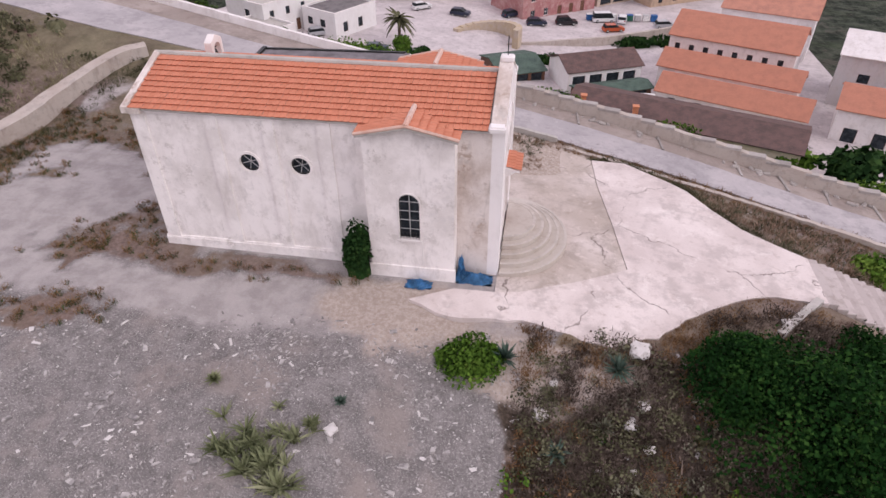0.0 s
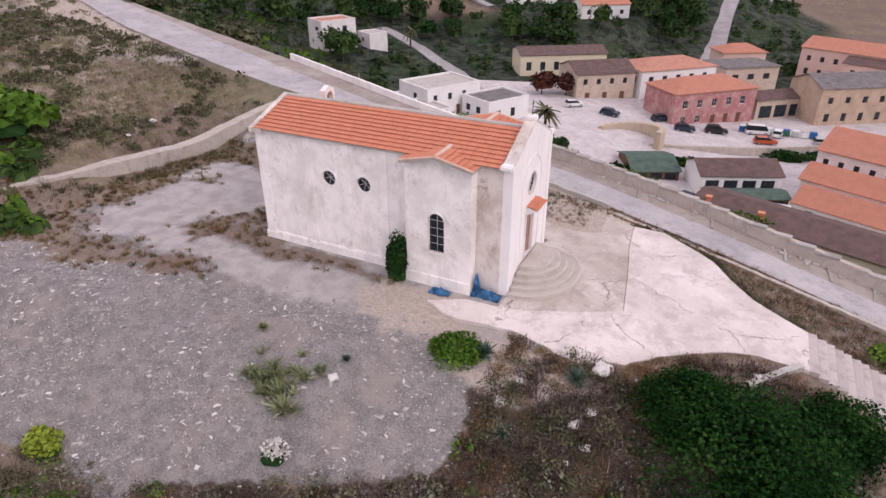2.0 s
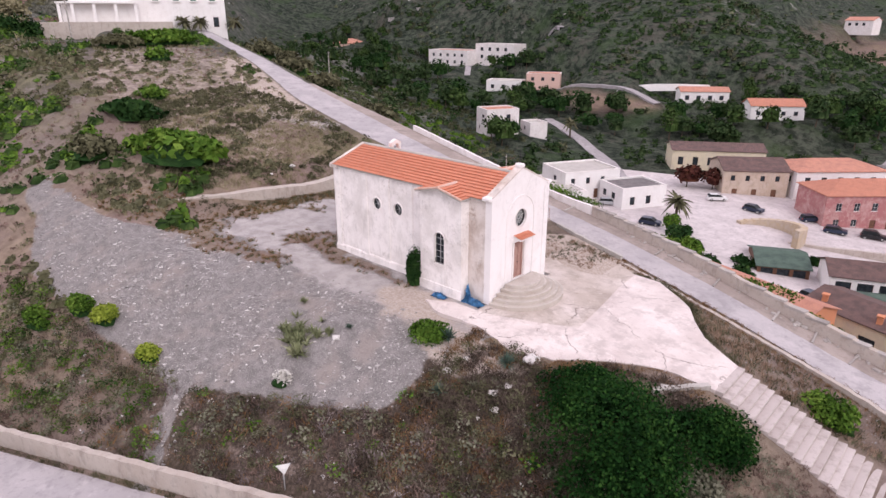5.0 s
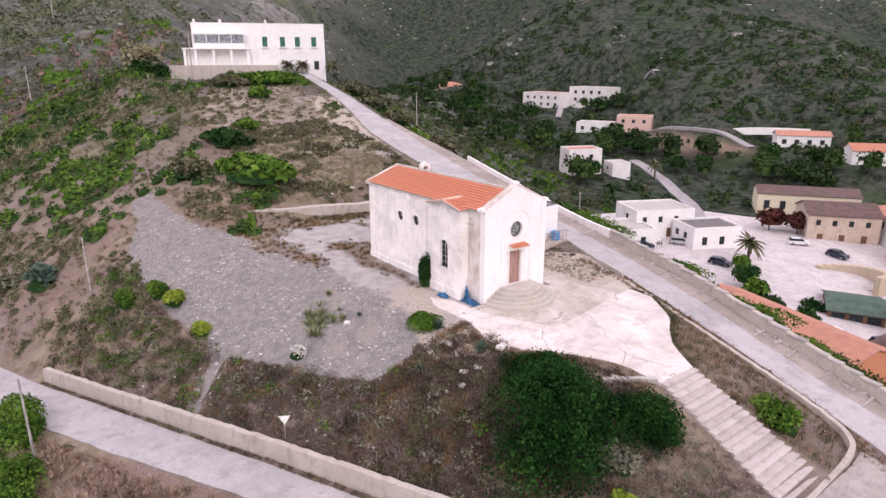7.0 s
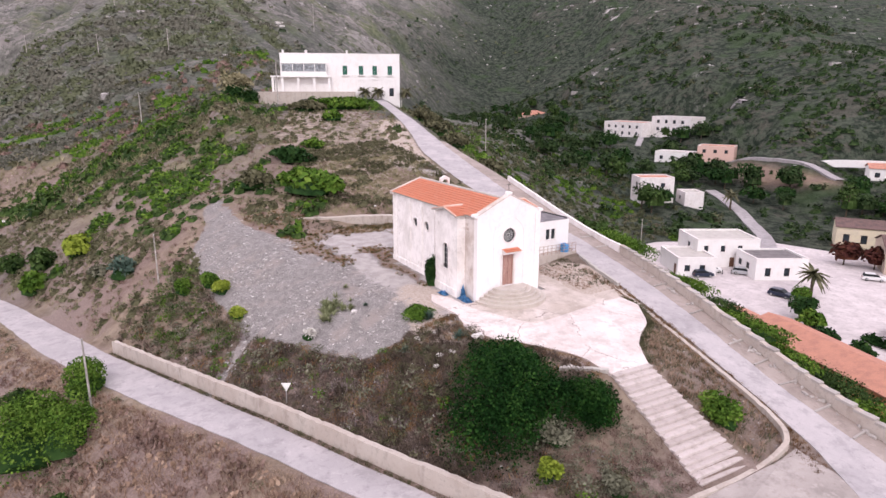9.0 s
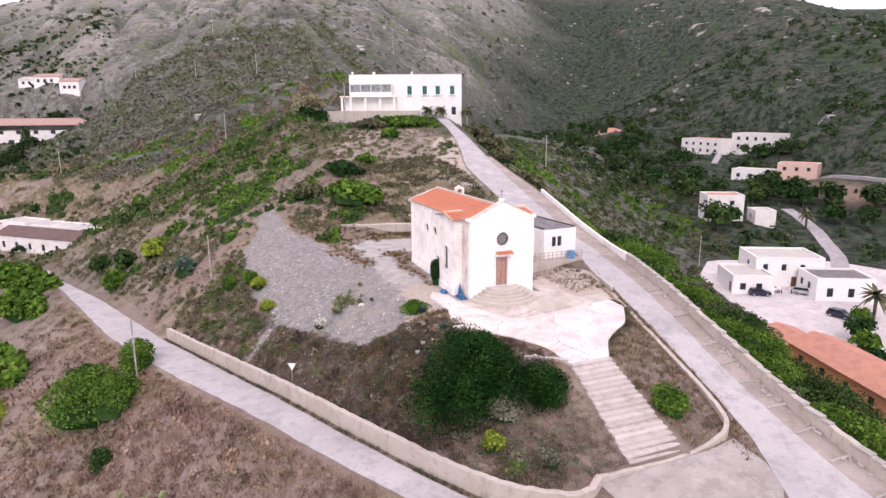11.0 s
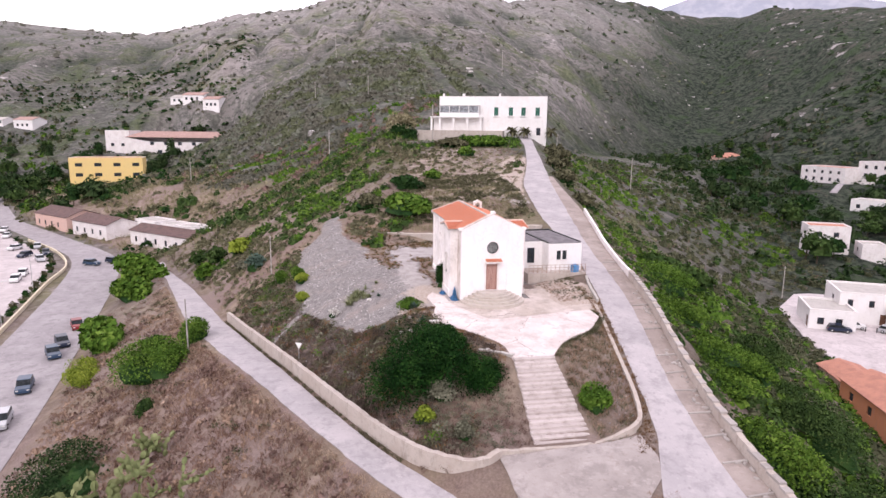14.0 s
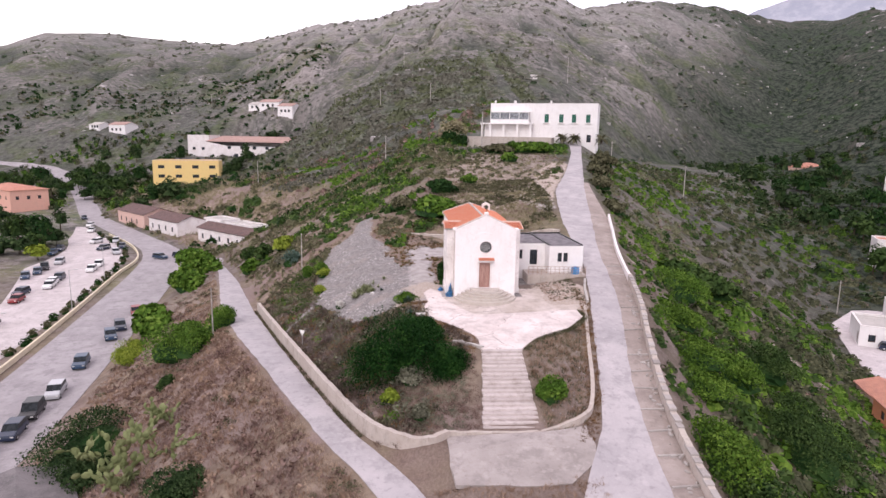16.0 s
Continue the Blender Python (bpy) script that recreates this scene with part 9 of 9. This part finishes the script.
for i, (x, y, rx, ry, rz, mat, lab) in enumerate([
        (-13.4, -31.8, 7.0, 4.8, 3.0, M_LEAF_GREEN, "broad green lentisk bush on the slope"), (-10.0, -29.0, 3.4, 2.6, 2.6, M_LEAF_GREEN, "rounded green lentisk bush on the slope"), (-17.0, -27.6, 4.2, 2.2, 2.0, M_LEAF_GREEN, "dark green bush beside the lane"), (-20.5, -33.0, 2.2, 1.8, 1.6, M_LEAF_MID, "small dark bush on the slope"), (-2.8, -29.4, 2.0, 1.1, 0.8, M_LEAF_MID, "low green bush on the straw slope"),
        (-27.5, -43.6, 6.6, 3.0, 2.0, M_LEAF_LIME, "lime-green bush above the main road"), (-41.0, -45.2, 9.5, 4.0, 2.6, M_LEAF_GREEN, "green bush above the main road"),
        (-84.0, -51.0, 15.0, 4.6, 3.8, M_LEAF_GREEN, "long green thicket above the main road"), (-66.0, -47.6, 9.0, 4.2, 3.2, M_LEAF_GREEN, "rounded green thicket above the main road"), (-59.0, -33.6, 4.4, 2.2, 2.2, M_LEAF_GREEN, "green bush beside the lane"), (-66.0, -32.5, 4.0, 2.4, 2.2, M_LEAF_MID, "dark bush beside the lane"), (-72.0, -36.5, 3.0, 2.0, 2.0, M_LEAF_MID, "dark round bush beside the lane"), (-62.0, -27.5, 5.0, 2.6, 2.0, M_LEAF_LIME, "yellow-green bush above the lane"),
        (-41.5, 0.0, 7.5, 4.4, 2.3, M_LEAF_GREEN, "wide green bush on the hillside"), (-57.0, 2.5, 6.0, 3.2, 1.8, M_LEAF_DARK, "dark green bush on the hillside"), (-50.0, -5.0, 4.6, 3.0, 1.7, M_LEAF_OLIVE, "olive bush on the hillside"),
        (-64.5, 8.5, 3.0, 2.2, 1.5, M_LEAF_GREEN, "round green bush on the hillside"), (-88.0, 20.5, 4.2, 2.6, 1.8, M_LEAF_GREEN, "rounded green bush below the villa"), (-104.0, 28.5, 5.0, 7.5, 2.2, M_LEAF_GREEN, "wide green bush below the villa terrace"), (-103.0, 20.0, 4.0, 5.0, 2.0, M_LEAF_OLIVE, "olive bush below the villa terrace"),
        (-126.0, 11.0, 4.5, 4.5, 4.4, M_LEAF_DARK, "dark thicket at the villa corner"), (-133.0, 10.0, 5.0, 5.5, 6.0, M_REED, "tall pale reeds beside the villa"), (-42.2, -23.0, 2.2, 2.0, 2.3, M_LEAF_BLUE, "blue-green bush above the lane"), (-47.5, -25.5, 1.8, 1.3, 1.2, M_LEAF_SAGE, "grey sage bush above the lane"),
        (-24.5, -16.0, 1.6, 1.2, 1.1, M_LEAF_GREEN, "green shrub beside the gravel bank"), (-21.5, -15.4, 1.5, 1.2, 1.0, M_LEAF_LIME, "yellow-green shrub beside the gravel bank"), (-27.0, -18.2, 1.7, 1.2, 1.1, M_LEAF_GREEN, "green shrub on the bank"), (-15.5, -15.2, 1.3, 0.9, 0.8, M_LEAF_LIME, "lime shrub on the bank"),
        (17.0, -6.2, 0.9, 0.8, 0.9, M_LEAF_LIME, "small lime-green shrub by the wall"), (19.6, -4.0, 1.2, 0.7, 0.7, M_LEAF_SAGE, "grey-green shrub by the wall corner"), (15.4, -4.6, 1.5, 1.2, 0.9, M_LEAF_SAGE, "grey sage clump below the bush"),
        (-2.0, 23.6, 6.5, 2.6, 1.5, M_LEAF_BRIGHT, "bright green thicket below the parapet"), (6.5, 21.6, 7.0, 3.2, 1.3, M_LEAF_BRIGHT, "long bright green thicket below the parapet"), (4.5, 26.2, 6.5, 3.4, 2.0, M_LEAF_BRIGHT, "bright green thicket on the steep flank"), (11.5, 20.2, 5.0, 2.6, 1.2, M_LEAF_BRIGHT, "low bright thicket below the parapet"),
        (22.5, 16.6, 6.5, 3.0, 2.2, M_LEAF_BRIGHT, "bright thicket on the flank below the road"), (27.5, 17.0, 6.0, 3.6, 2.4, M_LEAF_MID, "dense green thicket below the road"), (12.5, 28.6, 7.0, 4.0, 2.8, M_LEAF_MID, "dark green thicket lower on the flank"), (6.0, 34.0, 8.0, 4.0, 3.0, M_LEAF_MID, "dark thicket lower on the flank"), (22.0, 27.0, 6.0, 4.0, 2.8, M_LEAF_MID, "dark thicket deep on the flank"),
        (-16.0, 30.0, 8.0, 4.0, 2.6, M_LEAF_GREEN, "green thicket on the steep flank"), (-6.0, 36.0, 7.0, 4.0, 2.8, M_LEAF_MID, "dark thicket on the steep flank"), (-24.0, 33.5, 6.0, 3.0, 2.2, M_LEAF_MID, "dark green thicket on the flank"), (-30.0, 42.0, 7.0, 4.0, 2.8, M_LEAF_MID, "dark maquis thicket on the flank"),
        (-62.0, 34.0, 5.0, 3.0, 2.4, M_LEAF_OLIVE, "olive bush beside the upper road"), (-76.0, 38.0, 6.0, 3.5, 3.0, M_LEAF_OLIVE, "bush beside the upper road"), (-98.0, 46.0, 6.0, 4.0, 3.4, M_LEAF_OLIVE, "tall scrub beside the villa drive"), (-45.0, 31.5, 3.6, 2.4, 2.2, M_LEAF_OLIVE, "olive bush at the end of the parapet"),
        (18.0, 106.0, 4.5, 2.6, 1.6, M_LEAF_DARK, "dark planting beside the harbour wall"), (24.0, 108.0, 4.5, 2.6, 1.6, M_LEAF_DARK, "dark shrubs beside the warehouse"), (-8.7, 82.5, 3.0, 1.8, 1.5, M_LEAF_DARK, "dark shrub beside the dining hall"), (1.0, 92.0, 4.0, 1.4, 1.6, M_LEAF_DARK, "dark hedge behind the restaurant"),
        (34.0, -12.0, 4.0, 3.0, 2.2, M_LEAF_OLIVE, "bushy shrub at the lane's lower edge"), (6.5, -33.0, 8.0, 4.6, 3.2, M_LEAF_WOOD, "dark green tangle above the small house"), (20.6, -20.6, 4.2, 2.4, 1.5, M_LEAF_WOOD, "dark green tangle beside the prickly pears"), (12.0, -31.0, 3.4, 2.4, 2.0, M_LEAF_WOOD, "dark green tangle among the prickly pears")]):
    size = max(rx, ry)
    near_by = math.hypot(x - 20, y + 8) < 60
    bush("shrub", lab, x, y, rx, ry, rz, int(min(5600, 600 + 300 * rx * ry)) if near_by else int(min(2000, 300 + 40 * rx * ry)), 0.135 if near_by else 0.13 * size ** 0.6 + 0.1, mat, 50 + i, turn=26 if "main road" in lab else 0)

# agaves on the gravel bank and rosettes among the scrub
def rosette(bm, o, n, length, width, rng, up=(0.35, 1.35)):
    """Pointed, folded blades rising from one root."""
    for j in range(n):
        a, e, l = rng.uniform(0, 6.28), rng.uniform(*up), length * rng.uniform(0.6, 1.15)
        d = Vector((math.cos(a) * math.cos(e), math.sin(a) * math.cos(e), math.sin(e)))
        side = Vector((-math.sin(a), math.cos(a), 0)) * width
        keel = Vector((0, 0, -width * 0.5))
        b0, b1 = bm.verts.new(o - side * 0.7), bm.verts.new(o + side * 0.7)
        m0, mk, m1 = bm.verts.new(o + d * l * 0.5 - side), bm.verts.new(o + d * l * 0.5 + keel), bm.verts.new(o + d * l * 0.5 + side)
        t = bm.verts.new(o + d * l - Vector((0, 0, 0.12 * l)))
        bm.faces.new((b0, mk, m0)), bm.faces.new((b0, b1, mk)), bm.faces.new((b1, m1, mk)), bm.faces.new((m0, mk, t)), bm.faces.new((mk, m1, t))


ag = root("agave_clump", "spiky yellow-green agave clump on the gravel", "plant", pose(-7.3, -9.4, float(ground(-7.3, -9.4))))
rr = random.Random(8)
bm = bmesh.new()
for i in range(44):
    cx, cy = rr.gauss(0, 0.85), rr.gauss(0.1, 0.6)
    rosette(bm, Vector((cx, cy, float(ground(-7.3 + cx, -9.4 + cy)) - float(ground(-7.3, -9.4)))), 15, rr.uniform(0.4, 0.85), 0.04, rr)
for cx, cy, l in ((1.1, -0.85, 1.15), (0.55, -0.35, 0.9), (-0.2, -0.6, 0.85)):
    rosette(bm, Vector((cx, cy, float(ground(-7.3 + cx, -9.4 + cy)) - float(ground(-7.3, -9.4)))), 34, l, 0.065, rr, (0.15, 1.3))
tagged(part("leaves", bm, M_AGAVE, ag), kind="stuff")
for x, y, l, mat, lab in ((4.9, -4.5, 0.75, M_LEAF_BLUE, "blue-green spiky plant among the dead scrub"), (4.4, -6.6, 0.55, M_LEAF_SAGE, "small grey-green spiky plant on the bank"), (2.8, -7.6, 0.6, M_LEAF_BLUE, "small blue-green spiky plant on the bank"),
                          (0.75, -4.6, 0.8, M_LEAF_BLUE, "blue-green spiky plant beside the terrace bush"), (-9.6, -7.2, 0.4, M_AGAVE, "young yellow-green agave in the gravel"), (-5.6, -8.3, 0.45, M_AGAVE, "young agave beside the clump"), (-4.8, -7.4, 0.35, M_LEAF_BLUE, "small blue-green plant in the gravel")):
    ob = root("spiky_plant", lab, "plant", pose(x, y, float(ground(x, y))))
    bm = bmesh.new()
    rosette(bm, Vector((0, 0, 0.1)), 60, l, 0.045, rr, (0.1, 1.45))
    tagged(part("leaves", bm, mat, ob), kind="stuff")


def prickly_pads(ob, seed):
    """Flat oval pads growing one from another, each a part of its own."""
    rng = random.Random(seed)
    tips = [(Vector((0, 0, 0)), Vector((0, 0, 1)))]
    for i in range(46):
        base, d = tips[int(len(tips) * rng.random() ** 0.7)]
        w = (d + Vector((rng.gauss(0, 0.55), rng.gauss(0, 0.55), rng.uniform(-0.1, 0.5)))).normalized()
        side_ = w.cross(Vector((rng.gauss(0, 1), rng.gauss(0, 1), 0.2))).normalized()
        flat = side_.cross(w)
        l = rng.uniform(0.30, 0.46)
        bm = bmesh.new()
        ring = [bm.verts.new(base + w * l * (0.5 - 0.5 * math.cos(a)) + side_ * l * 0.36 * math.sin(a)) for a in [math.pi * 2 * j / 8 for j in range(8)]]
        for sgn in (-1, 1):
            c = bm.verts.new(base + w * l * 0.5 + flat * 0.05 * sgn)
            for j in range(8):
                bm.faces.new((ring[j], ring[(j + 1) % 8], c))
        part("pad", bm, M_PEAR, ob)
        tips.append((base + w * l * 0.95, w))


M_PEAR = foliage("prickly_pear_pads", [(0.095, 0.120, 0.050), (0.185, 0.215, 0.095), (0.300, 0.320, 0.165)])
for i, (x, y, size) in enumerate(((10.6, -29.6, 2.0), (12.4, -27.6, 1.7), (9.2, -27.4, 1.6), (13.6, -25.4, 1.5), (14.8, -28.4, 1.9), (8.0, -25.2, 1.3), (15.6, -22.6, 1.2), (17.4, -25.4, 1.6))):
    ob = root("prickly_pear", "yellow-green prickly pear with flat pads on the slope", "cactus", pose(x, y, float(ground(x, y)) - 0.1, 0, 0, i * 57) @ Matrix.Scale(size, 4), "prickly pears on the slope")
    prickly_pads(ob, 500 + i)

GROVES = [(-104, 170, 14, 24, 12), (-90, 126, 4, 7, 5), (-58, 183, 6, 12, 6), (-22, 205, 16, 18, 16), (-52, 176, 9, 16, 8), (-38, 214, 9, 22, 8), (-118, 168, 6, 12, 8), (-250, 214, 12, 46, 12), (-165, 205, 6, 18, 12), (-150, 150, 12, 26, 14), (-200, 178, 12, 30, 14), (-300, 240, 8, 30, 20), (-215, 160, 8, 30, 14),
          (-262, -158, 13, 20, 10), (-232, -140, 9, 12, 8), (-296, -178, 10, 20, 10), (-300, -92, 5, 12, 5), (-250, -196, 9, 24, 8), (-124, -110, 8, 9, 5), (-268, -140, 6, 12, 5), (-212, -156, 6, 14, 4), (-140, -122, 7, 20, 4), (-315, -165, 7, 30, 26), (-285, -96, 5, 8, 5), (-300, -206, 6, 22, 10), (-196, -100, 6, 12, 5), (-160, -146, 6, 10, 5), (-360, -92, 6, 14, 12), (-300, -135, 5, 18, 6)]
gr = random.Random(77)
for gx, gy, count, sx, sy in GROVES:
    for i in range(count):
        x, y = gx + gr.uniform(-sx, sx), gy + gr.uniform(-sy, sy)
        if not off_lane(np.array([x]), np.array([y]), 6.0)[0]:
            continue
        tree("rounded evergreen tree on the valley floor", x, y, gr.uniform(4.5, 9), gr.uniform(3.2, 5.5), gr.choice((M_LEAF_DARK, M_LEAF_WOOD, M_LEAF_WOOD, M_LEAF_MID)), gr.randrange(10 ** 6), n=200)
tree("dark red-leaved tree before the stone house", -36, 122, 5.5, 4.2, foliage("dark_red_leaves", [(0.03, 0.012, 0.012), (0.07, 0.025, 0.02), (0.12, 0.05, 0.03)]), 300, n=500)
tree("dark red-leaved tree beside the stone house", -30.5, 124, 5.0, 3.4, bpy.data.materials["dark_red_leaves"], 301, n=400)
for i, (x, y, h, r) in enumerate([(-24, 86, 4.2, 2.2), (-20, 80, 4.5, 3.0), (-16, 76.5, 4.0, 2.8), (-12, 73, 3.5, 2.6), (33, 58, 5, 4), (40, 54, 6, 5), (27, 57, 3.5, 2.5), (-6, 72.5, 3.5, 2.6)]):
    tree("leafy green tree at the edge of the square", x, y, h, r, M_LEAF_DARK if i % 2 else M_LEAF_GREEN, 320 + i, n=420)
palm("tall palm tree in the village square", -25.8, 92.5, 5.0, 3.2, 1)
palm("palm tree among the valley trees", -88, 152, 5, 3, 2)
palm("palm tree beside the roundabout", -217, -152, 6, 3.5, 3)
for i, (u, v) in enumerate([(21.5, -2.2), (25.0, -2.0), (32.5, -1.5)]):
    q = pose(-129.2, 21.6, 0, 0, 0, VA) @ Vector((u, v, 0))
    palm("small palm tree before the villa", q.x, q.y, 1.6, 2.2, 10 + i, VZ - 0.2)
tree("yellow flowering tree beside the car park", -109, -100, 4, 3.5, M_LEAF_LIME, 340, n=400)
for i in range(26):
    x = -150 + i * 4.6
    y = float(main_road_edge(x)) - 15.6 - (0.6 if i % 2 else 0)
    bush("hedge_shrub", "clipped shrub along the road wall", x, y, 1.4, 1.0, 1.2, 160, 0.22, M_LEAF_OLIVE if i % 3 else M_LEAF_DARK, 400 + i)


# ---------------------------------------------------------------- loose stones
def stone_proto(rng):
    V = rng.normal(size=(8, 3))
    V = np.array([[sx, sy, sz] for sz in (-0.5, 0.5) for sx, sy in ((-1, -0.6), (1, -0.5), (0.8, 0.6), (-0.9, 0.5))]) * (0.75 + 0.5 * rng.random((8, 3)))
    F = np.array([(3, 2, 1, 0), (4, 5, 6, 7), (0, 1, 5, 4), (1, 2, 6, 5), (2, 3, 7, 6), (3, 0, 4, 7)])
    return V[F].reshape(-1, 3)


k = Mat("pale_rubble", 0.9)
i = k.island()
c = k.mix(k.ramp(k.noise(3.0, 2), 0.35, 0.65), (0.20, 0.188, 0.182), (0.46, 0.432, 0.418))
c = k.mix(k.ramp(i, 0.84, 0.9), c, (0.62, 0.59, 0.57))
M_RUBBLE = k.shade(c, k.noise(20, 4), 0.3, 0.01)
P_STONE = [stone_proto(rs) * 0.5 for _ in range(10)]
P_CHIP = [stone_proto(rs) * np.array((0.6, 0.26, 0.3)) for _ in range(6)] + P_STONE[:4]


def gravel_at(x, y):
    return cover[np.clip(np.searchsorted(GX, x) - 1, 0, nx - 1), np.clip(np.searchsorted(GY, y) - 1, 0, ny - 1), 0]


x, y, r = field(60, 46000, -50, 3, -21, -3.5, lambda x, y: (gravel_at(x, y) > 0.5) * np.clip(noise_at(x, y, 2.5, 80) * 2.4 - 0.75, 0.06, 1) * np.clip((-3.0 - y) / 2.5, 0, 1))
spread("rubble", "pale broken stones over the gravel bank", M_RUBBLE, P_CHIP, x, y, 0.055 + 0.075 * r ** 2 + 0.25 * r ** 14, 61, 0.1, "stones")
x, y, r = field(62, 4200, -30, 22, -20, 0, lambda x, y: free_land(x, y) * (y > low_road_right(x) + 0.7) * 0.5)
spread("rubble", "pale stones among the dry scrub", M_RUBBLE, P_STONE, x, y, 0.05 + 0.22 * r ** 3, 63, 0.1, "stones")
x, y, r = field(64, 2600, 12, 23, 4, 10, lambda x, y: ((y > 4.4) & (y < right_road_in(x) - 0.6) & (x < 21.6)) * 0.14)
spread("rubble", "stones on the planted bank beside the stairs", M_RUBBLE, P_STONE, x, y, 0.04 + 0.16 * r ** 3, 65, 0.1, "stones")
x, y, r = field(66, 5000, -700, -120, -300, 500, lambda x, y: (ground(x, y) > 12) * (noise_at(x, y, 20.0, 83) > 0.63) * (np.hypot(x + 20, y - 20) > 180))
spread("rock_outcrop", "pale rock outcrops on the mountainside", M_RUBBLE, P_STONE, x, y, 1.0 + 4.0 * r ** 3, 67, 0.1, "rocks")
for i, (x, y, s) in enumerate([(5.8, -5.6, 0.3), (5.3, -6.3, 0.3), (6.0, -6.9, 0.28), (5.75, -3.5, 0.55), (2.2, -6.3, 0.35), (2.6, -5.2, 0.22), (-4.9, -8.3, 0.33), (11.9, -0.45, 0.3), (-33.4, 6.0, 0.25), (-34.0, 9.0, 0.4)]):
    bm = bmesh.new()
    bmesh.ops.create_icosphere(bm, subdivisions=2, radius=s)
    for v in bm.verts:
        v.co *= 0.75 + 0.5 * noise.noise(v.co * 2.5 / s + Vector((i * 7.1, 0, 0)))
        v.co.z *= 0.6
    ob = link_mesh("boulder", bm, M_RUBBLE)
    ob.matrix_basis = pose(x, y, float(ground(x, y)) + s * 0.2, 0, 0, i * 50)
    tagged(ob, "pale angular boulder lying on the ground", "boulder")
